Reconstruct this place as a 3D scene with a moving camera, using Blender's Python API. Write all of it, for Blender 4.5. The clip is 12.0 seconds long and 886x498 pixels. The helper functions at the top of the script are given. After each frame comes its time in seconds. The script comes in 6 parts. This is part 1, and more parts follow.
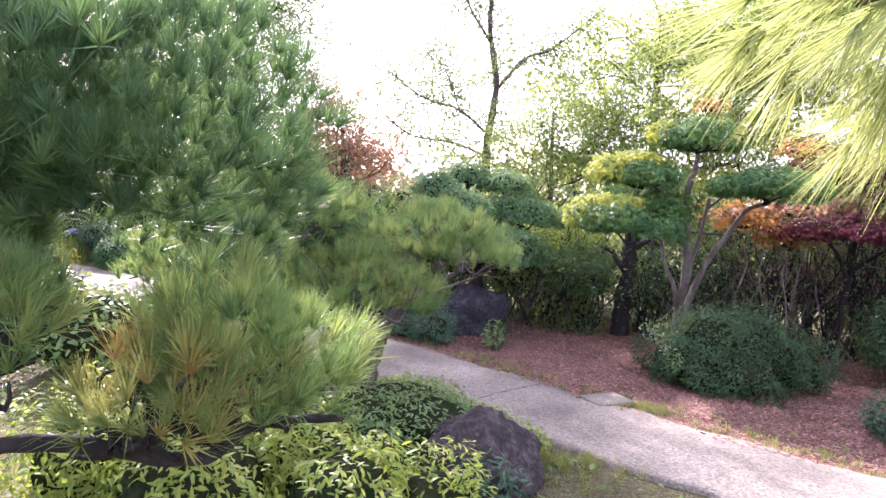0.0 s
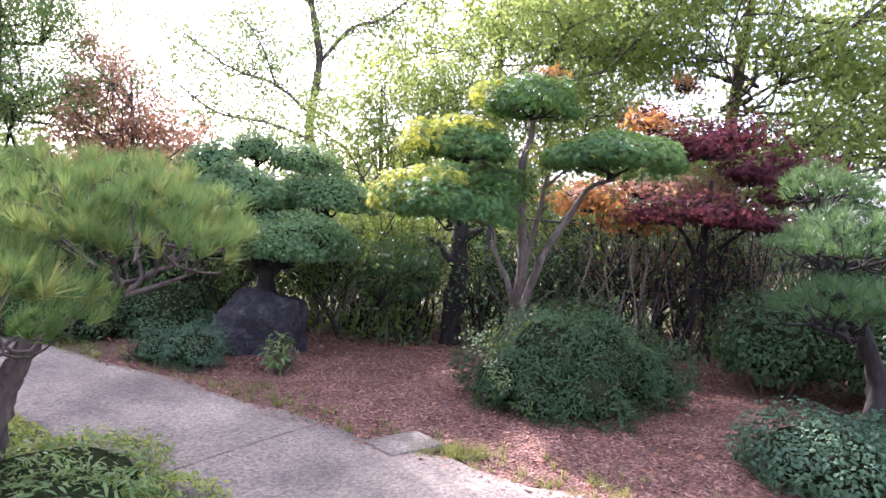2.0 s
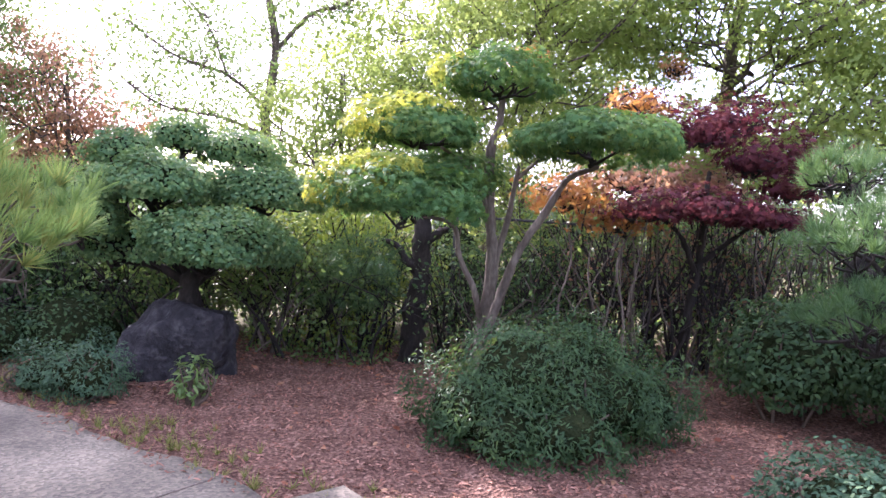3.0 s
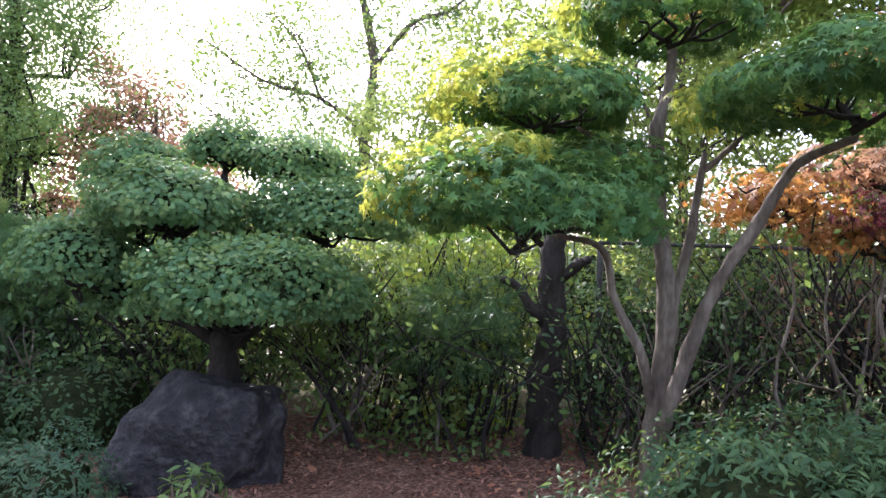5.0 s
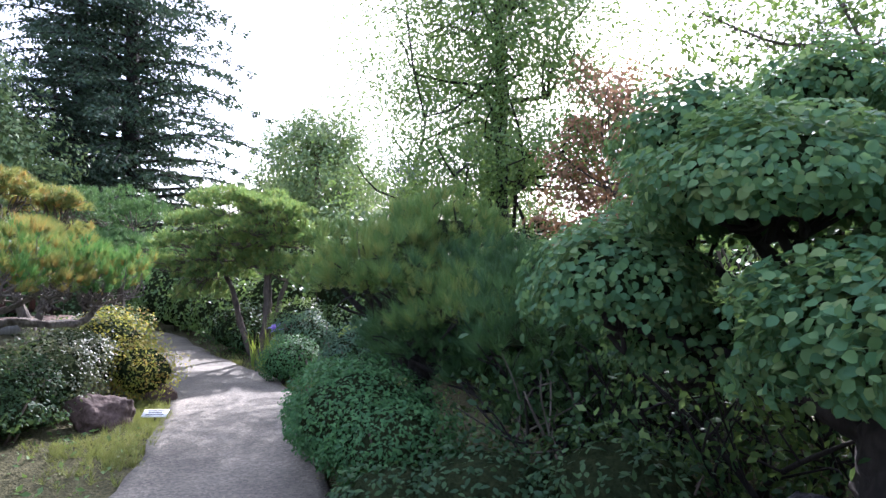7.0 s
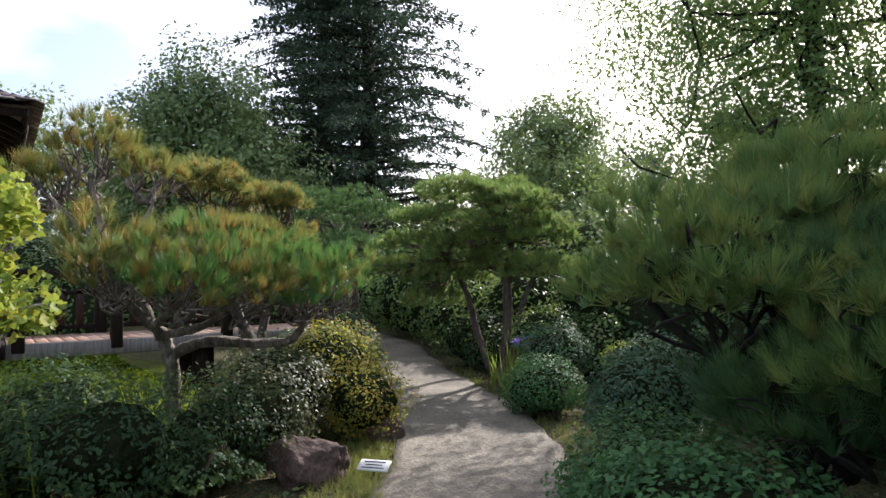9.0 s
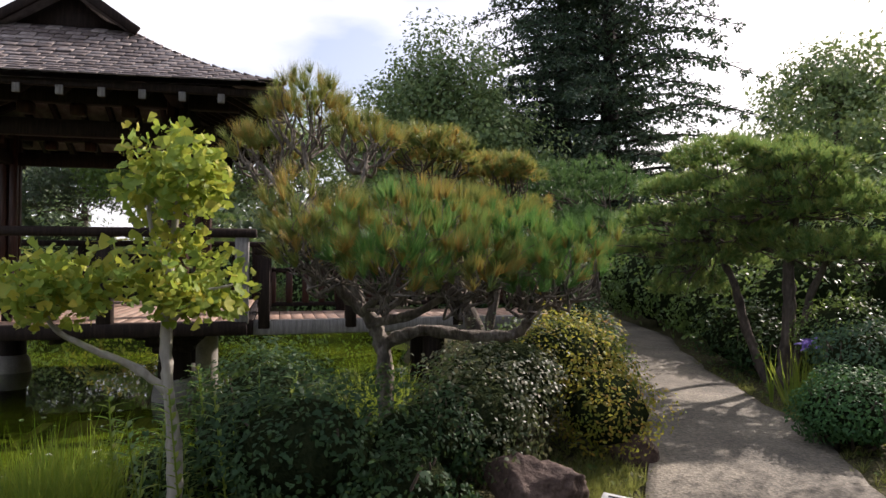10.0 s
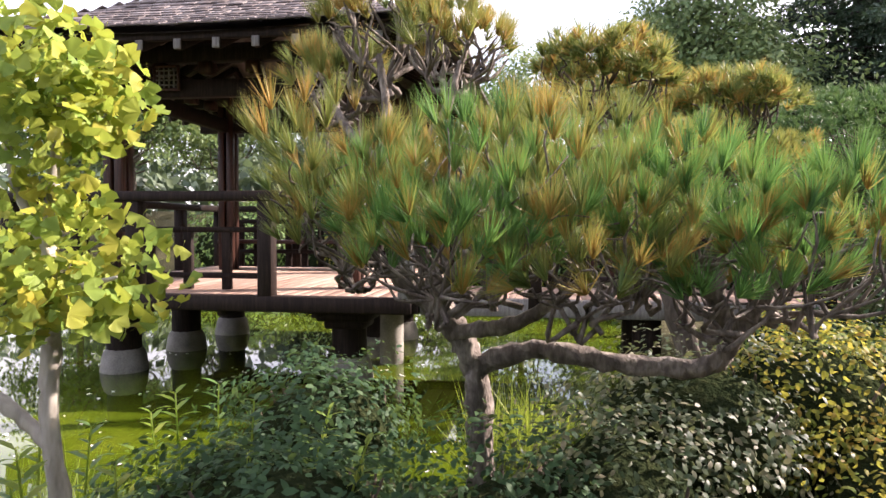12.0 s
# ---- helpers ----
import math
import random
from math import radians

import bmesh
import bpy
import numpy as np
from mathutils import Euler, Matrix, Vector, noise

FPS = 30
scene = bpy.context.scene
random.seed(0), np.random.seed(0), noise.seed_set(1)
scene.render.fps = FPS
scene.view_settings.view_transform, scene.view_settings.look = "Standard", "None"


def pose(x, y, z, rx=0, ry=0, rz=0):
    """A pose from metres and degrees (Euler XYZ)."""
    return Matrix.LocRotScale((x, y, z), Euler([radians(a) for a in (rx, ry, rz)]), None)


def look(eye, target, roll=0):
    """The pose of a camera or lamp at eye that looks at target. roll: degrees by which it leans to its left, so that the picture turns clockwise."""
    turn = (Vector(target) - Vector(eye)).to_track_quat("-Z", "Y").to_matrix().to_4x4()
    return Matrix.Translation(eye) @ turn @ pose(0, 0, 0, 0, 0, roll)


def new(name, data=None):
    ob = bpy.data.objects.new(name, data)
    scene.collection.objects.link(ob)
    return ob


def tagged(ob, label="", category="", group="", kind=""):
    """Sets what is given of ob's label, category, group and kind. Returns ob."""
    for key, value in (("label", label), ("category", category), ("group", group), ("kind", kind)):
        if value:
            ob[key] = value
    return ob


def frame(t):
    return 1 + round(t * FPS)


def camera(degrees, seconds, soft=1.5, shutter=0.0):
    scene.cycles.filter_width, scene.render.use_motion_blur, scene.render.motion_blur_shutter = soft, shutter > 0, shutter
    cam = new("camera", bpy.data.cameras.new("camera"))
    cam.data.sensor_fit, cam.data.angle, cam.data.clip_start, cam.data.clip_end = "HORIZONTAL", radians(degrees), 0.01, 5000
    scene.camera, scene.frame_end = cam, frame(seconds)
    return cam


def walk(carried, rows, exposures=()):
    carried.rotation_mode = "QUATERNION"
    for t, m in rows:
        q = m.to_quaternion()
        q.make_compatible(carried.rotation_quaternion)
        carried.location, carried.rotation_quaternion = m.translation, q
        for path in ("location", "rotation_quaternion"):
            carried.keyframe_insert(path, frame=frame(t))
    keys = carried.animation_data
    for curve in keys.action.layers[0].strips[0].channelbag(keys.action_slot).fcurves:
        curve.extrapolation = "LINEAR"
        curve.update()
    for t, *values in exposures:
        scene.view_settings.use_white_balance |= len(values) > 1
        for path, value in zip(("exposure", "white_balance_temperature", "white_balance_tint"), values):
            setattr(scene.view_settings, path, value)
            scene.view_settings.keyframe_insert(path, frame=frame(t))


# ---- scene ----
cam = camera(67.5, 12.0)
METRES, EYE, TILT, LEAN, TURN = 12.0, 1.7, -4.0, -4.5, 0.0
ROWS = [
    (0.0, 0.0, 0.0, 0.0, 0.0, 0.0, -0.0),
    (0.5, 0.011, 0.0325, -0.0106, -2.07, 0.24, 0.24),
    (1.0, 0.0293, 0.074, -0.0125, -6.05, 0.37, 0.72),
    (1.5, 0.054, 0.1088, -0.0139, -7.99, 0.51, 0.94),
    (2.0, 0.076, 0.1485, -0.0121, -11.36, 0.3, 1.09),
    (2.5, 0.0946, 0.188, -0.0137, -12.71, 0.43, 1.4),
    (4.5, 0.1513, 0.3523, -0.0171, -9.95, 3.78, 2.43),
    (5.0, 0.1451, 0.3945, -0.0154, -1.59, 5.28, 2.64),
    (5.5, 0.1293, 0.4362, -0.0104, 7.63, 6.39, 2.65),
    (6.0, 0.1067, 0.4694, -0.0056, 18.12, 7.46, 2.16),
    (6.5, 0.0822, 0.5034, -0.0032, 28.02, 7.93, 2.1),
    (7.0, 0.0518, 0.5291, 0.0009, 36.36, 8.41, 1.22),
    (9.0, -0.0836, 0.6278, 0.0203, 56.03, 8.68, 0.03),
    (9.5, -0.1215, 0.6453, 0.024, 65.73, 8.03, -1.39),
    (10.0, -0.1563, 0.663, 0.029, 76.24, 6.58, -2.84),
    (10.5, -0.1873, 0.6828, 0.0351, 85.66, 4.76, -3.95),
    (11.0, -0.2206, 0.6941, 0.0394, 93.98, 3.16, -5.1),
    (11.5, -0.2521, 0.7143, 0.0422, 97.04, 2.42, -4.95),
    (12.0, -0.2863, 0.734, 0.0471, 98.35, 2.02, -4.81),
]
EXPOSURES = [(0.0, 2.38, 5950, 40), (2.7, 2.42, 5900, 37), (4.3, 2.5, 5950, 31), (5.0, 2.32, 5950, 25), (5.6, 2.12, 5900, 21), (6.5, 1.9, 5600, 22), (7.2, 1.8, 5450, 24), (8.8, 1.16, 6050, 17), (9.5, 0.52, 6350, 16),
             (10.2, 0.68, 6650, 21), (11.0, 1.16, 6700, 20), (12.0, 1.72, 6700, 26)]
walk(cam, [(t, pose(0, 0, EYE, TILT, LEAN, TURN) @ pose(METRES * x, METRES * y, METRES * z, 90 + pitch, roll, yaw)) for t, x, y, z, yaw, pitch, roll in ROWS], EXPOSURES)

# ---- world and sun ----
SUN_AZ, SUN_EL = 25.0, 32.5   # degrees left of +y, degrees up
world = bpy.data.worlds.new("sky")
scene.world = world
world.use_nodes = True
wn, wl = world.node_tree.nodes, world.node_tree.links
sky = wn.new("ShaderNodeTexSky")
sky.sky_type = "NISHITA"
sky.sun_disc = False
sky.sun_elevation = radians(SUN_EL)
sky.sun_rotation = radians(-SUN_AZ)
sky.dust_density = 3.0
sky.air_density = 1.0
wtc = wn.new("ShaderNodeTexCoord")
wmap = wn.new("ShaderNodeMapping")
wmap.inputs["Scale"].default_value = (1.0, 1.0, 3.0)
wno = wn.new("ShaderNodeTexNoise")
wno.inputs["Scale"].default_value = 2.2
wno.inputs["Detail"].default_value = 6
wramp = wn.new("ShaderNodeValToRGB")
wramp.color_ramp.elements[0].position, wramp.color_ramp.elements[1].position = 0.42, 0.62
wramp.color_ramp.elements[0].color, wramp.color_ramp.elements[1].color = (0.12, 0.12, 0.12, 1), (0.92, 0.92, 0.92, 1)
wmix = wn.new("ShaderNodeMix")
wmix.data_type = "RGBA"
wmix.inputs["B"].default_value = (15, 15.4, 16, 1)
wbg = wn["Background"]
wbg.inputs["Strength"].default_value = 0.06
wl.new(wtc.outputs["Generated"], wmap.inputs["Vector"])
wl.new(wmap.outputs["Vector"], wno.inputs["Vector"])
wl.new(wno.outputs["Fac"], wramp.inputs["Fac"])
wl.new(wramp.outputs["Color"], wmix.inputs["Factor"])
whaze = wn.new("ShaderNodeVectorMath")
whaze.operation = "SCALE"
whaze.inputs["Scale"].default_value = 2.2
wl.new(sky.outputs["Color"], whaze.inputs[0])
wl.new(whaze.outputs["Vector"], wmix.inputs["A"])
wl.new(wmix.outputs["Result"], wbg.inputs["Color"])

sun = new("sun", bpy.data.lights.new("sun", "SUN"))
sun.data.energy, sun.data.angle, sun.data.color = 4.7, radians(0.6), (1.0, 0.93, 0.82)
sun.matrix_world = look((0, 0, 30), (30 * math.sin(radians(SUN_AZ)), -30 * math.cos(radians(SUN_AZ)), 30 - 30 * math.tan(radians(SUN_EL))))

# ---- materials ----


def mat_base(name):
    m = bpy.data.materials.new(name)
    m.use_nodes = True
    return m, m.node_tree.nodes, m.node_tree.links, m.node_tree.nodes["Principled BSDF"]


def ramp(nodes, stops):
    r = nodes.new("ShaderNodeValToRGB")
    e = r.color_ramp.elements
    while len(e) < len(stops):
        e.new(0.5)
    for el, (p, c) in zip(e, stops):
        el.position, el.color = p, (*c, 1)
    return r


def leaf_mat(name, cols, glow, amount=0.4, rough=0.5, by_object=False, spec=0.4, drift=0.4, grain=2.3, tuft=False):
    """A thin leaf: coloured leaf by leaf, drifting over the plant, letting light through."""
    m, n, l, p = mat_base(name)
    rnd = n.new("ShaderNodeObjectInfo").outputs["Random"] if by_object else n.new("ShaderNodeNewGeometry").outputs["Random Per Island"]
    tc = n.new("ShaderNodeNewGeometry")
    no = n.new("ShaderNodeTexNoise")
    no.inputs["Scale"].default_value = grain
    no.inputs["Detail"].default_value = 3
    l.new(tc.outputs["Position"], no.inputs["Vector"])
    mx = n.new("ShaderNodeMath")
    mx.operation = "MULTIPLY_ADD"
    mx.inputs[1].default_value = 1.02 - drift
    l.new(rnd, mx.inputs[0])
    ms = n.new("ShaderNodeMath")
    ms.operation = "MULTIPLY"
    ms.inputs[1].default_value = drift
    if tuft:
        at = n.new("ShaderNodeAttribute")
        at.attribute_name = "tuft"
        l.new(at.outputs["Fac"], ms.inputs[0])
    else:
        l.new(no.outputs["Fac"], ms.inputs[0])
    l.new(ms.outputs[0], mx.inputs[2])
    k = len(cols)
    r = ramp(n, [(0.12 + 0.76 * i / max(1, k - 1), c) for i, c in enumerate(cols)])
    l.new(mx.outputs[0], r.inputs["Fac"])
    l.new(r.outputs["Color"], p.inputs["Base Color"])
    p.inputs["Roughness"].default_value = rough
    p.inputs["Specular IOR Level"].default_value = spec
    tr = n.new("ShaderNodeBsdfTranslucent")
    tmix = n.new("ShaderNodeMix")
    tmix.data_type, tmix.blend_type = "RGBA", "MIX"
    tmix.inputs["Factor"].default_value = 0.6
    l.new(r.outputs["Color"], tmix.inputs["A"])
    tmix.inputs["B"].default_value = (*glow, 1)
    l.new(tmix.outputs["Result"], tr.inputs["Color"])
    mixs = n.new("ShaderNodeMixShader")
    mixs.inputs[0].default_value = amount
    l.new(p.outputs[0], mixs.inputs[1])
    l.new(tr.outputs[0], mixs.inputs[2])
    l.new(mixs.outputs[0], n["Material Output"].inputs["Surface"])
    return m


def solid_mat(name, cols, scale=6.0, stretch=(1, 1, 1), rough=0.8, bump=0.4, fine=60.0, random_by="", spec=0.3, dist=0.01):
    """Stone, bark, wood and the like: two scales of noise in colour, relief, and a shift piece by piece."""
    m, n, l, p = mat_base(name)
    tc = n.new("ShaderNodeTexCoord")
    mp = n.new("ShaderNodeMapping")
    mp.inputs["Scale"].default_value = stretch
    l.new(tc.outputs["Object"], mp.inputs["Vector"])
    n1, n2 = n.new("ShaderNodeTexNoise"), n.new("ShaderNodeTexNoise")
    n1.inputs["Scale"].default_value, n1.inputs["Detail"].default_value = scale, 5
    n2.inputs["Scale"].default_value, n2.inputs["Detail"].default_value = fine, 4
    for nn in (n1, n2):
        l.new(mp.outputs["Vector"], nn.inputs["Vector"])
    ad = n.new("ShaderNodeMath")
    ad.operation = "MULTIPLY_ADD"
    ad.inputs[1].default_value = 0.4
    l.new(n2.outputs["Fac"], ad.inputs[0])
    sc = n.new("ShaderNodeMath")
    sc.operation = "MULTIPLY"
    sc.inputs[1].default_value = 0.6
    l.new(n1.outputs["Fac"], sc.inputs[0])
    l.new(sc.outputs[0], ad.inputs[2])
    fac = ad.outputs[0]
    if random_by:
        rnd = n.new("ShaderNodeObjectInfo").outputs["Random"] if random_by == "object" else n.new("ShaderNodeNewGeometry").outputs["Random Per Island"]
        a2 = n.new("ShaderNodeMath")
        a2.operation = "MULTIPLY_ADD"
        a2.inputs[1].default_value = 0.3
        l.new(rnd, a2.inputs[0])
        s2 = n.new("ShaderNodeMath")
        s2.operation = "SUBTRACT"
        s2.inputs[1].default_value = 0.15
        l.new(fac, s2.inputs[0])
        l.new(s2.outputs[0], a2.inputs[2])
        fac = a2.outputs[0]
    r = ramp(n, [(0.3 + 0.4 * i / max(1, len(cols) - 1), c) for i, c in enumerate(cols)])
    l.new(fac, r.inputs["Fac"])
    l.new(r.outputs["Color"], p.inputs["Base Color"])
    p.inputs["Roughness"].default_value = rough
    p.inputs["Specular IOR Level"].default_value = spec
    b = n.new("ShaderNodeBump")
    b.inputs["Strength"].default_value, b.inputs["Distance"].default_value = bump, dist
    l.new(ad.outputs[0], b.inputs["Height"])
    l.new(b.outputs["Normal"], p.inputs["Normal"])
    return m


PINE = leaf_mat("pine_needles", [(0.040, 0.100, 0.034), (0.076, 0.165, 0.045), (0.150, 0.240, 0.060), (0.27, 0.26, 0.072)], (0.30, 0.42, 0.11), 0.4, drift=0.66, tuft=True)
# pine colours brightened and yellowed so they hold the sunlight on the bough
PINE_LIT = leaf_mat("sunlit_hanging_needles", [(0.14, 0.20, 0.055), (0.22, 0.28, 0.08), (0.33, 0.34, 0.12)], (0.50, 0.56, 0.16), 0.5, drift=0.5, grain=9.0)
PINE_TUFT = leaf_mat("pine_tufts_green_and_rust", [(0.028, 0.095, 0.032), (0.056, 0.170, 0.048), (0.110, 0.255, 0.060), (0.22, 0.24, 0.06), (0.44, 0.20, 0.05)], (0.22, 0.42, 0.09), 0.36, drift=0.72, tuft=True)
PINE_WARM = leaf_mat("pine_needles_yellowing", [(0.050, 0.115, 0.034), (0.115, 0.190, 0.048), (0.240, 0.235, 0.060), (0.42, 0.21, 0.052)], (0.36, 0.36, 0.09), 0.36, drift=0.7, tuft=True)
PINE_DARK = leaf_mat("dark_pine_needles", [(0.026, 0.074, 0.030), (0.050, 0.122, 0.045), (0.095, 0.185, 0.056)], (0.150, 0.250, 0.060), 0.3, drift=0.66, tuft=True)
ROUND = leaf_mat("rounded_green_leaves", [(0.032, 0.092, 0.046), (0.058, 0.140, 0.064), (0.098, 0.190, 0.076), (0.190, 0.245, 0.090)], (0.28, 0.42, 0.11), 0.36, 0.6, spec=0.2)
MAPLE = leaf_mat("green_maple_leaves", [(0.024, 0.078, 0.030), (0.044, 0.118, 0.040), (0.076, 0.165, 0.048), (0.160, 0.215, 0.050)], (0.22, 0.38, 0.06), 0.26, 0.62, spec=0.2, drift=0.5)
RED = leaf_mat("red_maple_leaves", [(0.034, 0.012, 0.019), (0.060, 0.018, 0.027), (0.095, 0.030, 0.036), (0.16, 0.068, 0.042)], (0.20, 0.050, 0.055), 0.3, 0.75, spec=0.1, drift=0.55)
# paler leaf and glow colours put light from behind into these leaves
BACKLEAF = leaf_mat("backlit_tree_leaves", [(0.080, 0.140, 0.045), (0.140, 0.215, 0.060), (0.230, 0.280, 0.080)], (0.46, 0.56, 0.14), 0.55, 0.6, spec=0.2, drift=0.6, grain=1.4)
# autumn yellowing and warm sunlight, both put into the leaf colour
MAPLE_LIT = leaf_mat("sunlit_yellowing_maple_leaves", [(0.095, 0.180, 0.040), (0.20, 0.26, 0.045), (0.42, 0.37, 0.050)], (0.50, 0.54, 0.08), 0.42, 0.6, spec=0.2)
AUTUMN = leaf_mat("russet_autumn_leaves", [(0.15, 0.115, 0.060), (0.23, 0.135, 0.078), (0.26, 0.120, 0.085)], (0.48, 0.27, 0.15), 0.45)
MOUND = leaf_mat("soft_conifer_green", [(0.026, 0.078, 0.032), (0.046, 0.125, 0.045), (0.080, 0.180, 0.058)], (0.13, 0.26, 0.06), 0.28, 0.6, spec=0.2)
ORANGE = leaf_mat("orange_autumn_leaves", [(0.200, 0.130, 0.030), (0.280, 0.130, 0.040), (0.320, 0.100, 0.040)], (0.500, 0.260, 0.060), 0.45)
YGREEN = leaf_mat("yellow_green_leaves", [(0.104, 0.169, 0.039), (0.169, 0.247, 0.052), (0.260, 0.299, 0.065)], (0.442, 0.494, 0.104), 0.45)
DARKLEAF = leaf_mat("dark_green_leaves", [(0.015, 0.046, 0.022), (0.030, 0.072, 0.030), (0.060, 0.115, 0.042)], (0.15, 0.22, 0.05), 0.3, 0.6, spec=0.2)
MIDLEAF = leaf_mat("mid_green_leaves", [(0.048, 0.112, 0.035), (0.088, 0.168, 0.048), (0.144, 0.224, 0.056)], (0.288, 0.400, 0.080), 0.34, 0.45)
TEAL = leaf_mat("blue_green_leaves", [(0.028, 0.07, 0.045), (0.048, 0.105, 0.06), (0.08, 0.14, 0.07)], (0.12, 0.2, 0.08), 0.28, 0.6, spec=0.2)
VARI = leaf_mat("glossy_variegated_leaves", [(0.020, 0.046, 0.020), (0.038, 0.070, 0.028), (0.085, 0.105, 0.052), (0.20, 0.175, 0.11)], (0.2, 0.22, 0.09), 0.28, 0.5, spec=0.3)
YORANGE = leaf_mat("yellowing_shrub_leaves", [(0.075, 0.145, 0.030), (0.145, 0.215, 0.040), (0.270, 0.245, 0.048), (0.46, 0.16, 0.05)], (0.56, 0.50, 0.08), 0.45, 0.6, spec=0.2, drift=0.6)
LIME = leaf_mat("lime_leaves", [(0.090, 0.170, 0.030), (0.170, 0.250, 0.036), (0.300, 0.310, 0.046)], (0.42, 0.52, 0.07), 0.42, 0.5)
GINKGO = leaf_mat("ginkgo_leaves", [(0.130, 0.225, 0.046), (0.210, 0.305, 0.055), (0.330, 0.365, 0.062), (0.490, 0.390, 0.050)], (0.46, 0.55, 0.08), 0.38, 0.55, spec=0.25)
GINKGO_OBJ = leaf_mat("ginkgo_leaf_single", [(0.130, 0.225, 0.046), (0.210, 0.305, 0.055), (0.330, 0.365, 0.062), (0.490, 0.390, 0.050)], (0.46, 0.55, 0.08), 0.38, 0.55, spec=0.25, by_object=True)
ROUND_OBJ = leaf_mat("rounded_leaf_single", [(0.032, 0.092, 0.046), (0.058, 0.140, 0.064), (0.098, 0.190, 0.076), (0.190, 0.245, 0.090)], (0.28, 0.42, 0.11), 0.36, 0.6, spec=0.2, by_object=True)
MAPLE_OBJ = leaf_mat("maple_leaf_single", [(0.024, 0.078, 0.030), (0.044, 0.118, 0.040), (0.076, 0.165, 0.048), (0.160, 0.215, 0.050)], (0.22, 0.38, 0.06), 0.26, 0.62, by_object=True, spec=0.2, drift=0.5)
IRIS = leaf_mat("purple_petals", [(0.12, 0.08, 0.35), (0.25, 0.2, 0.5)], (0.3, 0.2, 0.6), 0.3)
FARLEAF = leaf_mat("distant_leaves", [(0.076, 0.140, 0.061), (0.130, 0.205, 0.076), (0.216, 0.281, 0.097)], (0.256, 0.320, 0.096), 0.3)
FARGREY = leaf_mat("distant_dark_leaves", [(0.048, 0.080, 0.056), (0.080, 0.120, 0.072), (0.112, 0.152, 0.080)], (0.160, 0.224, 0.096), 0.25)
CONIFER = leaf_mat("conifer_sprays", [(0.020, 0.042, 0.030), (0.034, 0.066, 0.040), (0.058, 0.096, 0.048)], (0.070, 0.118, 0.046), 0.2, 0.6)
GRASS = leaf_mat("grass_blades", [(0.081, 0.115, 0.029), (0.149, 0.184, 0.046), (0.276, 0.253, 0.092)], (0.345, 0.368, 0.092), 0.4)
DRY = leaf_mat("fallen_leaves", [(0.160, 0.050, 0.030), (0.240, 0.100, 0.050), (0.300, 0.190, 0.110)], (0.300, 0.120, 0.060), 0.2, 0.7)
BARK = solid_mat("grey_brown_bark", [(0.03, 0.024, 0.021), (0.085, 0.068, 0.055), (0.19, 0.158, 0.13)], 9, (1, 1, 0.35), 0.9, 1.0, 38, dist=0.04)
BARK_PALE = solid_mat("pale_smooth_bark", [(0.045, 0.036, 0.03), (0.12, 0.10, 0.08), (0.24, 0.21, 0.175)], 7, (1, 1, 0.3), 0.8, 0.8, 45, dist=0.02)
BARK_GREY = solid_mat("weathered_grey_pine_bark", [(0.045, 0.036, 0.031), (0.145, 0.122, 0.104), (0.34, 0.30, 0.26)], 16, (1, 1, 0.4), 0.9, 1.0, 60, dist=0.03)
BARK_GINKGO = solid_mat("pale_grey_bark", [(0.2, 0.18, 0.15), (0.38, 0.35, 0.3), (0.52, 0.48, 0.42)], 9, (1, 1, 0.3), 0.8, 0.6, 50)
BARK_DARK = solid_mat("dark_wet_bark", [(0.009, 0.008, 0.007), (0.02, 0.017, 0.015), (0.045, 0.038, 0.032)], 9, (1, 1, 0.35), 0.9, 0.9, 45, dist=0.02)
TWIG = solid_mat("twigs", [(0.06, 0.045, 0.035), (0.13, 0.10, 0.075)], 12, rough=0.9)
# near-black colour that stands in for the shade inside foliage
INNER_SHADE = solid_mat("dark_inner_shade", [(0.010, 0.016, 0.008), (0.022, 0.03, 0.014), (0.04, 0.045, 0.02)], 18, rough=1.0, bump=1.0, spec=0.0, dist=0.05)
ROCK_DARK = solid_mat("dark_brown_lichened_stone", [(0.010, 0.008, 0.008), (0.028, 0.021, 0.020), (0.095, 0.078, 0.070)], 9, rough=0.85, bump=1.0, fine=34, dist=0.05)
ROCK = solid_mat("dark_weathered_stone", [(0.008, 0.008, 0.010), (0.02, 0.019, 0.023), (0.07, 0.068, 0.07)], 8, rough=0.75, bump=1.0, fine=26, dist=0.07)
ROCK_BROWN = solid_mat("brown_weathered_stone", [(0.035, 0.022, 0.018), (0.085, 0.056, 0.046), (0.17, 0.12, 0.098)], 5, rough=0.85, bump=0.8, fine=40, dist=0.03)
CONCRETE = solid_mat("pier_concrete", [(0.13, 0.12, 0.105), (0.24, 0.225, 0.2), (0.36, 0.34, 0.3)], 4, rough=0.85, bump=0.3, fine=60)
WOOD = solid_mat("dark_stained_timber", [(0.008, 0.0055, 0.005), (0.017, 0.011, 0.009), (0.036, 0.024, 0.019)], 3, (14, 14, 1.2), 0.7, 0.35, 20, spec=0.15)
WOOD_RED = solid_mat("red_brown_timber", [(0.018, 0.008, 0.006), (0.038, 0.015, 0.010), (0.075, 0.032, 0.021)], 3, (14, 14, 1.2), 0.5, 0.3, 20)
WOOD_GREY = solid_mat("weathered_grey_timber", [(0.09, 0.085, 0.08), (0.17, 0.16, 0.15), (0.28, 0.265, 0.25)], 3, (14, 14, 1.2), 0.7, 0.4, 20)
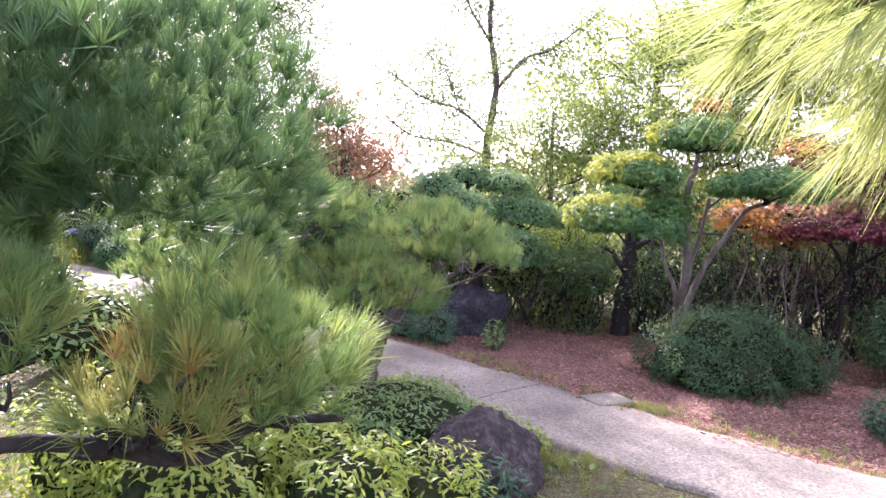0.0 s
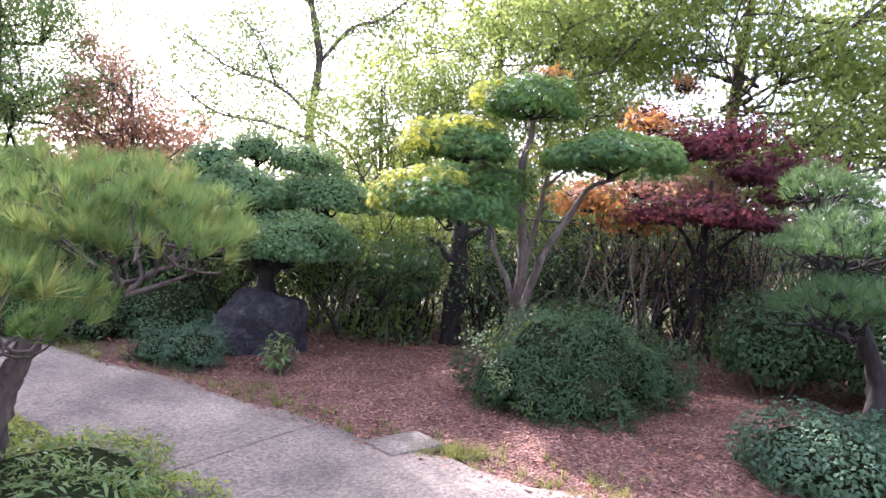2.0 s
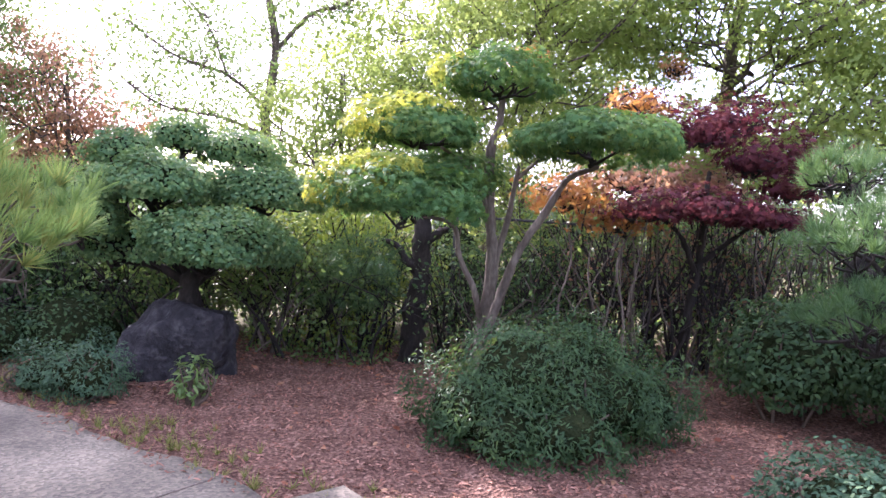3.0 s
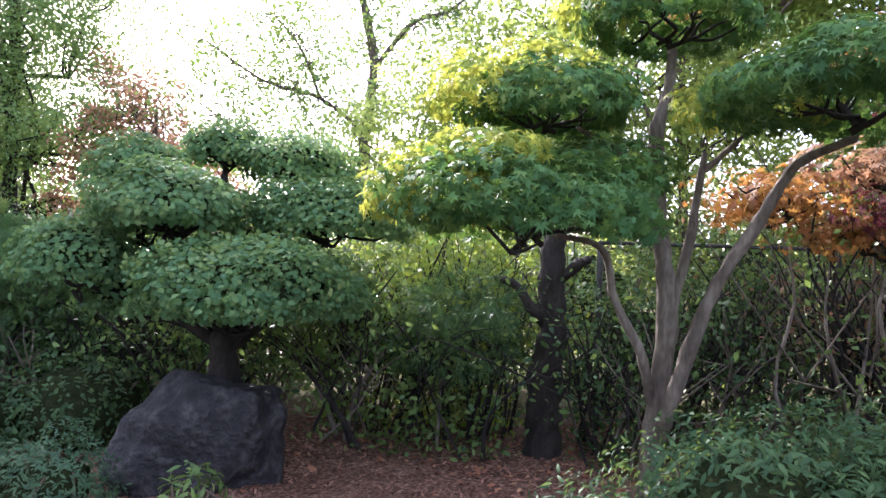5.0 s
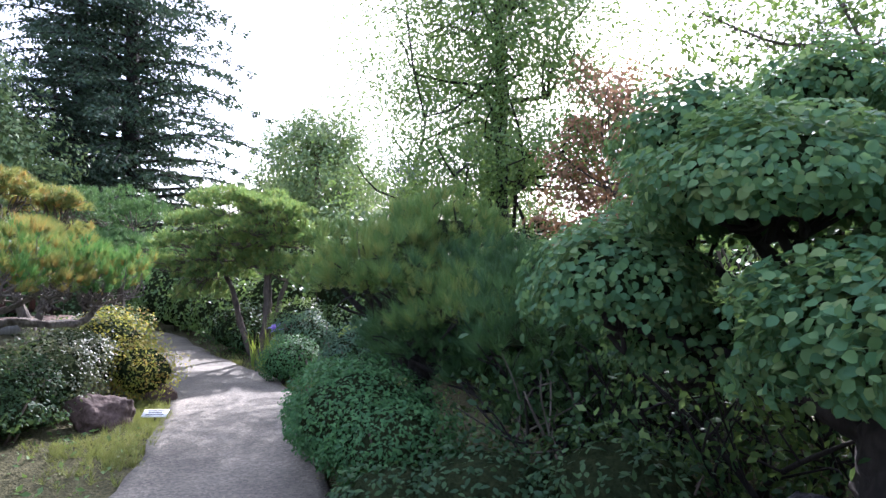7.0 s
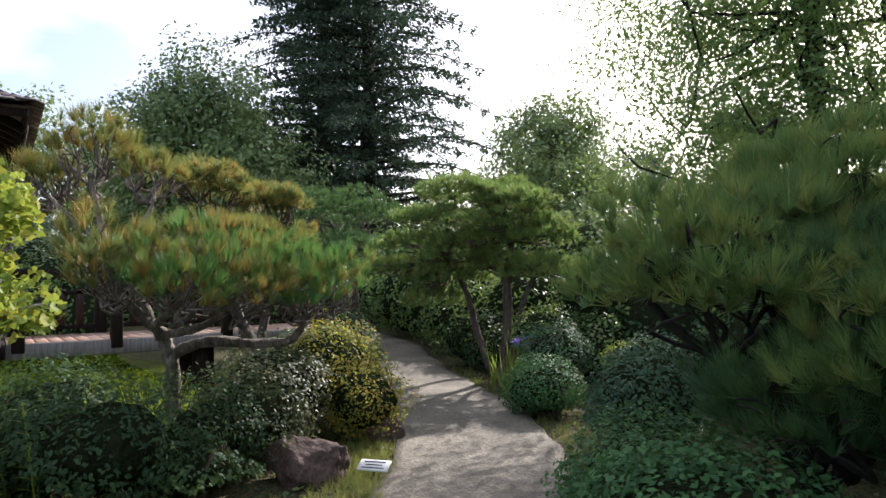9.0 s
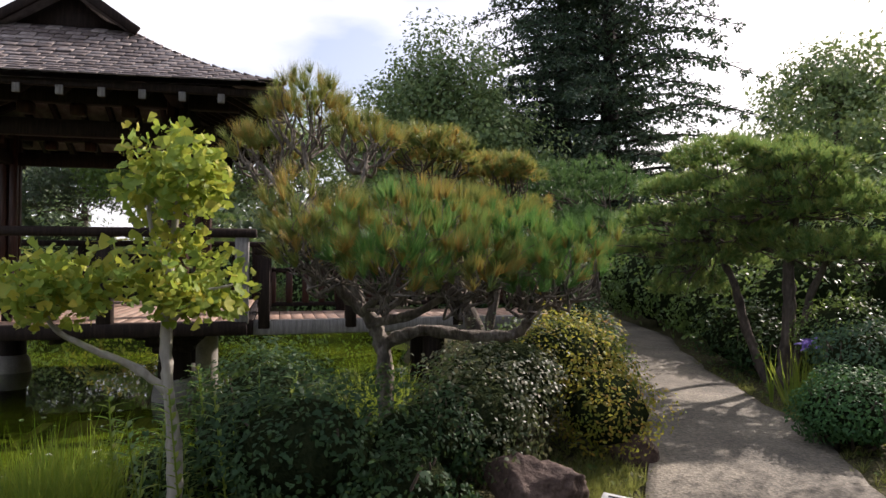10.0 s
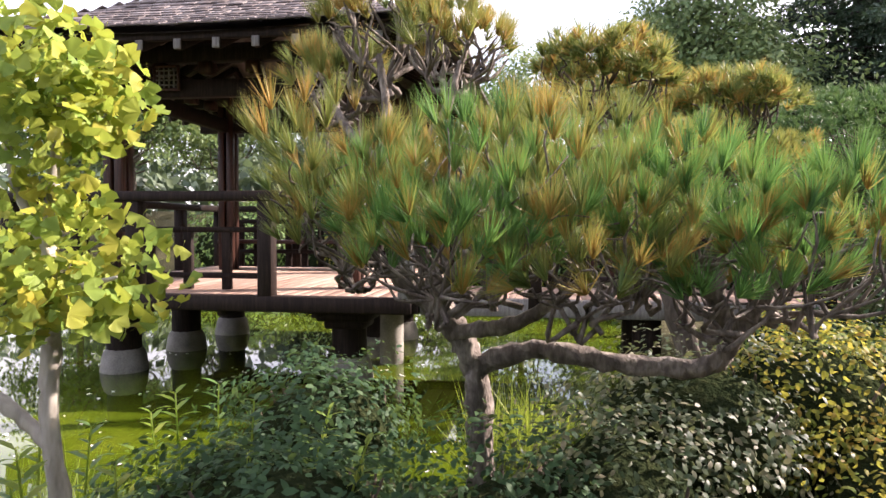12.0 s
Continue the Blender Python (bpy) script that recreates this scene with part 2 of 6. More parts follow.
DECK = solid_mat("deck_boards", [(0.24, 0.15, 0.11), (0.36, 0.24, 0.18), (0.46, 0.34, 0.27)], 3, (1.0, 12, 12), 0.7, 0.3, 20, random_by="object")
SHINGLE = solid_mat("wood_shingles", [(0.07, 0.055, 0.052), (0.14, 0.115, 0.11), (0.24, 0.21, 0.20)], 3, (3, 3, 3), 0.7, 0.5, 40, random_by="object")
SHINGLE_ISL = solid_mat("wood_shingles_far", [(0.07, 0.055, 0.052), (0.14, 0.115, 0.11), (0.24, 0.21, 0.20)], 3, (3, 3, 3), 0.7, 0.5, 40, random_by="island")
PLATE = solid_mat("white_plant_label", [(0.62, 0.62, 0.60), (0.75, 0.75, 0.73)], 8, rough=0.5, bump=0.05)
METAL = solid_mat("dull_dark_wire", [(0.025, 0.025, 0.024), (0.06, 0.06, 0.058)], 20, rough=0.6, bump=0.05)
CHIP = solid_mat("bark_chips", [(0.10, 0.045, 0.03), (0.20, 0.095, 0.065), (0.34, 0.19, 0.14)], 30, rough=0.9, random_by="island")


def path_mat():
    m, n, l, p = mat_base("exposed_aggregate_path")
    tc = n.new("ShaderNodeNewGeometry")
    big, mid, vor = n.new("ShaderNodeTexNoise"), n.new("ShaderNodeTexNoise"), n.new("ShaderNodeTexVoronoi")
    big.inputs["Scale"].default_value, big.inputs["Detail"].default_value = 1.2, 5
    mid.inputs["Scale"].default_value, mid.inputs["Detail"].default_value = 26, 5
    vor.inputs["Scale"].default_value = 58
    for t in (big, mid, vor):
        l.new(tc.outputs["Position"], t.inputs["Vector"])
    r1 = ramp(n, [(0.3, (0.084, 0.075, 0.060)), (0.5, (0.142, 0.127, 0.100)), (0.75, (0.225, 0.202, 0.160))])
    l.new(big.outputs["Fac"], r1.inputs["Fac"])
    r2 = ramp(n, [(0.0, (0.42, 0.40, 0.38)), (0.5, (0.98, 0.96, 0.93)), (1.0, (1.75, 1.68, 1.58))])
    l.new(vor.outputs["Color"], r2.inputs["Fac"])
    mx = n.new("ShaderNodeMix")
    mx.data_type, mx.blend_type = "RGBA", "MULTIPLY"
    mx.inputs["Factor"].default_value = 0.8
    l.new(r1.outputs["Color"], mx.inputs["A"])
    l.new(r2.outputs["Color"], mx.inputs["B"])
    l.new(mx.outputs["Result"], p.inputs["Base Color"])
    p.inputs["Roughness"].default_value = 0.85
    b = n.new("ShaderNodeBump")
    b.inputs["Strength"].default_value, b.inputs["Distance"].default_value = 0.7, 0.006
    l.new(vor.outputs["Distance"], b.inputs["Height"])
    l.new(b.outputs["Normal"], p.inputs["Normal"])
    return m


def ground_mat():
    """Earth, with reddish bark mulch, grass and pond mud blended by what lies where."""
    m, n, l, p = mat_base("garden_ground")
    tc = n.new("ShaderNodeNewGeometry")
    no, fi, vo = n.new("ShaderNodeTexNoise"), n.new("ShaderNodeTexNoise"), n.new("ShaderNodeTexVoronoi")
    no.inputs["Scale"].default_value, no.inputs["Detail"].default_value = 2.5, 6
    fi.inputs["Scale"].default_value, fi.inputs["Detail"].default_value = 40, 6
    vo.inputs["Scale"].default_value = 55
    for t in (no, fi, vo):
        l.new(tc.outputs["Position"], t.inputs["Vector"])
    earth = ramp(n, [(0.3, (0.04, 0.036, 0.02)), (0.5, (0.08, 0.075, 0.035)), (0.7, (0.14, 0.125, 0.06))])
    l.new(fi.outputs["Fac"], earth.inputs["Fac"])
    mul = ramp(n, [(0.0, (0.055, 0.031, 0.025)), (0.45, (0.135, 0.080, 0.063)), (0.8, (0.24, 0.150, 0.120)), (1.0, (0.36, 0.26, 0.21))])
    l.new(vo.outputs["Color"], mul.inputs["Fac"])
    mot = ramp(n, [(0.35, (0.7, 0.62, 0.58)), (0.65, (1.1, 1.05, 1.0))])
    l.new(no.outputs["Fac"], mot.inputs["Fac"])
    mm = n.new("ShaderNodeMix")
    mm.data_type, mm.blend_type = "RGBA", "MULTIPLY"
    mm.inputs["Factor"].default_value = 1.0
    l.new(mul.outputs["Color"], mm.inputs["A"])
    l.new(mot.outputs["Color"], mm.inputs["B"])
    at = n.new("ShaderNodeAttribute")
    at.attribute_name = "mulch"
    mx = n.new("ShaderNodeMix")
    mx.data_type = "RGBA"
    l.new(at.outputs["Fac"], mx.inputs["Factor"])
    l.new(earth.outputs["Color"], mx.inputs["A"])
    l.new(mm.outputs["Result"], mx.inputs["B"])
    l.new(mx.outputs["Result"], p.inputs["Base Color"])
    p.inputs["Roughness"].default_value = 0.95
    p.inputs["Specular IOR Level"].default_value = 0.15
    b = n.new("ShaderNodeBump")
    b.inputs["Strength"].default_value, b.inputs["Distance"].default_value = 1.0, 0.02
    l.new(vo.outputs["Distance"], b.inputs["Height"])
    l.new(b.outputs["Normal"], p.inputs["Normal"])
    return m


def water_mat():
    m, n, l, p = mat_base("green_pond_water")
    tc = n.new("ShaderNodeNewGeometry")
    no, al = n.new("ShaderNodeTexNoise"), n.new("ShaderNodeTexNoise")
    no.inputs["Scale"].default_value, no.inputs["Detail"].default_value = 3.0, 3
    al.inputs["Scale"].default_value, al.inputs["Detail"].default_value = 0.8, 5
    l.new(tc.outputs["Position"], no.inputs["Vector"])
    l.new(tc.outputs["Position"], al.inputs["Vector"])
    r = ramp(n, [(0.3, (0.03, 0.05, 0.003)), (0.55, (0.062, 0.09, 0.005)), (0.75, (0.1, 0.125, 0.01))])
    l.new(al.outputs["Fac"], r.inputs["Fac"])
    l.new(r.outputs["Color"], p.inputs["Base Color"])
    p.inputs["Roughness"].default_value = 0.02
    p.inputs["Specular IOR Level"].default_value = 0.36
    b = n.new("ShaderNodeBump")
    b.inputs["Strength"].default_value, b.inputs["Distance"].default_value = 0.012, 0.02
    l.new(no.outputs["Fac"], b.inputs["Height"])
    l.new(b.outputs["Normal"], p.inputs["Normal"])
    return m


PATH, GROUND, WATER = path_mat(), ground_mat(), water_mat()

# ---- mesh tools ----
rng = np.random.default_rng(7)
A = np.array


def tri_mesh(name, V, F, mat, smooth=False):
    V, F = np.asarray(V, np.float32), np.asarray(F, np.int32)
    me = bpy.data.meshes.new(name)
    me.vertices.add(len(V))
    me.vertices.foreach_set("co", V.ravel())
    k = F.shape[1]
    me.loops.add(F.size)
    me.loops.foreach_set("vertex_index", F.ravel())
    me.polygons.add(len(F))
    me.polygons.foreach_set("loop_start", np.arange(0, F.size, k, dtype=np.int32))
    me.polygons.foreach_set("loop_total", np.full(len(F), k, np.int32))
    if smooth:
        me.polygons.foreach_set("use_smooth", np.ones(len(F), bool))
    me.update(calc_edges=True)
    me.materials.append(mat)
    return me


def part(name, V, F, mat, parent=None, label="", smooth=False, kind=""):
    ob = new(name, tri_mesh(name, V, F, mat, smooth))
    if parent:
        ob.parent = parent
    return tagged(ob, label=label, kind=kind)


def thing(name, label, category, group="", at=(0, 0, 0), kind=""):
    e = new(name)
    e.location = at
    return tagged(e, label, category, group, kind)


def joined(chunks):
    Vs, Fs, k = [], [], 0
    for V, F in chunks:
        Vs.append(np.asarray(V, float))
        Fs.append(np.asarray(F, int) + k)
        k += len(V)
    return np.concatenate(Vs), np.concatenate(Fs)


def unit(v):
    return v / np.maximum(np.linalg.norm(v, axis=-1, keepdims=True), 1e-9)


def frames_for(nrm, along=None):
    """Leaf axes: across, along, normal, with a random spin about the normal unless a way is given."""
    nrm = unit(nrm)
    ref = rng.normal(size=nrm.shape) if along is None else along
    y = unit(ref - (ref * nrm).sum(-1, keepdims=True) * nrm)
    x = np.cross(y, nrm)
    return np.stack([x, y, nrm], -1)


def stamp(tv, tf, pos, fr, size):
    V = pos[:, None, :] + np.einsum("nij,kj->nki", fr, tv) * size[:, None, None]
    F = tf[None] + (np.arange(len(pos)) * len(tv))[:, None, None]
    return V.reshape(-1, 3), F.reshape(-1, tf.shape[1])


OVAL = (A([[0, 0, 0], [0.24, 0.3, 0.07], [0.2, 0.68, 0.05], [0, 1, -0.06], [-0.2, 0.68, 0.05], [-0.24, 0.3, 0.07]]), A([[0, 1, 5], [1, 2, 5], [5, 2, 4], [2, 3, 4]]))
LANCE = (OVAL[0] * A([0.55, 1, 1]), OVAL[1])
BROAD = (A([[0, 0, 0], [0.36, 0.22, 0.06], [0.38, 0.55, 0.05], [0.2, 0.82, 0.0], [0, 1, -0.1], [-0.2, 0.82, 0.0], [-0.38, 0.55, 0.05], [-0.36, 0.22, 0.06], [0, 0.5, -0.03]]),
         A([[8, 0, 1], [8, 1, 2], [8, 2, 3], [8, 3, 4], [8, 4, 5], [8, 5, 6], [8, 6, 7], [8, 7, 0]]))
RHOMB = (A([[0, 0, 0], [0.26, 0.5, 0.06], [0, 1, 0], [-0.26, 0.5, 0.06]]), A([[0, 1, 2], [0, 2, 3]]))


def star_leaf():
    pts, ang = [[0, 0.1, 0]], np.radians([-125, -80, -40, 0, 40, 80, 125])
    rad = [0.42, 0.62, 0.85, 0.95, 0.85, 0.62, 0.42]
    outer = []
    for i, (a, r) in enumerate(zip(ang, rad)):
        outer.append([r * math.sin(a), 0.1 + r * math.cos(a), -0.16 * r])
        if i < 6:
            b = (a + ang[i + 1]) / 2
            outer.append([0.3 * math.sin(b), 0.1 + 0.3 * math.cos(b), 0.02])
    pts += outer
    return A(pts), A([[0, i, i + 1] for i in range(1, len(outer))])


def fan_leaf():
    """A fan blade on a stalk: a rippled rim with a notch in its middle."""
    pts = [[-0.02, -0.5, 0.04], [0.02, -0.5, 0.04], [0, 0, 0]]
    ang = np.radians([-74, -58, -42, -26, -12, -3, 3, 12, 26, 42, 58, 74])
    for i, a in enumerate(ang):
        r = 0.6 if i in (5, 6) else 0.92 - 0.16 * abs(math.sin(a)) ** 3 + 0.05 * math.sin(5.0 * i)
        pts.append([r * math.sin(a), r * math.cos(a), 0.09 * math.sin(2.4 * i) + 0.22 * abs(math.sin(a)) - 0.12 * r])
    return A(pts), A([[0, 1, 2]] + [[2, i + 1, i] for i in range(3, 14)])


STAR, FAN = star_leaf(), fan_leaf()


def waves(seed, k=5, f=3.0):
    r = np.random.default_rng(seed)
    d, ph = r.normal(size=(k, 3)) * f, r.uniform(0, 6.3, k)
    return lambda p: np.sin(p @ d.T + ph).mean(-1) * 1.6


def dome(c, rx, rz, n, ry=None, low=-0.35, shell=0.22, lump=0.12, seed=0):
    """Points near the skin of a lumpy, flat-bottomed dome, with their outward ways."""
    d = unit(rng.normal(size=(n * 3, 3)))
    d = d[d[:, 2] > low][:n]
    w = waves(seed)(d * 1.3)
    r = (1 + lump * w) * (1 - shell * rng.random(len(d)) ** 1.6)
    s = A([rx, ry or rx, rz])
    p = d * s * r[:, None]
    p[:, 2] = np.where(p[:, 2] < 0, p[:, 2] * 0.75, p[:, 2])
    return A(c) + p, unit(d / s * s.mean())


def leaves_on(pos, out, tmpl, size, spread=0.7, droop=0.25, vary=0.3):
    n = len(pos)
    nrm = unit(out + rng.normal(size=(n, 3)) * spread * 0.6 + A([0, 0, 0.35]))
    along = unit(out * 0.6 + rng.normal(size=(n, 3)) * 0.8 - A([0, 0, droop]))
    return stamp(*tmpl, pos, frames_for(nrm, along), size * (1 + vary * (rng.random(n) * 2 - 1)))


def needles(pos, ways, per, length, width, spread=0.55):
    """Tufts of needles: thin blades that fan out round each tuft's way."""
    n = len(pos)
    d = unit(ways[:, None, :] + rng.normal(size=(n, per, 3)) * spread)
    side = unit(np.cross(d, rng.normal(size=(n, per, 3)))) * width * 0.5
    base = pos[:, None, :] + d * length * 0.04
    ln = length * (0.75 + 0.4 * rng.random((n, per, 1))) * (0.75 + 0.5 * rng.random((n, 1, 1)))
    V = np.stack([base - side, base + side, base + d * ln], 2).reshape(-1, 3)
    return V, np.arange(len(V)).reshape(-1, 3)


def smooth_line(pts, sub=4):
    P = A(pts, float) if not isinstance(pts, np.ndarray) else pts
    Q = np.vstack([2 * P[0] - P[1], P, 2 * P[-1] - P[-2]])
    out = []
    for i in range(1, len(Q) - 2):
        for s in np.arange(sub) / sub:
            a, b, c, d = Q[i - 1], Q[i], Q[i + 1], Q[i + 2]
            out.append(0.5 * (2 * b + (c - a) * s + (2 * a - 5 * b + 4 * c - d) * s * s + (3 * b - a - 3 * c + d) * s ** 3))
    out.append(P[-1])
    return A(out)


def tube(pts, r0, r1, sides=8, sub=4, gnarl=0.12):
    """A tapered, slightly knotty limb along a line, closed at its tip."""
    P = smooth_line(pts, sub)
    n = len(P)
    T = unit(np.gradient(P, axis=0))
    ref = A([0.31, 0.87, 0.2]) if abs(T[0][2]) > 0.7 else A([0.1, 0.1, 1.0])
    X = unit(np.cross(T, ref))
    Y = np.cross(T, X)
    R = np.linspace(1, 0, n) ** 0.8 * (r0 - r1) + r1
    a = np.arange(sides) / sides * 2 * math.pi
    rr = R[:, None] * (1 + gnarl * rng.normal(size=(n, sides)))
    V = P[:, None] + rr[..., None] * (np.cos(a)[None, :, None] * X[:, None] + np.sin(a)[None, :, None] * Y[:, None])
    V = np.vstack([V.reshape(-1, 3), P[-1:] + T[-1:] * r1])
    F = []
    for i in range(n - 1):
        for j in range(sides):
            p, q = i * sides + j, i * sides + (j + 1) % sides
            F += [[p, q, q + sides], [p, q + sides, p + sides]]
    F += [[(n - 1) * sides + j, (n - 1) * sides + (j + 1) % sides, n * sides] for j in range(sides)]
    return V, A(F)


def twigs_to(hub, targets, r=0.012, sides=4, sag=0.03):
    """Crooked growth that forks from a hub towards its targets."""
    hub, out = A(hub, float), []
    targets = A(targets, float)
    k = max(1, len(targets) // 4)
    order = np.argsort(np.arctan2(targets[:, 1] - hub[1], targets[:, 0] - hub[0]))
    for grp in np.array_split(targets[order], k):
        if not len(grp):
            continue
        reach = np.linalg.norm(grp.mean(0) - hub)
        fork = hub * 0.5 + grp.mean(0) * 0.5 + rng.normal(size=3) * 0.1 * reach - A([0, 0, sag])
        m1 = hub * 0.6 + fork * 0.4 + rng.normal(size=3) * 0.12 * reach
        out.append(tube([hub + rng.normal(size=3) * 0.1 * reach * A([1, 1, 0.3]), m1, fork], r, r * 0.65, sides, 3, 0.15))
        for t in grp:
            d = np.linalg.norm(t - fork)
            out.append(tube([fork, fork * 0.6 + t * 0.4 + rng.normal(size=3) * 0.14 * d, fork * 0.25 + t * 0.75 + rng.normal(size=3) * 0.1 * d, t], r * 0.6, r * 0.22, sides, 2, 0.15))
    return joined(out)


def lump(c, r, seed, rough=0.2, flat=0.0, sub=3, f=1.6):
    """A rounded, uneven solid."""
    bm = bmesh.new()
    bmesh.ops.create_icosphere(bm, subdivisions=sub, radius=1)
    V = A([v.co[:] for v in bm.verts])
    F = A([[v.index for v in q.verts] for q in bm.faces])
    bm.free()
    w1, w2 = waves(seed, 5, f), waves(seed + 1, 6, f * 3)
    V = V * (1 + rough * w1(V) + rough * 0.3 * w2(V))[:, None]
    if flat:
        V[:, 2] = np.where(V[:, 2] < -flat, -flat + (V[:, 2] + flat) * 0.15, V[:, 2])
    return V * A(r) + A(c), F


def box(c, s, bev=0.0):
    """A block with small chamfers on all edges."""
    s = A(s, float) / 2
    b = min(bev, s.min() * 0.45)
    V, idx = [], {}
    for i, sg in enumerate([(x, y, z) for x in (-1, 1) for y in (-1, 1) for z in (-1, 1)]):
        for ax in range(3):
            p = A(sg) * (s - b)
            p[ax] = sg[ax] * s[ax]
            idx[(sg, ax)] = len(V)
            V.append(p)
    bm = bmesh.new()
    for v in V:
        bm.verts.new(v)
    r = bmesh.ops.convex_hull(bm, input=bm.verts) if b > 0 else None
    if r is None:
        bm.free()
        bm = bmesh.new()
        bmesh.ops.create_cube(bm, size=1)
        for v in bm.verts:
            v.co = Vector(A(v.co) * s * 2)
    bmesh.ops.triangulate(bm, faces=bm.faces)
    bmesh.ops.recalc_face_normals(bm, faces=bm.faces)
    bm.verts.index_update()
    Vo, Fo = A([v.co[:] for v in bm.verts]), A([[v.index for v in q.verts] for q in bm.faces])
    bm.free()
    return Vo + A(c, float), Fo


def beam(a, b, w, h, bev=0.008):
    """A squared timber from a to b, h its height, w its width."""
    a, b = A(a, float), A(b, float)
    d = b - a
    L = np.linalg.norm(d)
    V, F = box((0, 0, 0), (L, w, h), bev)
    x = d / L
    up = A([0, 0, 1.0]) if abs(x[2]) < 0.95 else A([0, 1.0, 0])
    y = unit(np.cross(up, x))
    z = np.cross(x, y)
    return V @ np.stack([x, y, z]) + (a + b) / 2, F

# ---- the lie of the land ----
WATER_Z = -0.33
PATH_LINE = smooth_line(A([(16.0, -5.0), (7.5, 0.6), (4.6, 2.7), (3.1, 3.75), (2.15, 4.5), (1.3, 5.25), (0.25, 6.25), (-0.95, 7.35), (-2.7, 8.75), (-4.6, 10.25), (-6.3, 11.35), (-8.4, 12.15), (-10.4, 13.0), (-13.5, 14.4), (-18, 15.5)]), 8)


def path_gap(x, y):
    """Distance from the path's middle line."""
    P = PATH_LINE
    q = np.stack([np.asarray(x, float).ravel(), np.asarray(y, float).ravel()], -1)
    best = np.full(len(q), 1e9)
    for a, b in zip(P[:-1], P[1:]):
        ab = b - a
        t = np.clip(((q - a) @ ab) / (ab @ ab), 0, 1)
        best = np.minimum(best, np.linalg.norm(q - a - t[:, None] * ab, axis=1))
    return best.reshape(np.shape(x))


def step01(v, a, b):
    t = np.clip((v - a) / (b - a), 0, 1)
    return t * t * (3 - 2 * t)


def pond_depth(x, y):
    """How far a place lies inside the pond: positive within, in metres."""
    x, y = np.asarray(x, float), np.asarray(y, float)
    shore = -6.1 - 0.85 * step01(y, 7.0, 7.9) + 0.25 * np.sin(y * 1.3) + 0.2 * np.sin(y * 2.9 + 1) - 1.1 * step01(y, 8.2, 9.6) - 2.2 * step01(y, 9.4, 11.0)
    side = 10.4 + 0.3 * np.sin(x * 1.1)
    return np.minimum(np.minimum(shore - x, side - y), np.minimum(x + 26, y + 12))


def land(x, y):
    x, y = np.asarray(x, float), np.asarray(y, float)
    g = path_gap(x, y)
    away = step01(g, 0.6, 1.8)
    bumps = 0.05 * np.sin(x * 1.7 + 0.6) * np.sin(y * 1.4) + 0.025 * np.sin(x * 4.1) * np.sin(y * 3.7 + 1)
    start = 0.16 * step01(3.4 - y, 0, 2.5) * step01(3.0 - x, -1, 1.5)
    bank = 0.12 * step01(-x, -0.5, 1.0) * step01(7.0 - y, 0.5, 1.5) * step01(x, -3.5, -1.5)
    z = away * (bumps + 0.02) + start * step01(g, 0.5, 2.0) + bank * away
    d = pond_depth(x, y)
    z = np.where(d > -0.5, z * (1 - step01(d, -0.5, 0.1)) + (-0.9) * step01(d, -0.35, 0.7), z)
    z = z + 0.09 * np.exp(-((x - 0.6) ** 2 + (y - 8.75) ** 2) / 0.5)
    hill = 2.2 * step01(-x, 24, 44) + 1.0 * step01(np.hypot(x, y), 45, 120)
    return z + hill


def axis(lo, hi, fine_lo, fine_hi, step):
    mid = np.arange(fine_lo, fine_hi + 1e-6, step)
    left = fine_lo - np.geomspace(step * 1.5, fine_lo - lo, 26)[::-1]
    right = fine_hi + np.geomspace(step * 1.5, hi - fine_hi, 26)
    return np.concatenate([left, mid, right])


def build_ground():
    gx, gy = axis(-900, 900, -13, 8, 0.15), axis(-900, 900, -2, 15, 0.15)
    X, Y = np.meshgrid(gx, gy, indexing="ij")
    Z = land(X, Y)
    nx, ny = X.shape
    i = np.arange(nx * ny).reshape(nx, ny)
    F = np.stack([i[:-1, :-1], i[1:, :-1], i[1:, 1:], i[:-1, 1:]], -1).reshape(-1, 4)
    ob = new("ground", tri_mesh("ground", np.stack([X, Y, Z], -1).reshape(-1, 3), F, GROUND, True))
    g = path_gap(X, Y)
    ahead = (Y - 5.0) + (X - 1.3) * 0.85
    m = step01(ahead, -0.25, 0.25) * step01(X, -1.6, -0.4) * step01(11.2 - Y, 0, 1.2) * step01(9 - X, 0, 1)
    w = waves(5, 6, 3.0)(np.stack([X, Y, X * 0], -1).reshape(-1, 3)).reshape(X.shape)
    m = np.clip(m + 0.25 * w * (m > 0.02) * (m < 0.98), 0, 1)
    at = ob.data.attributes.new("mulch", "FLOAT", "POINT")
    at.data.foreach_set("value", m.ravel().astype(np.float32))
    tagged(ob, "garden earth with reddish bark mulch and thin grass", "ground", kind="structure")


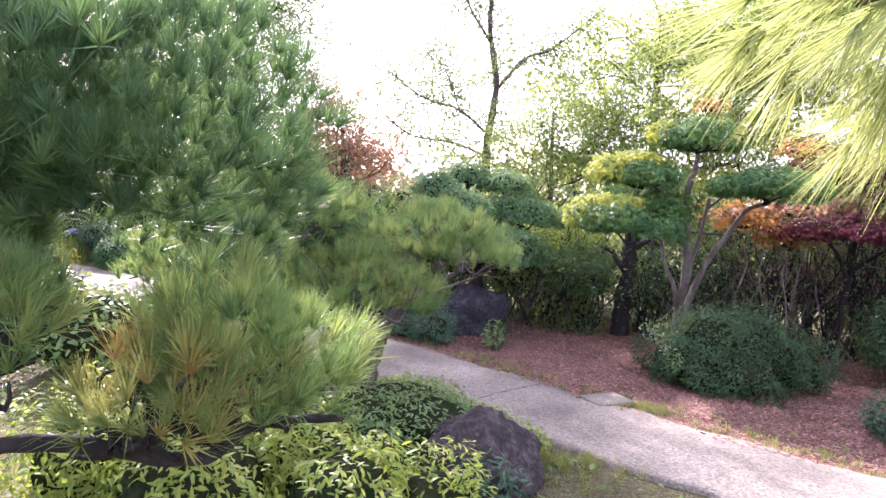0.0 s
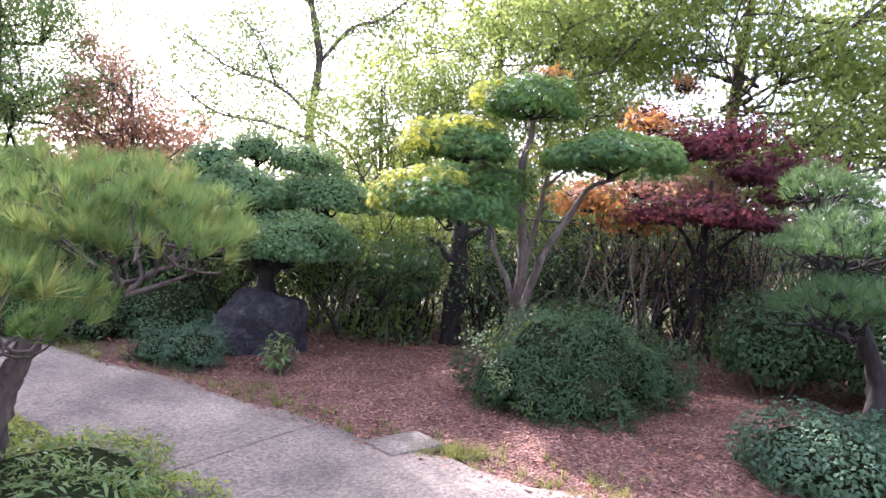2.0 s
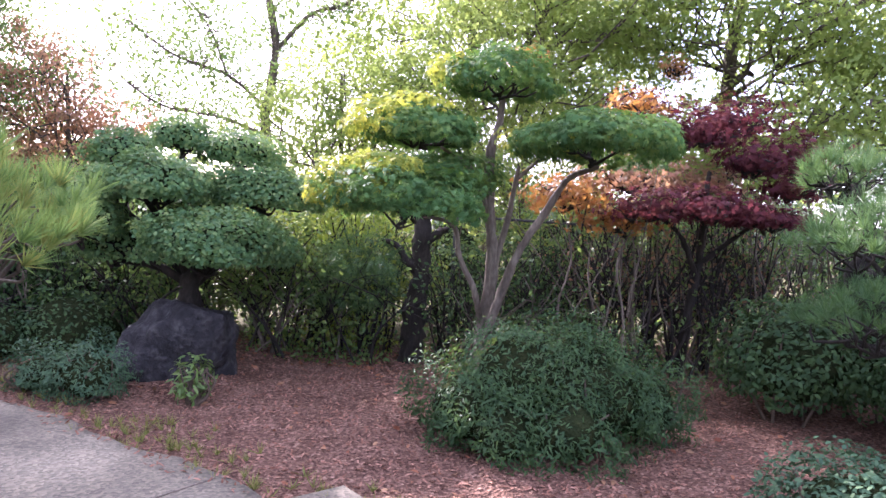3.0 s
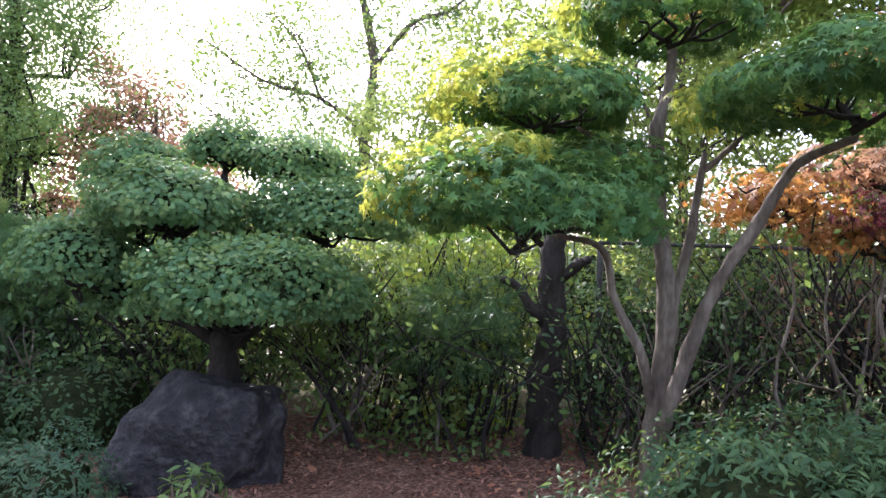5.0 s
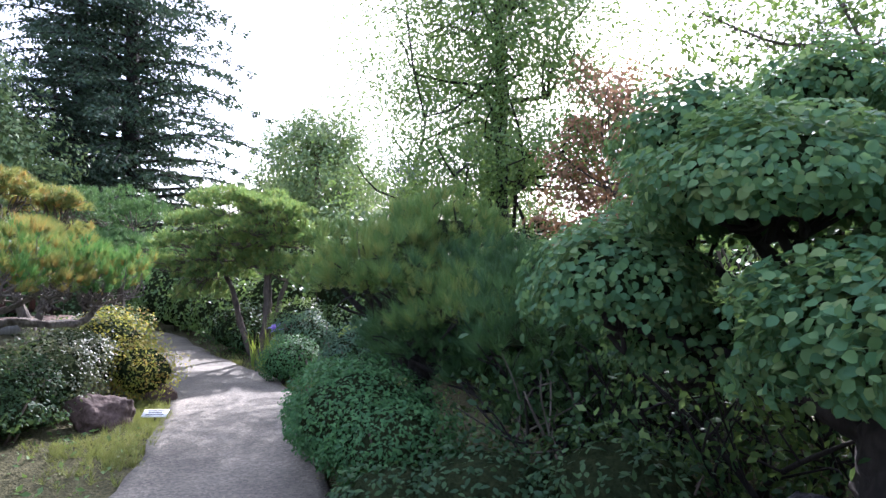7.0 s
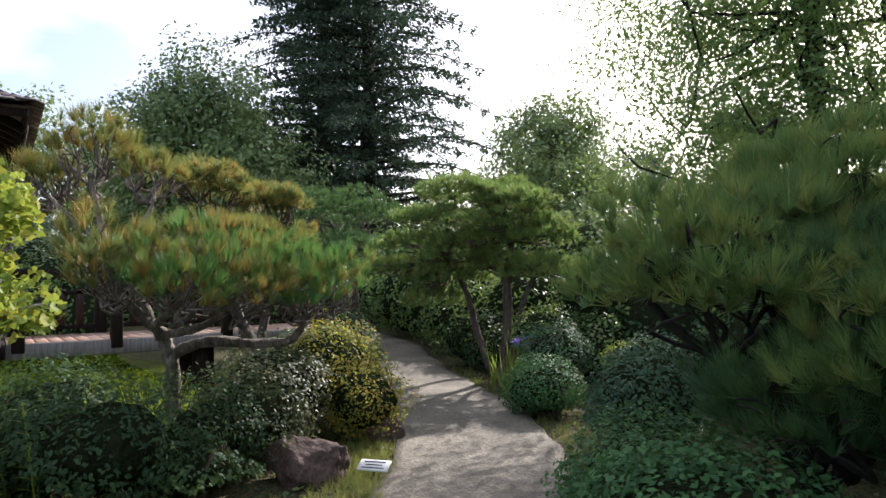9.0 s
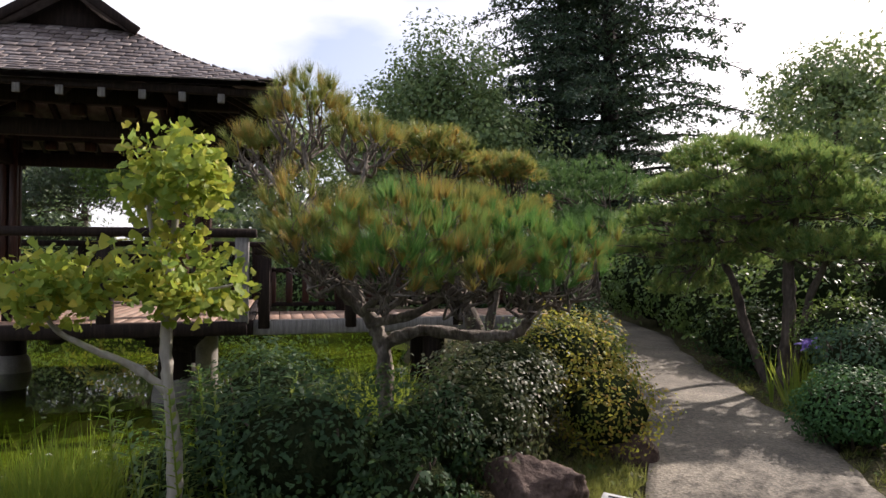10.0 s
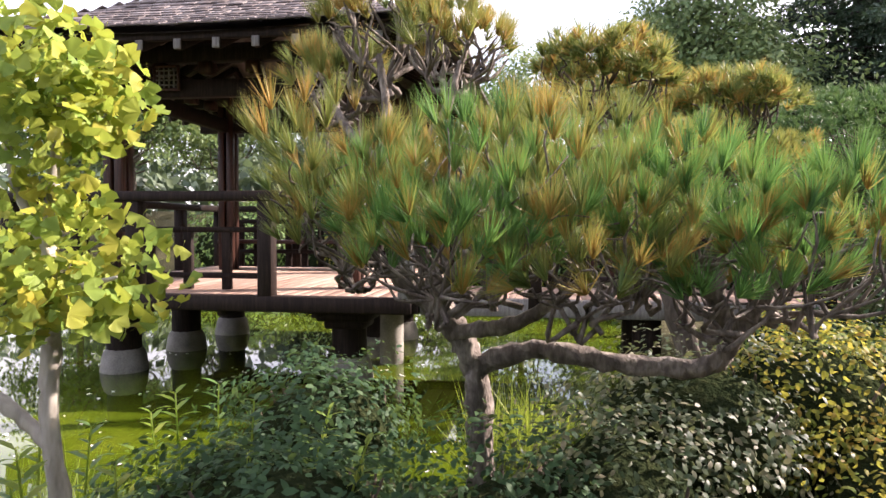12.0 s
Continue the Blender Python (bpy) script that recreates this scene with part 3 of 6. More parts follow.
def build_path():
    P = PATH_LINE
    T = unit(np.gradient(P, axis=0))
    N = np.stack([-T[:, 1], T[:, 0]], -1)
    rows = []
    k = 15
    for j in range(k):
        s = j / (k - 1) * 2 - 1
        wob = 1 + (0.05 * np.sin(np.arange(len(P)) * 0.9 + (1 if s > 0 else 4)) + 0.03 * np.sin(np.arange(len(P)) * 2.3)) * abs(s)
        q = P + N * (s * 0.64 * wob)[:, None]
        z = np.full(len(P), 0.035) + 0.012 * (1 - s * s)
        rows.append(np.column_stack([q, z]))
    lo, hi = rows[0].copy(), rows[-1].copy()
    lo[:, 2], hi[:, 2] = -0.06, -0.06
    G = np.stack([lo] + rows + [hi], 1)
    n, k2 = G.shape[:2]
    i = np.arange(n * k2).reshape(n, k2)
    F = np.stack([i[:-1, :-1], i[1:, :-1], i[1:, 1:], i[:-1, 1:]], -1).reshape(-1, 4)
    way = new("path", tri_mesh("path", G.reshape(-1, 3), F, PATH, True))
    # a narrow earth-filled joint across the path
    k, crown = 45, lambda q: 0.0435 - 0.012 * (q / 0.64) ** 2
    for q0, q1 in ((-0.6, -0.3), (-0.3, 0.0), (0.0, 0.3), (0.3, 0.6)):
        part("joint", *beam((*(P[k] + N[k] * q0), crown(q0)), (*(P[k] + N[k] * q1), crown(q1)), 0.012, 0.012, 0), BARK, way)
    tagged(way, "pale beige-grey exposed aggregate garden path", "path", kind="structure")


def build_water():
    gx, gy = np.arange(-26, -5.9, 0.5), np.arange(-12, 11.1, 0.5)
    X, Y = np.meshgrid(gx, gy, indexing="ij")
    i = np.arange(X.size).reshape(X.shape)
    F = np.stack([i[:-1, :-1], i[1:, :-1], i[1:, 1:], i[:-1, 1:]], -1).reshape(-1, 4)
    tagged(new("water", tri_mesh("water", np.stack([X, Y, X * 0 + WATER_Z], -1).reshape(-1, 3), F, WATER, True)), "still green algae-rich pond water", "pond", kind="structure")


build_ground()
build_path()
build_water()

# ---- makers of plants and stones ----
COUNT = [0]


def seed():
    COUNT[0] += 1
    return COUNT[0] * 17


def rock(label, c, r, mat=ROCK, name="boulder", turn=0, sit=0.42, cut=(), rough=1.0):
    """A boulder: an uneven lump with a few broken faces."""
    V, F = lump((0, 0, 0), (1, 1, 1), seed(), 0.13, 0.6, 5, 1.5)
    rr = np.random.default_rng(seed())
    faces = [unit(A(d, float)) for d in cut] + [unit(rr.normal(size=3) * A([1, 1, 0.7]) + A([0, 0, 0.2])) for _ in range(7)]
    for i, d in enumerate(faces):
        lim = (0.6 if i < len(cut) else 0.66) + 0.12 * rr.random()
        over = np.maximum(V @ d - lim, 0)
        V = V - over[:, None] * d * 0.9
    V = V * (1 + 0.05 * rough * waves(seed(), 8, 5.0)(V) + 0.03 * rough * waves(seed(), 9, 12.0)(V) + 0.012 * rough * waves(seed(), 12, 30.0)(V))[:, None] * A(r)
    ob = new(name, tri_mesh(name, V, F, mat, True))
    ob.location = (c[0], c[1], float(land(c[0], c[1])) + r[2] * sit)
    ob.rotation_euler = (0, 0, radians(turn))
    return tagged(ob, label, "rock")


def pad_leaves(c, rx, rz, n, tmpl, size, mat, parent, ry=None, name="foliage_pad", hub=None, low=-0.3, label="", branch=TWIG, core=0.62, lumpy=0.14, singles=0, single_mat=None, shell=0.3):
    pos, out = dome(c, rx, rz, n, ry, low, shell, lumpy, seed())
    if singles:
        k = len(pos)
        nrm = unit(out + rng.normal(size=(k, 3)) * 0.62 + A([0, 0, 0.35]))
        fr = frames_for(nrm, unit(out * 0.6 + rng.normal(size=(k, 3)) * 0.8 - A([0, 0, 0.25])))
        sz = size * (0.7 + 0.6 * rng.random(k))
        lead = np.argsort(out @ A([0.1, -0.9, 0.3]) + rng.normal(size=k) * 0.3)[::-1]
        one = tri_mesh("leaf", tmpl[0], tmpl[1], single_mat)
        for i in lead[:singles]:
            lf = new("leaf", one)
            lf.parent = parent
            lf.matrix_basis = Matrix.Translation(pos[i]) @ Matrix([list(r) for r in fr[i]]).to_4x4() @ Matrix.Scale(sz[i], 4)
        rest = lead[singles:]
        V, F = stamp(*tmpl, pos[rest], fr[rest], sz[rest])
    else:
        V, F = leaves_on(pos, out, tmpl, size, 0.7)
    ob = part(name, V, F, mat, parent, label, kind="stuff" if shell > 0.5 else "")
    # added dark lump that paints the shade within the pad
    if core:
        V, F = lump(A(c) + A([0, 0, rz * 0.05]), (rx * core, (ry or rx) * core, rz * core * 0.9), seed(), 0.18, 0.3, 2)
        part("shade_core", V, F, INNER_SHADE, ob, smooth=True)
    if hub is not None:
        tg, _ = dome(c, rx * 0.85, rz * 0.45, 16, ry, -0.3, 0.4, 0.1, seed())
        V, F = twigs_to(hub, tg, 0.016)
        part("twig_growth", V, F, branch, ob, smooth=True, kind="stuff")
    return ob


def pine_pad(c, rx, rz, tufts, per, length, width, mat, parent, ry=None, hub=None, up=1.0, spread=0.5, name="needle_pad", label="", core=0.0, bark=BARK, low=-0.2, twig=0.016):
    pos, out = dome(c, rx, rz, tufts, ry, low, 0.35, 0.32, seed())
    ways = unit(out * 0.55 + A([0, 0, up]) + rng.normal(size=pos.shape) * 0.25)
    ob = part(name, *needles(pos, ways, per, length, width, spread), mat, parent, label)
    # one tone to a tuft, older and browner towards the base of its needles
    tone = np.repeat(rng.random(len(pos)) ** 1.3, per * 3).reshape(-1, 3) + A([0.22, 0.22, -0.06])
    ob.data.attributes.new("tuft", "FLOAT", "POINT").data.foreach_set("value", np.clip(tone, 0, 1).ravel().astype(np.float32))
    # added dark lump for the shade between the tufts
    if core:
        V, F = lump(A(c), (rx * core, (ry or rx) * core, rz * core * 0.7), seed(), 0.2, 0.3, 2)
        part("shade_core", V, F, INNER_SHADE, ob, smooth=True)
    if hub is not None:
        sel = pos[:: max(1, tufts // 26)]
        V, F = twigs_to(hub, sel - A([0, 0, length * 0.2]), twig)
        part("twig_growth", V, F, bark, ob, smooth=True, kind="stuff")
    return ob


def limbs(parent, lines, mat, name="limb"):
    """Each line: points, thickness at its start and at its tip; the first is the trunk."""
    for i, (pts, r0, r1) in enumerate(lines):
        V, F = tube(pts, r0, r1, 12 if r0 > 0.05 else 8, 7, 0.12 if mat is BARK_PALE else 0.17)
        part("trunk" if i == 0 else name, V, F, mat, parent, smooth=True)


def shrub(name, label, lobes, n, tmpl, size, mat, group="", stems=12, core=0.74, spread=0.8, low=-0.75, category="shrub", lumpy=0.16):
    """A leafy bush of several lobes (x, y, z, r, h), leaves thick on its skin."""
    c0 = A([l[:3] for l in lobes]).mean(0)
    e = thing(name, label, category, group, (c0[0], c0[1], float(land(c0[0], c0[1]))))
    off = A([e.location.x, e.location.y, e.location.z])
    area = A([l[3] * (l[3] + l[4]) for l in lobes])
    keepV, cores = [], []
    for l, a in zip(lobes, area / area.sum()):
        pos, out = dome(l[:3], l[3], l[4], max(20, int(n * a)), None, low, 0.3, lumpy, seed())
        keep = np.ones(len(pos), bool)
        for o in lobes:
            if o is not l:
                keep &= (((pos - A(o[:3])) / A([o[3], o[3], o[4]])) ** 2).sum(1) > 0.5
        pos, out = pos[keep], out[keep]
        keep = pos[:, 2] > land(pos[:, 0], pos[:, 1]) - 0.02
        pos, out = pos[keep], out[keep]
        if len(pos):
            keepV.append(leaves_on(pos - off, out, tmpl, size, spread))
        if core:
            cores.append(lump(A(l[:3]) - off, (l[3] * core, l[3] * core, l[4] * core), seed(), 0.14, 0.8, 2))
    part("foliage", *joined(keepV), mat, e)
    # one dark lump per lobe, put in as the bush's inner shade
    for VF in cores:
        part("shade_core", *VF, INNER_SHADE, e, smooth=True)
    if stems:
        st = []
        for i in range(stems):
            l = lobes[i % len(lobes)]
            a = rng.uniform(0, 6.3)
            base = A([l[0] + 0.25 * l[3] * math.cos(a), l[1] + 0.25 * l[3] * math.sin(a), 0])
            base[2] = float(land(base[0], base[1])) - 0.03
            tip = A(l[:3]) + A([0.7 * l[3] * math.cos(a + 0.5), 0.7 * l[3] * math.sin(a + 0.5), 0.5 * l[4]])
            st.append(tube([base - off, (base + tip) / 2 - off + rng.normal(size=3) * 0.05, tip - off], 0.014, 0.005, 5, 3))
        part("stem_growth", *joined(st), TWIG, e, smooth=True, kind="stuff")
    return e


def tree(name, label, base, lines, crown, n, tmpl, size, mat, bark=BARK, category="tree", group="", spread=1.0, shell=0.6, boughs=14):
    """A tree: trunk and limbs, and a crown of many leaves in uneven masses (x, y, z, r, h)."""
    e = thing(name, label, category, group, base)
    off = A(base, float)
    limbs(e, [([A(q) - off for q in pts], r0, r1) for pts, r0, r1 in lines], bark)
    area = A([c[3] * (c[3] + c[4]) for c in crown])
    spine = smooth_line(A([A(q, float) for q in lines[0][0]]), 8)
    chunks = []
    for c, a in zip(crown, area / area.sum()):
        m = max(60, int(n * a))
        sub = max(6, m // 45)
        ctr, cout = dome(c[:3], c[3], c[4], sub, None, -0.95, shell, 0.3, seed())
        m2 = len(ctr) * 45
        rad = 0.32 * (c[3] * c[3] * c[4]) ** (1 / 3)
        off2 = unit(rng.normal(size=(m2, 3))) * (rng.random((m2, 1)) ** 0.45) * A([1, 1, 0.62]) * rad
        pos = np.repeat(ctr, 45, 0) + off2
        out = unit(np.repeat(cout, 45, 0) + unit(off2))
        chunks.append(leaves_on(pos - off, out, tmpl, size, spread, 0.5))
        hub = spine[np.argmin(np.abs(spine[:, 2] - (c[2] - 0.75 * c[4])))]
        V, F = twigs_to(hub - off, ctr[:: max(1, len(ctr) // boughs)] - off, 0.014 + 0.012 * c[3], 5)
        part("bough", V, F, bark, e, smooth=True)
    part("crown", *joined(chunks), mat, e)
    return e


def tufts_of_grass(name, label, centres, per, length, width, mat, spread=0.35, kind="stuff", category="grass"):
    pos = A([(x, y, float(land(x, y))) for x, y in centres])
    V, F = needles(pos, np.tile(A([0, 0, 1.0]), (len(pos), 1)) + rng.normal(size=pos.shape) * 0.15, per, length, width, spread)
    return tagged(part(name, V, F, mat), label, category, kind=kind)


# ---- the first stretch: pines and shrubs beside the path ----
def near_pine():
    e = thing("pine_tree", "low dark pine reaching over the shrubs beside the path", "tree", at=(-1.35, 1.5, float(land(-1.35, 1.5))))
    o = A(e.location)
    limbs(e, [([A(q) - o for q in L], a, b) for L, a, b in [
        ([(-1.35, 1.5, 0.05), (-1.3, 1.52, 0.6), (-1.25, 1.55, 1.2), (-1.1, 1.65, 1.75)], 0.075, 0.03),
        ([(-1.3, 1.5, 0.95), (-0.87, 1.44, 1.1), (-0.55, 1.55, 1.04), (-0.42, 1.6, 1.12), (-0.22, 1.7, 1.12)], 0.022, 0.01),
        ([(-1.25, 1.55, 1.2), (-1.0, 1.4, 1.25), (-0.85, 1.4, 1.3)], 0.03, 0.012)]], BARK_DARK)
    for c, rx, rz, t, m in [((-0.5, 1.74, 1.22), 0.28, 0.2, 300, PINE), ((-0.85, 1.82, 1.8), 0.44, 0.4, 700, PINE_DARK), ((-1.25, 1.75, 1.95), 0.42, 0.36, 620, PINE_DARK), ((-1.5, 1.9, 1.6), 0.4, 0.3, 520, PINE_DARK), ((-1.05, 1.4, 1.35), 0.24, 0.14, 110, PINE), ((-0.62, 1.5, 1.2), 0.2, 0.12, 70, PINE_WARM)]:
        pine_pad(A(c) - o, rx, rz, t, 34, 0.11, 0.0035, m, e, hub=None if t > 400 else A(c) - o - A([0.05, 0, rz * 0.9]), bark=BARK_DARK, low=-0.9 if t > 400 else -0.5, spread=0.42)


def over_branch():
    e = thing("pine_tree", "pine bough with long needles hanging above the path", "tree", at=(1.9, 0.4, float(land(1.9, 0.4))))
    o = A(e.location)
    limbs(e, [([A(q) - o for q in L], a, b) for L, a, b in [
        ([(1.9, 0.4, 0.0), (1.95, 0.45, 1.2), (1.85, 0.5, 2.3), (1.5, 0.7, 2.75)], 0.11, 0.05),
        ([(1.85, 0.5, 2.2), (1.4, 0.8, 2.3), (0.95, 1.1, 2.2), (0.68, 1.16, 2.1)], 0.035, 0.012)]], BARK)
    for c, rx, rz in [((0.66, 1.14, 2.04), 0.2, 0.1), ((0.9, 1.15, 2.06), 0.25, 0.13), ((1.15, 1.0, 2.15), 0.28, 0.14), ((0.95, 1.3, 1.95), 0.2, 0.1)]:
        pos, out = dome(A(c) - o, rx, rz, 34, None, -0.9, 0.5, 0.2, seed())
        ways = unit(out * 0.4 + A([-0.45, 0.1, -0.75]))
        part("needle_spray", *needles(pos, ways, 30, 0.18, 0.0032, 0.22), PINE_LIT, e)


def path_pine():
    e = thing("pine_tree", "spreading two-trunked garden pine with lit needle pads", "tree", at=(-0.75, 5.05, float(land(-0.75, 5.05))))
    o = A(e.location)
    limbs(e, [([A(q) - o for q in L], a, b) for L, a, b in [
        ([(-1.08, 4.87, 0.0), (-1.14, 4.84, 0.33), (-1.28, 4.8, 0.65), (-1.44, 4.73, 0.88), (-1.64, 4.64, 1.0)], 0.085, 0.04),
        ([(-0.5, 5.2, 0.0), (-0.48, 5.21, 0.3), (-0.42, 5.22, 0.56), (-0.32, 5.26, 0.78), (-0.1, 5.4, 1.0)], 0.075, 0.03),
        ([(-0.45, 5.2, 0.5), (-0.62, 5.1, 0.62), (-0.83, 5.05, 0.68)], 0.04, 0.02),
        ([(-1.28, 4.8, 0.65), (-1.2, 5.0, 1.0), (-1.3, 5.1, 1.35)], 0.045, 0.018),
        ([(-1.44, 4.73, 0.88), (-1.8, 4.9, 1.4), (-1.95, 5.1, 1.95)], 0.04, 0.018)]], BARK)
    for c, rx, rz, t, m in [((-1.4, 5.15, 1.5), 0.6, 0.24, 330, PINE), ((-1.6, 4.55, 1.12), 0.5, 0.3, 280, PINE), ((0.0, 5.5, 1.32), 0.62, 0.32, 420, PINE),
                            ((-0.58, 5.0, 0.98), 0.6, 0.3, 400, PINE), ((-1.95, 5.13, 2.15), 0.42, 0.25, 200, PINE), ((-1.02, 5.45, 1.6), 0.36, 0.2, 150, PINE)]:
        pine_pad(A(c) - o, rx, rz, int(t * 0.85), 36, 0.125, 0.0058, m, e, hub=A(c) - o - A([0, 0, rz * 1.0]), up=1.15, spread=0.34, low=-0.45)


near_pine()
over_branch()
path_pine()
shrub("low_shrub", "low sunlit shrub with yellow-green leaves beside boulders", [(-0.95, 2.75, 0.4, 0.4, 0.32), (-0.35, 2.85, 0.32, 0.36, 0.3), (-1.5, 3.0, 0.42, 0.4, 0.3), (0.05, 3.1, 0.24, 0.26, 0.24), (-0.6, 3.2, 0.35, 0.35, 0.28)], 15000, LANCE, 0.05, LIME, lumpy=0.45)
shrub("ground_cover", "leafy green ground cover round the boulders", [(0.0, 4.55, 0.18, 0.42, 0.2), (-0.55, 4.5, 0.16, 0.4, 0.22), (0.55, 4.45, 0.1, 0.22, 0.2), (-1.4, 4.2, 0.2, 0.5, 0.22), (-0.2, 5.1, 0.12, 0.5, 0.16), (-0.35, 3.85, 0.15, 0.4, 0.22)], 8500, LANCE, 0.05, MIDLEAF, stems=0, lumpy=0.4)
shrub("ground_cover", "sunlit fine-leaved ground cover along the path edge", [(-0.15, 5.55, 0.06, 0.4, 0.13), (0.7, 4.55, 0.05, 0.2, 0.16), (-0.9, 5.7, 0.08, 0.5, 0.16), (0.35, 5.05, 0.05, 0.3, 0.12)], 5200, OVAL, 0.032, LIME, stems=8, core=0)
shrub("far_shrub", "dark rounded shrub behind the garden pine", [(-2.4, 6.1, 0.38, 0.55, 0.42), (-2.9, 5.5, 0.4, 0.6, 0.45)], 2200, OVAL, 0.06, MIDLEAF)
rock("dark rounded boulder with a mossy top beside the path", (0.33, 4.0), (0.42, 0.34, 0.34), ROCK_DARK, turn=20, cut=[(0.5, -0.5, 0.5), (-0.7, -0.2, 0.6)], rough=2.0)
shrub("low_shrub", "small blue-green shrub growing in front of a boulder", [(0.36, 3.66, 0.12, 0.17, 0.2), (0.5, 3.72, 0.08, 0.13, 0.15)], 420, LANCE, 0.055, TEAL, core=0)
rock("dark lichen-spotted boulder among ground cover", (-0.9, 4.3), (0.32, 0.38, 0.31), ROCK_DARK, turn=80, sit=0.5, rough=2.0)

# ---- the mulch bed, clipped trees and shrubs ----


def cloud_tree():
    e = thing("cloud_pruned_tree", "cloud-pruned tree with rounded leafy green pads", "tree", at=(0.55, 9.0, float(land(0.55, 9.0))))
    o = A(e.location)
    pads = [((0.77, 8.58, 1.12), 0.64, 0.31, 6500), ((0.26, 8.75, 1.6), 0.45, 0.26, 3700), ((1.13, 9.2, 1.61), 0.54, 0.27, 4300), ((-0.35, 8.9, 1.27), 0.36, 0.28, 2000),
            ((-0.09, 9.1, 1.88), 0.32, 0.21, 1500), ((0.32, 9.55, 2.09), 0.31, 0.21, 1500), ((0.87, 9.47, 1.99), 0.4, 0.22, 1900), ((-0.2, 9.4, 1.57), 0.35, 0.25, 1300), ((-0.15, 9.2, 1.05), 0.36, 0.26, 1200), ((0.5, 9.5, 1.4), 0.4, 0.26, 1300), ((1.0, 9.75, 1.15), 0.45, 0.26, 1400)]
    lines = [([(0.6, 9.0, 0.0), (0.55, 8.98, 0.45), (0.54, 8.97, 0.8), (0.62, 9.0, 1.06)], 0.11, 0.07)]
    for c, rx, rz, n in pads:
        c = A(c)
        lines.append(([(0.56, 8.98, 0.75), tuple((A([0.56, 9.0, 0.9]) + c) / 2 - A([0, 0, 0.08])), tuple(c - A([0, 0, rz * 0.5]))], 0.04, 0.015))
    limbs(e, [([A(q) - o for q in L], a, b) for L, a, b in lines], BARK_DARK)
    for c, rx, rz, n in pads:
        rx, rz = rx * 1.04, rz * 1.08
        pad_leaves(A(c) - o, rx, rz, int(n * 1.45), BROAD, 0.033, ROUND, e, hub=A(c) - o - A([0, 0, rz * 0.6]), branch=BARK_DARK, low=-0.5, core=0.64, lumpy=0.16, singles=300 if n > 4000 else 0, single_mat=ROUND_OBJ)


def maple_cloud():
    e = thing("cloud_pruned_maple", "cloud-pruned maple with layered pads and pale forked trunks", "tree", at=(3.08, 8.4, float(land(3.08, 8.4))))
    o = A(e.location)
    lines = [([(3.08, 8.42, 0.0), (3.1, 8.42, 0.35), (3.16, 8.4, 1.1), (3.11, 8.42, 1.57), (3.08, 8.43, 2.1), (3.14, 8.41, 2.36), (3.15, 8.4, 2.6)], 0.068, 0.022),
             ([(3.13, 8.4, 0.9), (3.25, 8.37, 1.45), (3.33, 8.35, 2.0)], 0.036, 0.016),
             ([(3.12, 8.4, 0.4), (3.15, 8.25, 0.68), (3.3, 8.15, 1.22), (3.5, 8.06, 1.61), (3.65, 8.0, 1.89), (3.82, 7.8, 2.0)], 0.045, 0.02),
             ([(3.08, 8.4, 0.6), (2.98, 8.3, 0.88), (2.83, 8.29, 1.16), (2.74, 8.25, 1.44), (2.45, 8.1, 1.5)], 0.032, 0.014),
             ([(3.1, 8.42, 1.6), (2.9, 8.4, 1.95), (2.6, 8.3, 2.1)], 0.03, 0.012), ([(3.33, 8.35, 1.9), (3.5, 8.2, 2.1)], 0.02, 0.01)]
    limbs(e, [([A(q) - o for q in L], a, b) for L, a, b in lines], BARK_PALE)
    for c, rx, rz, n in [((3.1, 8.25, 2.70), 0.5, 0.25, 1500), ((2.45, 8.3, 2.2), 0.46, 0.25, 1400), ((2.27, 7.95, 1.60), 0.62, 0.3, 2500), ((3.65, 7.5, 2.13), 0.64, 0.26, 2300), ((2.75, 8.4, 1.85), 0.42, 0.22, 900)]:
        pad_leaves(A(c) - o, rx, rz, int(n * 1.5), STAR, 0.052, MAPLE, e, hub=A(c) - o - A([0, 0, rz * 0.5]), branch=BARK_DARK, core=0, low=-0.5, lumpy=0.26, singles=300 if n == 2500 else 0, single_mat=MAPLE_OBJ)
    # extra pads along the rims carry the yellowing and the painted sunlight
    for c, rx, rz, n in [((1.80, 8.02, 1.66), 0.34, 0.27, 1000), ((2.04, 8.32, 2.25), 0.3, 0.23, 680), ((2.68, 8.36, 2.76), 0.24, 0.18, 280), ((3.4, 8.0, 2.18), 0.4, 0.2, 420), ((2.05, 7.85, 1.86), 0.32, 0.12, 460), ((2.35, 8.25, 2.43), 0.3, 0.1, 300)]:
        pad_leaves(A(c) - o, rx, rz, int(n * 0.75), STAR, 0.054, MAPLE_LIT, e, core=0, low=-0.6, label="yellowing maple leaves with sunlight painted into their colour")


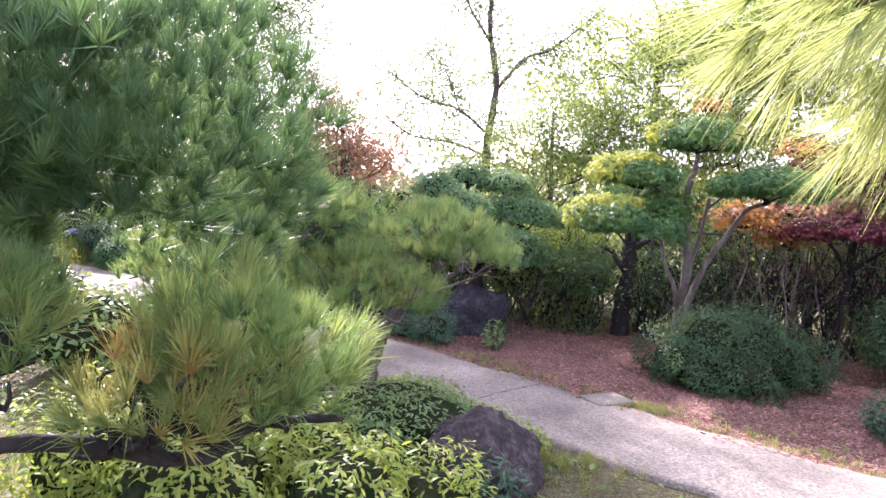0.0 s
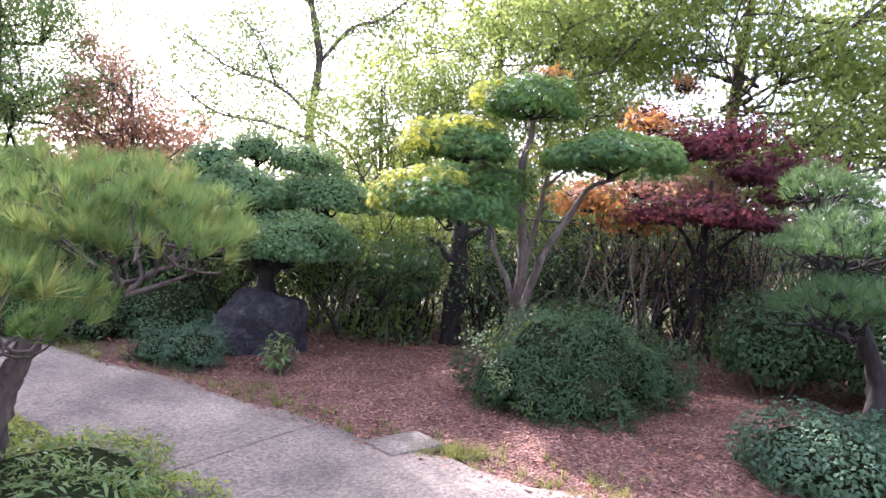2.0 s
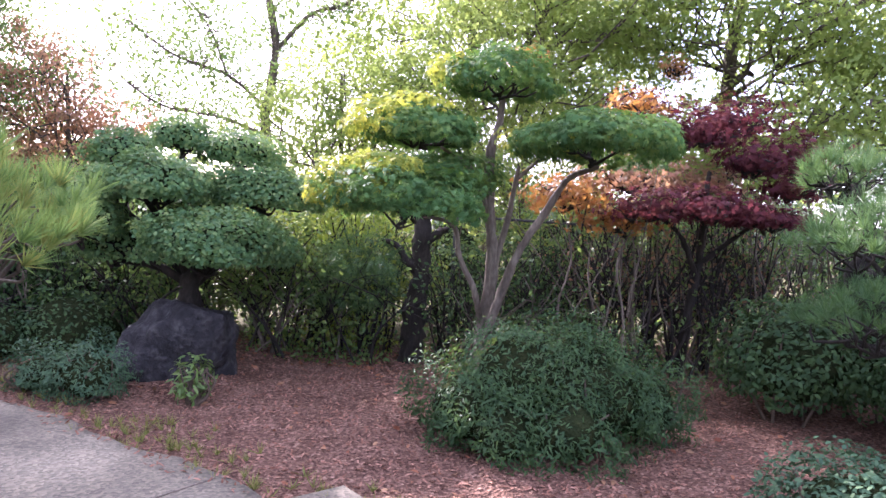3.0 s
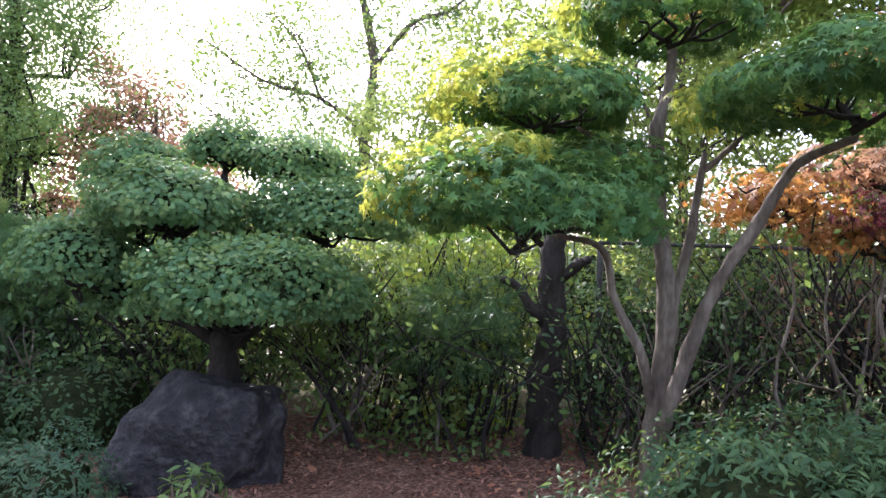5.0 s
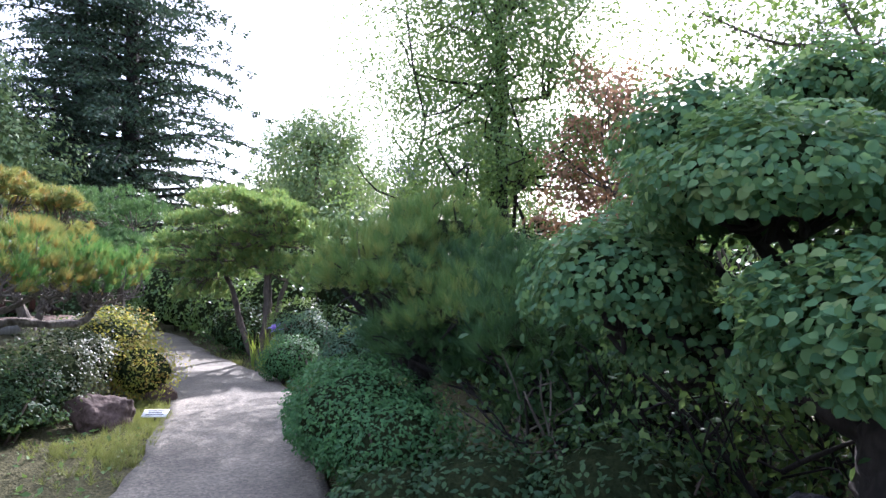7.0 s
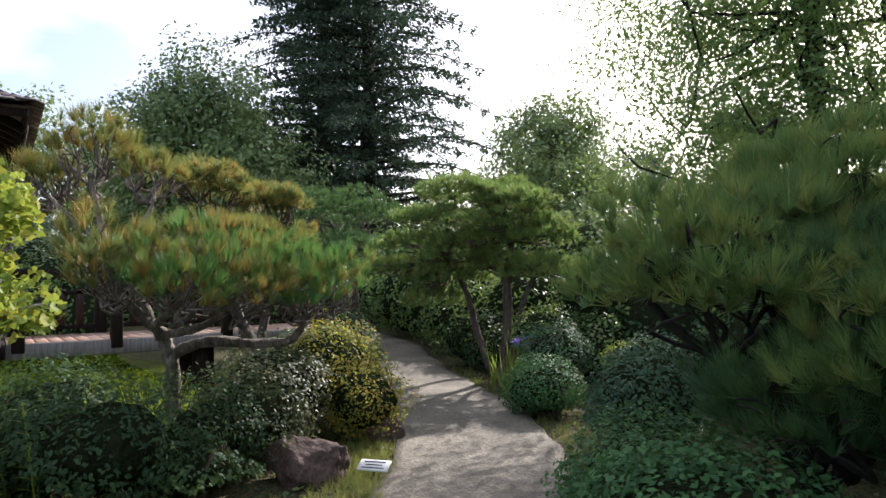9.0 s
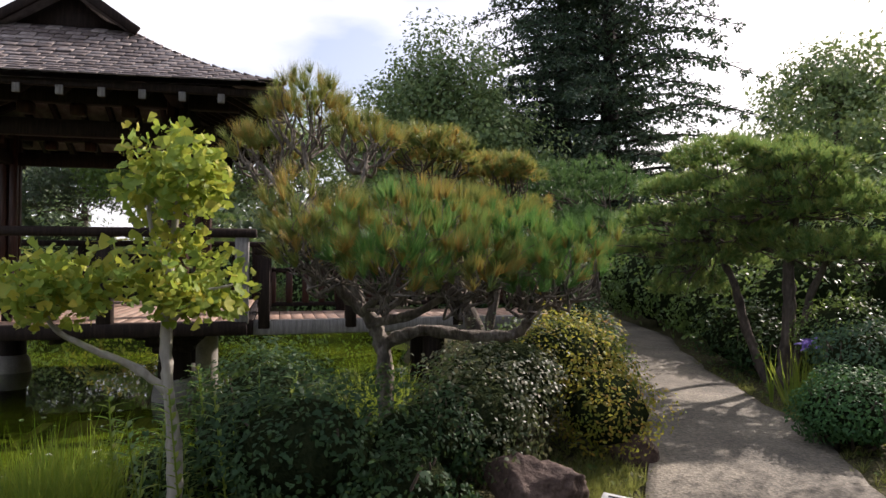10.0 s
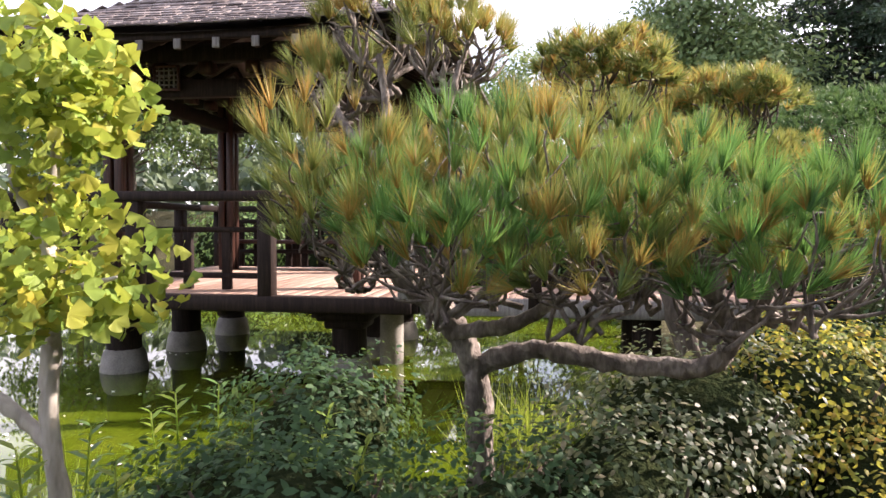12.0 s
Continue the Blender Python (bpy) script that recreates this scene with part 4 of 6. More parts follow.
def red_maple():
    e = thing("red_maple", "crimson and orange Japanese maple with a slender dark trunk", "tree", at=(5.3, 8.7, float(land(5.3, 8.7))))
    o = A(e.location)
    limbs(e, [([A(q) - o for q in L], a, b) for L, a, b in [
        ([(5.3, 8.7, 0.0), (5.28, 8.6, 0.6), (5.3, 8.5, 1.2), (5.25, 8.4, 1.7), (5.2, 8.3, 2.1)], 0.05, 0.02),
        ([(5.28, 8.5, 1.1), (5.0, 8.4, 1.5), (4.6, 8.3, 1.7)], 0.03, 0.01), ([(5.28, 8.5, 1.2), (5.6, 8.3, 1.55), (5.8, 8.2, 1.75)], 0.03, 0.01)]], BARK_DARK)
    for c, rx, rz, n, m in [((5.1, 8.3, 2.45), 0.36, 0.2, 520, RED), ((5.5, 8.1, 2.2), 0.36, 0.22, 520, RED), ((5.85, 8.0, 1.98), 0.32, 0.2, 420, RED), ((5.05, 8.05, 1.74), 0.6, 0.2, 1000, RED), ((5.6, 8.0, 1.68), 0.6, 0.16, 900, RED), ((4.55, 8.2, 1.7), 0.45, 0.2, 500, RED),
                            ((4.95, 8.75, 2.5), 0.5, 0.3, 620, RED), ((5.6, 8.6, 2.65), 0.5, 0.3, 600, RED), ((6.2, 8.3, 2.3), 0.5, 0.3, 600, RED), ((4.6, 8.6, 2.0), 0.5, 0.24, 520, AUTUMN), ((5.5, 8.9, 2.05), 0.6, 0.3, 620, AUTUMN), ((4.1, 9.0, 1.82), 0.5, 0.28, 750, ORANGE), ((4.5, 8.7, 1.6), 0.45, 0.22, 450, ORANGE), ((4.7, 8.8, 2.75), 0.3, 0.16, 240, ORANGE), ((5.1, 9.6, 2.95), 0.36, 0.18, 300, RED), ((4.0, 10.3, 3.5), 0.25, 0.18, 160, ORANGE), ((6.0, 10.3, 3.6), 0.25, 0.18, 160, ORANGE)]:
        pad_leaves(A(c) - o, rx, rz, int(n * 1.3), STAR, 0.055, m, e, hub=A(c) - o - A([0, 0, rz * 0.5]), branch=BARK_DARK, core=0, lumpy=0.5, shell=0.85, low=-0.8)


def right_pine():
    e = thing("pine_tree", "small garden pine with a dark twisted trunk", "tree", at=(5.1, 5.9, float(land(5.1, 5.9))))
    o = A(e.location)
    limbs(e, [([A(q) - o for q in L], a, b) for L, a, b in [
        ([(5.1, 5.9, 0.0), (5.2, 5.95, 0.5), (4.95, 6.0, 1.0), (4.7, 6.05, 1.25), (4.85, 6.1, 1.5), (4.8, 6.2, 1.85)], 0.075, 0.025),
        ([(4.95, 6.0, 1.0), (4.7, 5.8, 1.05), (4.5, 5.7, 1.0)], 0.03, 0.012)]], BARK_DARK)
    for c, rx, rz, t in [((4.75, 5.9, 1.5), 0.4, 0.2, 230), ((4.9, 6.35, 1.92), 0.3, 0.15, 140), ((4.65, 5.7, 1.05), 0.4, 0.2, 230), ((5.5, 6.0, 1.8), 0.5, 0.2, 240)]:
        pine_pad(A(c) - o, rx, rz, t, 26, 0.11, 0.0045, PINE_DARK, e, hub=A(c) - o - A([0, 0, rz]), bark=BARK_DARK, low=-0.6)


def dark_trunk_pine():
    e = thing("pine_tree", "dark old pine trunk with sparse drooping brown needles", "tree", at=(2.66, 9.4, float(land(2.66, 9.4))))
    o = A(e.location)
    limbs(e, [([A(q) - o for q in L], a, b) for L, a, b in [
        ([(2.66, 9.4, 0.0), (2.66, 9.4, 0.5), (2.7, 9.39, 0.9), (2.7, 9.42, 1.4), (2.8, 9.6, 1.9)], 0.13, 0.06),
        ([(2.68, 9.38, 0.95), (2.55, 9.38, 1.05), (2.45, 9.42, 1.2), (2.3, 9.45, 1.25)], 0.05, 0.02),
        ([(2.7, 9.4, 1.2), (2.85, 9.35, 1.35), (2.95, 9.35, 1.4)], 0.05, 0.03)]], BARK_DARK)
    pine_pad(A([2.15, 9.45, 1.05]) - o, 0.45, 0.2, 160, 20, 0.14, 0.005, PINE_DARK, e, up=-0.5, core=0, bark=BARK_DARK, low=-0.9)
    pine_pad(A([2.0, 9.7, 0.75]) - o, 0.5, 0.3, 200, 20, 0.14, 0.005, PINE_DARK, e, up=-0.3, core=0, bark=BARK_DARK, low=-0.9)
    pine_pad(A([2.9, 9.8, 2.0]) - o, 0.5, 0.22, 200, 20, 0.12, 0.005, PINE_DARK, e, core=0, bark=BARK_DARK)


cloud_tree()
maple_cloud()
red_maple()
right_pine()
dark_trunk_pine()
rock("large dark slate-grey boulder under the clipped tree", (0.53, 8.58), (0.57, 0.38, 0.48), sit=0.4, turn=4, rough=2.0, cut=[(-0.7, -0.25, 0.7), (0.1, -1, 0.05), (1, -0.1, 0.1), (0.2, 0.1, 1)])
shrub("mounded_shrub", "dense dark green clipped shrub in two mounds on mulch", [(2.6, 6.95, 0.22, 0.38, 0.36), (2.98, 7.05, 0.42, 0.44, 0.42), (3.45, 6.8, 0.32, 0.44, 0.42), (3.88, 6.95, 0.24, 0.4, 0.38), (3.15, 6.6, 0.18, 0.4, 0.32), (2.75, 6.65, 0.15, 0.3, 0.28), (3.5, 7.2, 0.5, 0.35, 0.3)], 27000, LANCE, 0.043, DARKLEAF, lumpy=0.5, core=0.62)
shrub("low_shrub", "low blue-green shrub at the edge of mulch", [(4.1, 5.2, 0.18, 0.5, 0.32), (4.6, 5.0, 0.2, 0.5, 0.34)], 11000, OVAL, 0.034, TEAL, core=0.66)
shrub("broadleaf_shrub", "dark glossy broad-leaved shrub before the fence", [(5.4, 7.3, 0.5, 0.6, 0.55), (6.1, 7.0, 0.6, 0.7, 0.7), (6.0, 6.2, 0.5, 0.6, 0.6)], 14000, OVAL, 0.052, DARKLEAF, core=0.6)
shrub("low_shrub", "small green shrub beside the large boulder", [(0.0, 8.0, 0.16, 0.32, 0.28), (-0.35, 8.15, 0.12, 0.28, 0.2)], 5200, LANCE, 0.036, TEAL, core=0.6, lumpy=0.4)
shrub("low_shrub", "leafy young shrub growing against the boulder", [(0.75, 7.85, 0.16, 0.14, 0.2)], 200, LANCE, 0.07, MIDLEAF, core=0)
# the BACKLEAF and YGREEN shrubs colour in backlight showing through the hedge
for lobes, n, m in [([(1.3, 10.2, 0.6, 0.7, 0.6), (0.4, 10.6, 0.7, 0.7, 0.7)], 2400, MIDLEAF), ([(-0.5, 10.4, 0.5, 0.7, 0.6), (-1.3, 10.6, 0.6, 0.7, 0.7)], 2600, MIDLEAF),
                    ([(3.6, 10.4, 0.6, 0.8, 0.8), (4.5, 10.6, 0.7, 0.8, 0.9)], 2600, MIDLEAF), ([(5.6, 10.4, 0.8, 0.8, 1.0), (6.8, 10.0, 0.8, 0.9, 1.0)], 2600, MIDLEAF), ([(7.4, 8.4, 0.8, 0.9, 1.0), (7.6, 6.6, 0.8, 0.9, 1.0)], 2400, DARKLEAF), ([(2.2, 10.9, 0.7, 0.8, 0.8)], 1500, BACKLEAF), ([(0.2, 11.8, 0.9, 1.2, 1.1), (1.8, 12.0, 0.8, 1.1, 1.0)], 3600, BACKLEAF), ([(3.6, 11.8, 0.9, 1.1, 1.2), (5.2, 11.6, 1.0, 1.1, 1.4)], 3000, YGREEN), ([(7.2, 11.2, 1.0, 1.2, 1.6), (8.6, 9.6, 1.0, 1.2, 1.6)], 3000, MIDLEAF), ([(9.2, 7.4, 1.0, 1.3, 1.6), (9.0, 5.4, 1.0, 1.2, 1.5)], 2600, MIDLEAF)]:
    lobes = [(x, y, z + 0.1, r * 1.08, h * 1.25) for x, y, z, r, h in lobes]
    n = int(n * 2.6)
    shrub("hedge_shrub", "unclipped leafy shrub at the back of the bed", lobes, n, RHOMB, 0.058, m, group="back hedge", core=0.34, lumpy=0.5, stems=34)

# ---- the trees behind ----
def grow(name, label, x, y, h, r, crown, n, size, mat, tmpl=RHOMB, bark=BARK, lean=(0, 0), shell=0.6):
    z = float(land(x, y))
    top = (x + lean[0], y + lean[1], z + h)
    n, size = int(n * 1.2), size * (1.1 if size < 0.12 else 0.85)
    return tree(name, label, (x, y, z), [([(x, y, z - 0.1), (x + lean[0] * 0.3 + 0.1, y, z + h * 0.4), top], r, r * 0.3)], crown, n, tmpl, size, mat, bark, shell=shell)


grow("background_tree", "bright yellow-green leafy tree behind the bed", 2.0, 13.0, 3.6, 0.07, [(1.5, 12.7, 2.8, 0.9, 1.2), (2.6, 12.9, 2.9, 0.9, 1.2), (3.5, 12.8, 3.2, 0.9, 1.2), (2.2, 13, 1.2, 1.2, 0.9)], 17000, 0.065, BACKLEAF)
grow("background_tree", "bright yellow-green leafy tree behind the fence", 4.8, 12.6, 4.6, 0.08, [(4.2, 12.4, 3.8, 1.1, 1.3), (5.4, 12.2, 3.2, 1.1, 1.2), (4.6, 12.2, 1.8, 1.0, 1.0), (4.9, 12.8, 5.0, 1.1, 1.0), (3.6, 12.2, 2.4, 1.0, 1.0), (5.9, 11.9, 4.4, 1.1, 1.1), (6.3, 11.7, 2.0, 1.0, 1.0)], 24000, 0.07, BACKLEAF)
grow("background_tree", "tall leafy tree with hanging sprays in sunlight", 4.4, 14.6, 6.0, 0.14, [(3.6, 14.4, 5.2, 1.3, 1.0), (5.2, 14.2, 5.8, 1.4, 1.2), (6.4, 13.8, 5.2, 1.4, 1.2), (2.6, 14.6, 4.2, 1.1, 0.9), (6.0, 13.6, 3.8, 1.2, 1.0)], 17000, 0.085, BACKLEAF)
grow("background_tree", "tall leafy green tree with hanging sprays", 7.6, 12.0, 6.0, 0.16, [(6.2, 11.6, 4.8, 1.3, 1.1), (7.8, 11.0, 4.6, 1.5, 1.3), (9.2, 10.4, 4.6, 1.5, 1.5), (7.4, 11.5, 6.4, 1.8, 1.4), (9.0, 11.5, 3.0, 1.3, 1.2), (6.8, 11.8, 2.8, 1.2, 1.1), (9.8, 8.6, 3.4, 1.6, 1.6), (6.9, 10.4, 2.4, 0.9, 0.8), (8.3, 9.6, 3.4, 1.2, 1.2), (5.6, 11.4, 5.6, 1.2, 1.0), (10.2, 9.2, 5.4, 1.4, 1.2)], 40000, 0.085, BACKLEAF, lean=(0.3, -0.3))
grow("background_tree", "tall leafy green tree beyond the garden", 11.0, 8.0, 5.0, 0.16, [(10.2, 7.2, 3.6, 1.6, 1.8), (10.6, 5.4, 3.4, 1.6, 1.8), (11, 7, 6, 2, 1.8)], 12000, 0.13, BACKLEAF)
grow("autumn_tree", "thin reddish autumn tree against the sky", -2.4, 15.0, 3.6, 0.06, [(-2.4, 14.8, 2.9, 1.0, 1.1), (-1.5, 15, 2.4, 0.9, 0.8), (-3.2, 15.2, 2.2, 0.9, 0.9), (-2.9, 15.2, 3.6, 0.8, 0.7)], 9000, 0.07, AUTUMN)
grow("large_tree", "large leafy evergreen tree with dark trunk", -4.9, 15.4, 6.6, 0.15, [(-5.3, 15.4, 6.2, 2.1, 1.7), (-4.2, 15.3, 5.0, 2.0, 1.6), (-6.1, 15.5, 4.6, 1.8, 1.6), (-4.9, 15.4, 7.9, 2.0, 1.6), (-5.3, 15.3, 3.0, 2.1, 1.3), (-3.8, 15.2, 3.3, 1.6, 1.2), (-3.7, 15.3, 6.8, 1.6, 1.4)], 92000, 0.056, MIDLEAF, bark=BARK_DARK, shell=0.8)
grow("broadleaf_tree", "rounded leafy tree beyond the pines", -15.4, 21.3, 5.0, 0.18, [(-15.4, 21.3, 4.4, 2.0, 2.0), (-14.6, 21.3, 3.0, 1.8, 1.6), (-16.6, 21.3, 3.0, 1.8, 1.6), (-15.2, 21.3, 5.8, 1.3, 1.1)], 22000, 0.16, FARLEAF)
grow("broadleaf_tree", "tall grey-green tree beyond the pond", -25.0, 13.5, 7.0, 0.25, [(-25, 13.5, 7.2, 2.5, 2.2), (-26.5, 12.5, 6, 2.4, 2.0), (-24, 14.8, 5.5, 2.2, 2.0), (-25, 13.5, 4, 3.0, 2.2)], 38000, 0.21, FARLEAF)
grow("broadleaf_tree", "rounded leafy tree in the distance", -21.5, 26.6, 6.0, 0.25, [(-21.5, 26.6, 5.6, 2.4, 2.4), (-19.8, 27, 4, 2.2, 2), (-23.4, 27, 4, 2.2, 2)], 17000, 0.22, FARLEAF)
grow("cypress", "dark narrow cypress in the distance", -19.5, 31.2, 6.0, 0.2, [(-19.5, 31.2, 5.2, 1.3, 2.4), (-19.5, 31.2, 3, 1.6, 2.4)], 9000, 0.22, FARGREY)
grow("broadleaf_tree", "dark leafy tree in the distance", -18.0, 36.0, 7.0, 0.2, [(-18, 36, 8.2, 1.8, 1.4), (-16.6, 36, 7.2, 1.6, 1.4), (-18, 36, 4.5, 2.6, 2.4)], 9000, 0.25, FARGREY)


def crooked_tree():
    x, y = 0.9, 14.5
    e = thing("bare_tree", "crooked sparse-leaved tree against bright sky", "tree", at=(x, y, float(land(x, y))))
    o = A(e.location)
    L = [([(0.9, 14.5, 0), (1.0, 14.5, 1.5), (0.85, 14.5, 3.0), (0.95, 14.5, 4.3), (0.7, 14.5, 5.6), (0.75, 14.4, 7.0)], 0.1, 0.03),
         ([(0.9, 14.5, 3.2), (0.2, 14.4, 3.7), (-0.6, 14.3, 3.9), (-1.4, 14.2, 4.4)], 0.032, 0.01), ([(0.95, 14.5, 4.2), (1.5, 14.5, 4.9), (2.1, 14.6, 5.2), (3.0, 14.5, 6.0)], 0.04, 0.014),
         ([(0.2, 14.4, 3.7), (-0.1, 14.4, 4.4), (-0.5, 14.4, 4.9)], 0.022, 0.008), ([(0.8, 14.5, 2.8), (0.1, 14.4, 3.0), (-0.8, 14.4, 3.1), (-1.6, 14.4, 3.6)], 0.028, 0.01), ([(0.75, 14.5, 5.2), (0.2, 14.5, 6.0), (0, 14.5, 6.8)], 0.028, 0.01)]
    limbs(e, [([A(q) - o for q in P], a, b) for P, a, b in L], BARK)
    ch, tw = [], []
    for P, a, b in L:
        for q in smooth_line(A(P), 4)[9 if a > 0.09 else 3:]:
            tg, out = dome(q, 0.6, 0.5, 10, None, -0.9, 0.5, 0.1, seed())
            tw.append(twigs_to(q - o, tg - o, 0.01))
            pos = np.repeat(tg, 18, 0) + rng.normal(size=(len(tg) * 18, 3)) * 0.16
            ch.append(leaves_on(pos - o, unit(rng.normal(size=pos.shape)), RHOMB, 0.08, 1.0))
    part("foliage", *joined(ch), MIDLEAF, e)
    part("twig_growth", *joined(tw), BARK, e, smooth=True, kind="stuff")


def redwood(x, y, h, r, n, name="redwood_tree", label="very tall dark conifer with drooping tiered branches"):
    z = float(land(x, y))
    e = thing(name, label, "tree", at=(x, y, z))
    limbs(e, [([(0, 0, -0.2), (0.1, 0, h * 0.5), (0, 0, h)], 0.38, 0.05)], BARK_DARK)
    ch, br = [], []
    for i in range(n):
        t = (i + 0.5) / n
        hz = h * (0.1 + 0.9 * t)
        L = r * (1 - t) ** 0.75 * rng.uniform(0.6, 1.12) + 0.3
        a = i * 2.4 + rng.normal() * 0.3
        d = A([math.cos(a), math.sin(a), 0])
        line = smooth_line(A([A([0, 0, hz]), A([0, 0, hz + 0.05 * L]) + d * L * 0.5, A([0, 0, hz - 0.12 * L]) + d * L]), 5)
        br.append(tube(line[::3], 0.07 * (1 - t) + 0.02, 0.01, 4, 2))
        # side twigs along the bough, each hung with small flat sprays
        k = int(18 * L / r) + 5
        side = A([-d[1], d[0], 0])
        for j in range(k):
            u = 0.12 + 0.88 * (j + rng.random()) / k
            q = line[int(u * (len(line) - 1))]
            w = (0.35 + 0.75 * (1 - u)) * min(1.0, L / 3) * rng.uniform(0.6, 1.2)
            m = int(34 * w) + 10
            v = rng.uniform(-1, 1, m)
            p = q + side * (v * w)[:, None] + d * (np.abs(v) * w * 0.5)[:, None] + rng.normal(size=(m, 3)) * A([0.09, 0.09, 0.05])
            p[:, 2] -= 0.12 * np.abs(v) * w + 0.14 * rng.random(m)
            al = unit(d * 0.5 + side * np.sign(v)[:, None] * 0.6 + rng.normal(size=(m, 3)) * 0.4 - A([0, 0, 0.55]))
            ch.append(stamp(*RHOMB, p, frames_for(rng.normal(size=(m, 3)) * 0.7 + A([0, 0, 0.7]), al), 0.2 * (0.5 + 0.7 * rng.random(m))))
    part("foliage", *joined(ch), CONIFER, e)
    part("branch_growth", *joined(br), BARK_DARK, e, smooth=True, kind="stuff")


crooked_tree()
redwood(-26.5, 21.0, 25.0, 7.8, 190)
redwood(-29.0, 20.0, 22.0, 6.6, 140)


def far_woods():
    ch = []
    for i in range(120):
        a = rng.uniform(-0.9, 3.6)
        d = rng.uniform(40, 65)
        x, y = -d * math.sin(a) - 5, d * math.cos(a) + 8
        hh = rng.uniform(3.0, 6.0)
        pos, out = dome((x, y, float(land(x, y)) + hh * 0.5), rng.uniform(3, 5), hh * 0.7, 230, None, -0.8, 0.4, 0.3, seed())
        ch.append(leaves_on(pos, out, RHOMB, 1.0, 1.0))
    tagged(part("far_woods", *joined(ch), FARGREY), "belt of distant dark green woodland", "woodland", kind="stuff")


far_woods()

# ---- the bend: dark pine, clipped shrubs by the path ----
def bend_pine():
    e = thing("pine_tree", "broad low dark pine crowding the path", "tree", at=(-2.4, 10.1, float(land(-2.4, 10.1))))
    o = A(e.location)
    limbs(e, [([A(q) - o for q in L], a, b) for L, a, b in [
        ([(-2.3, 10.2, 0.0), (-2.35, 10.2, 0.5), (-2.45, 10.15, 1.0), (-2.4, 10.4, 1.5)], 0.07, 0.03),
        ([(-2.35, 10.2, 0.5), (-2.1, 9.9, 0.8), (-1.7, 9.7, 0.95)], 0.03, 0.014), ([(-2.4, 10.2, 0.8), (-2.7, 9.9, 1.1), (-2.8, 9.8, 1.25)], 0.028, 0.013)]], BARK_DARK)
    # mostly brighter needles above, darker below: light and shade put into the colour
    for c, rx, rz, t, m in [((-2.52, 9.98, 1.36), 0.56, 0.32, 520, PINE), ((-2.4, 10.5, 1.65), 0.5, 0.28, 400, PINE), ((-1.25, 9.85, 0.98), 0.48, 0.34, 420, PINE_DARK), ((-1.8, 10.3, 1.3), 0.6, 0.3, 320, PINE_DARK), ((-1.6, 10.05, 0.75), 0.46, 0.28, 300, PINE_DARK), ((-1.1, 10.0, 0.55), 0.42, 0.28, 220, PINE_DARK), ((-2.1, 9.95, 0.9), 0.44, 0.26, 280, PINE_DARK), ((-1.7, 9.85, 1.08), 0.42, 0.26, 260, PINE)]:
        pine_pad(A(c) - o, rx, rz, int(t * 1.1), 36, 0.11, 0.0045, m, e, hub=A(c) - o - A([0, 0, rz]), bark=BARK_DARK, core=0.6, low=-0.6, spread=0.32)


bend_pine()
for label, lobes, n, m, s in [
        ("dense rounded dark green shrub clipped into a ball", [(-5.85, 12.0, 0.26, 0.4, 0.32)], 2600, MOUND, 0.042),
        ("rounded blue-green mounded shrub beside the path", [(-3.95, 11.2, 0.5, 0.42, 0.36)], 1900, TEAL, 0.05),
        ("soft dense dark green dwarf conifer mound", [(-2.25, 9.45, 0.42, 0.5, 0.42), (-2.72, 9.72, 0.36, 0.4, 0.36), (-1.85, 9.3, 0.3, 0.4, 0.36)], 9000, MOUND, 0.04),
        ("low dense green shrub overhanging the path edge", [(-3.2, 10.3, 0.3, 0.5, 0.36), (-2.75, 9.8, 0.25, 0.4, 0.3)], 4500, MOUND, 0.04),
        ("clipped green shrub mound beyond the path", [(-6.6, 12.9, 0.5, 0.45, 0.36)], 1400, TEAL, 0.05),
        ("clipped green shrub mound beyond the path", [(-7.4, 13.5, 0.6, 0.5, 0.4)], 1400, MIDLEAF, 0.05),
        ("small yellow-green shrub between clipped mounds", [(-5.6, 12.9, 0.5, 0.22, 0.2)], 500, LIME, 0.04),
        ("clipped green shrub mound beyond the path", [(-5.0, 12.6, 0.45, 0.45, 0.38)], 1400, TEAL, 0.05),
        ("dark low shrubs under the bend in the path", [(-1.2, 9.2, 0.2, 0.5, 0.3), (-0.5, 9.3, 0.25, 0.5, 0.4), (-1.6, 9.0, 0.15, 0.4, 0.25)], 2400, DARKLEAF, 0.055),
        ("dark leafy shrub under tall trees", [(-4.2, 13.5, 0.7, 0.9, 0.9), (-3.0, 12.6, 0.7, 0.9, 0.9), (-1.8, 12.0, 0.7, 0.8, 0.9)], 4000, DARKLEAF, 0.07)]:
    shrub("clipped_shrub", label, lobes, int(n * 1.8), OVAL, s * 0.75, m, group="shrubs by the bend")

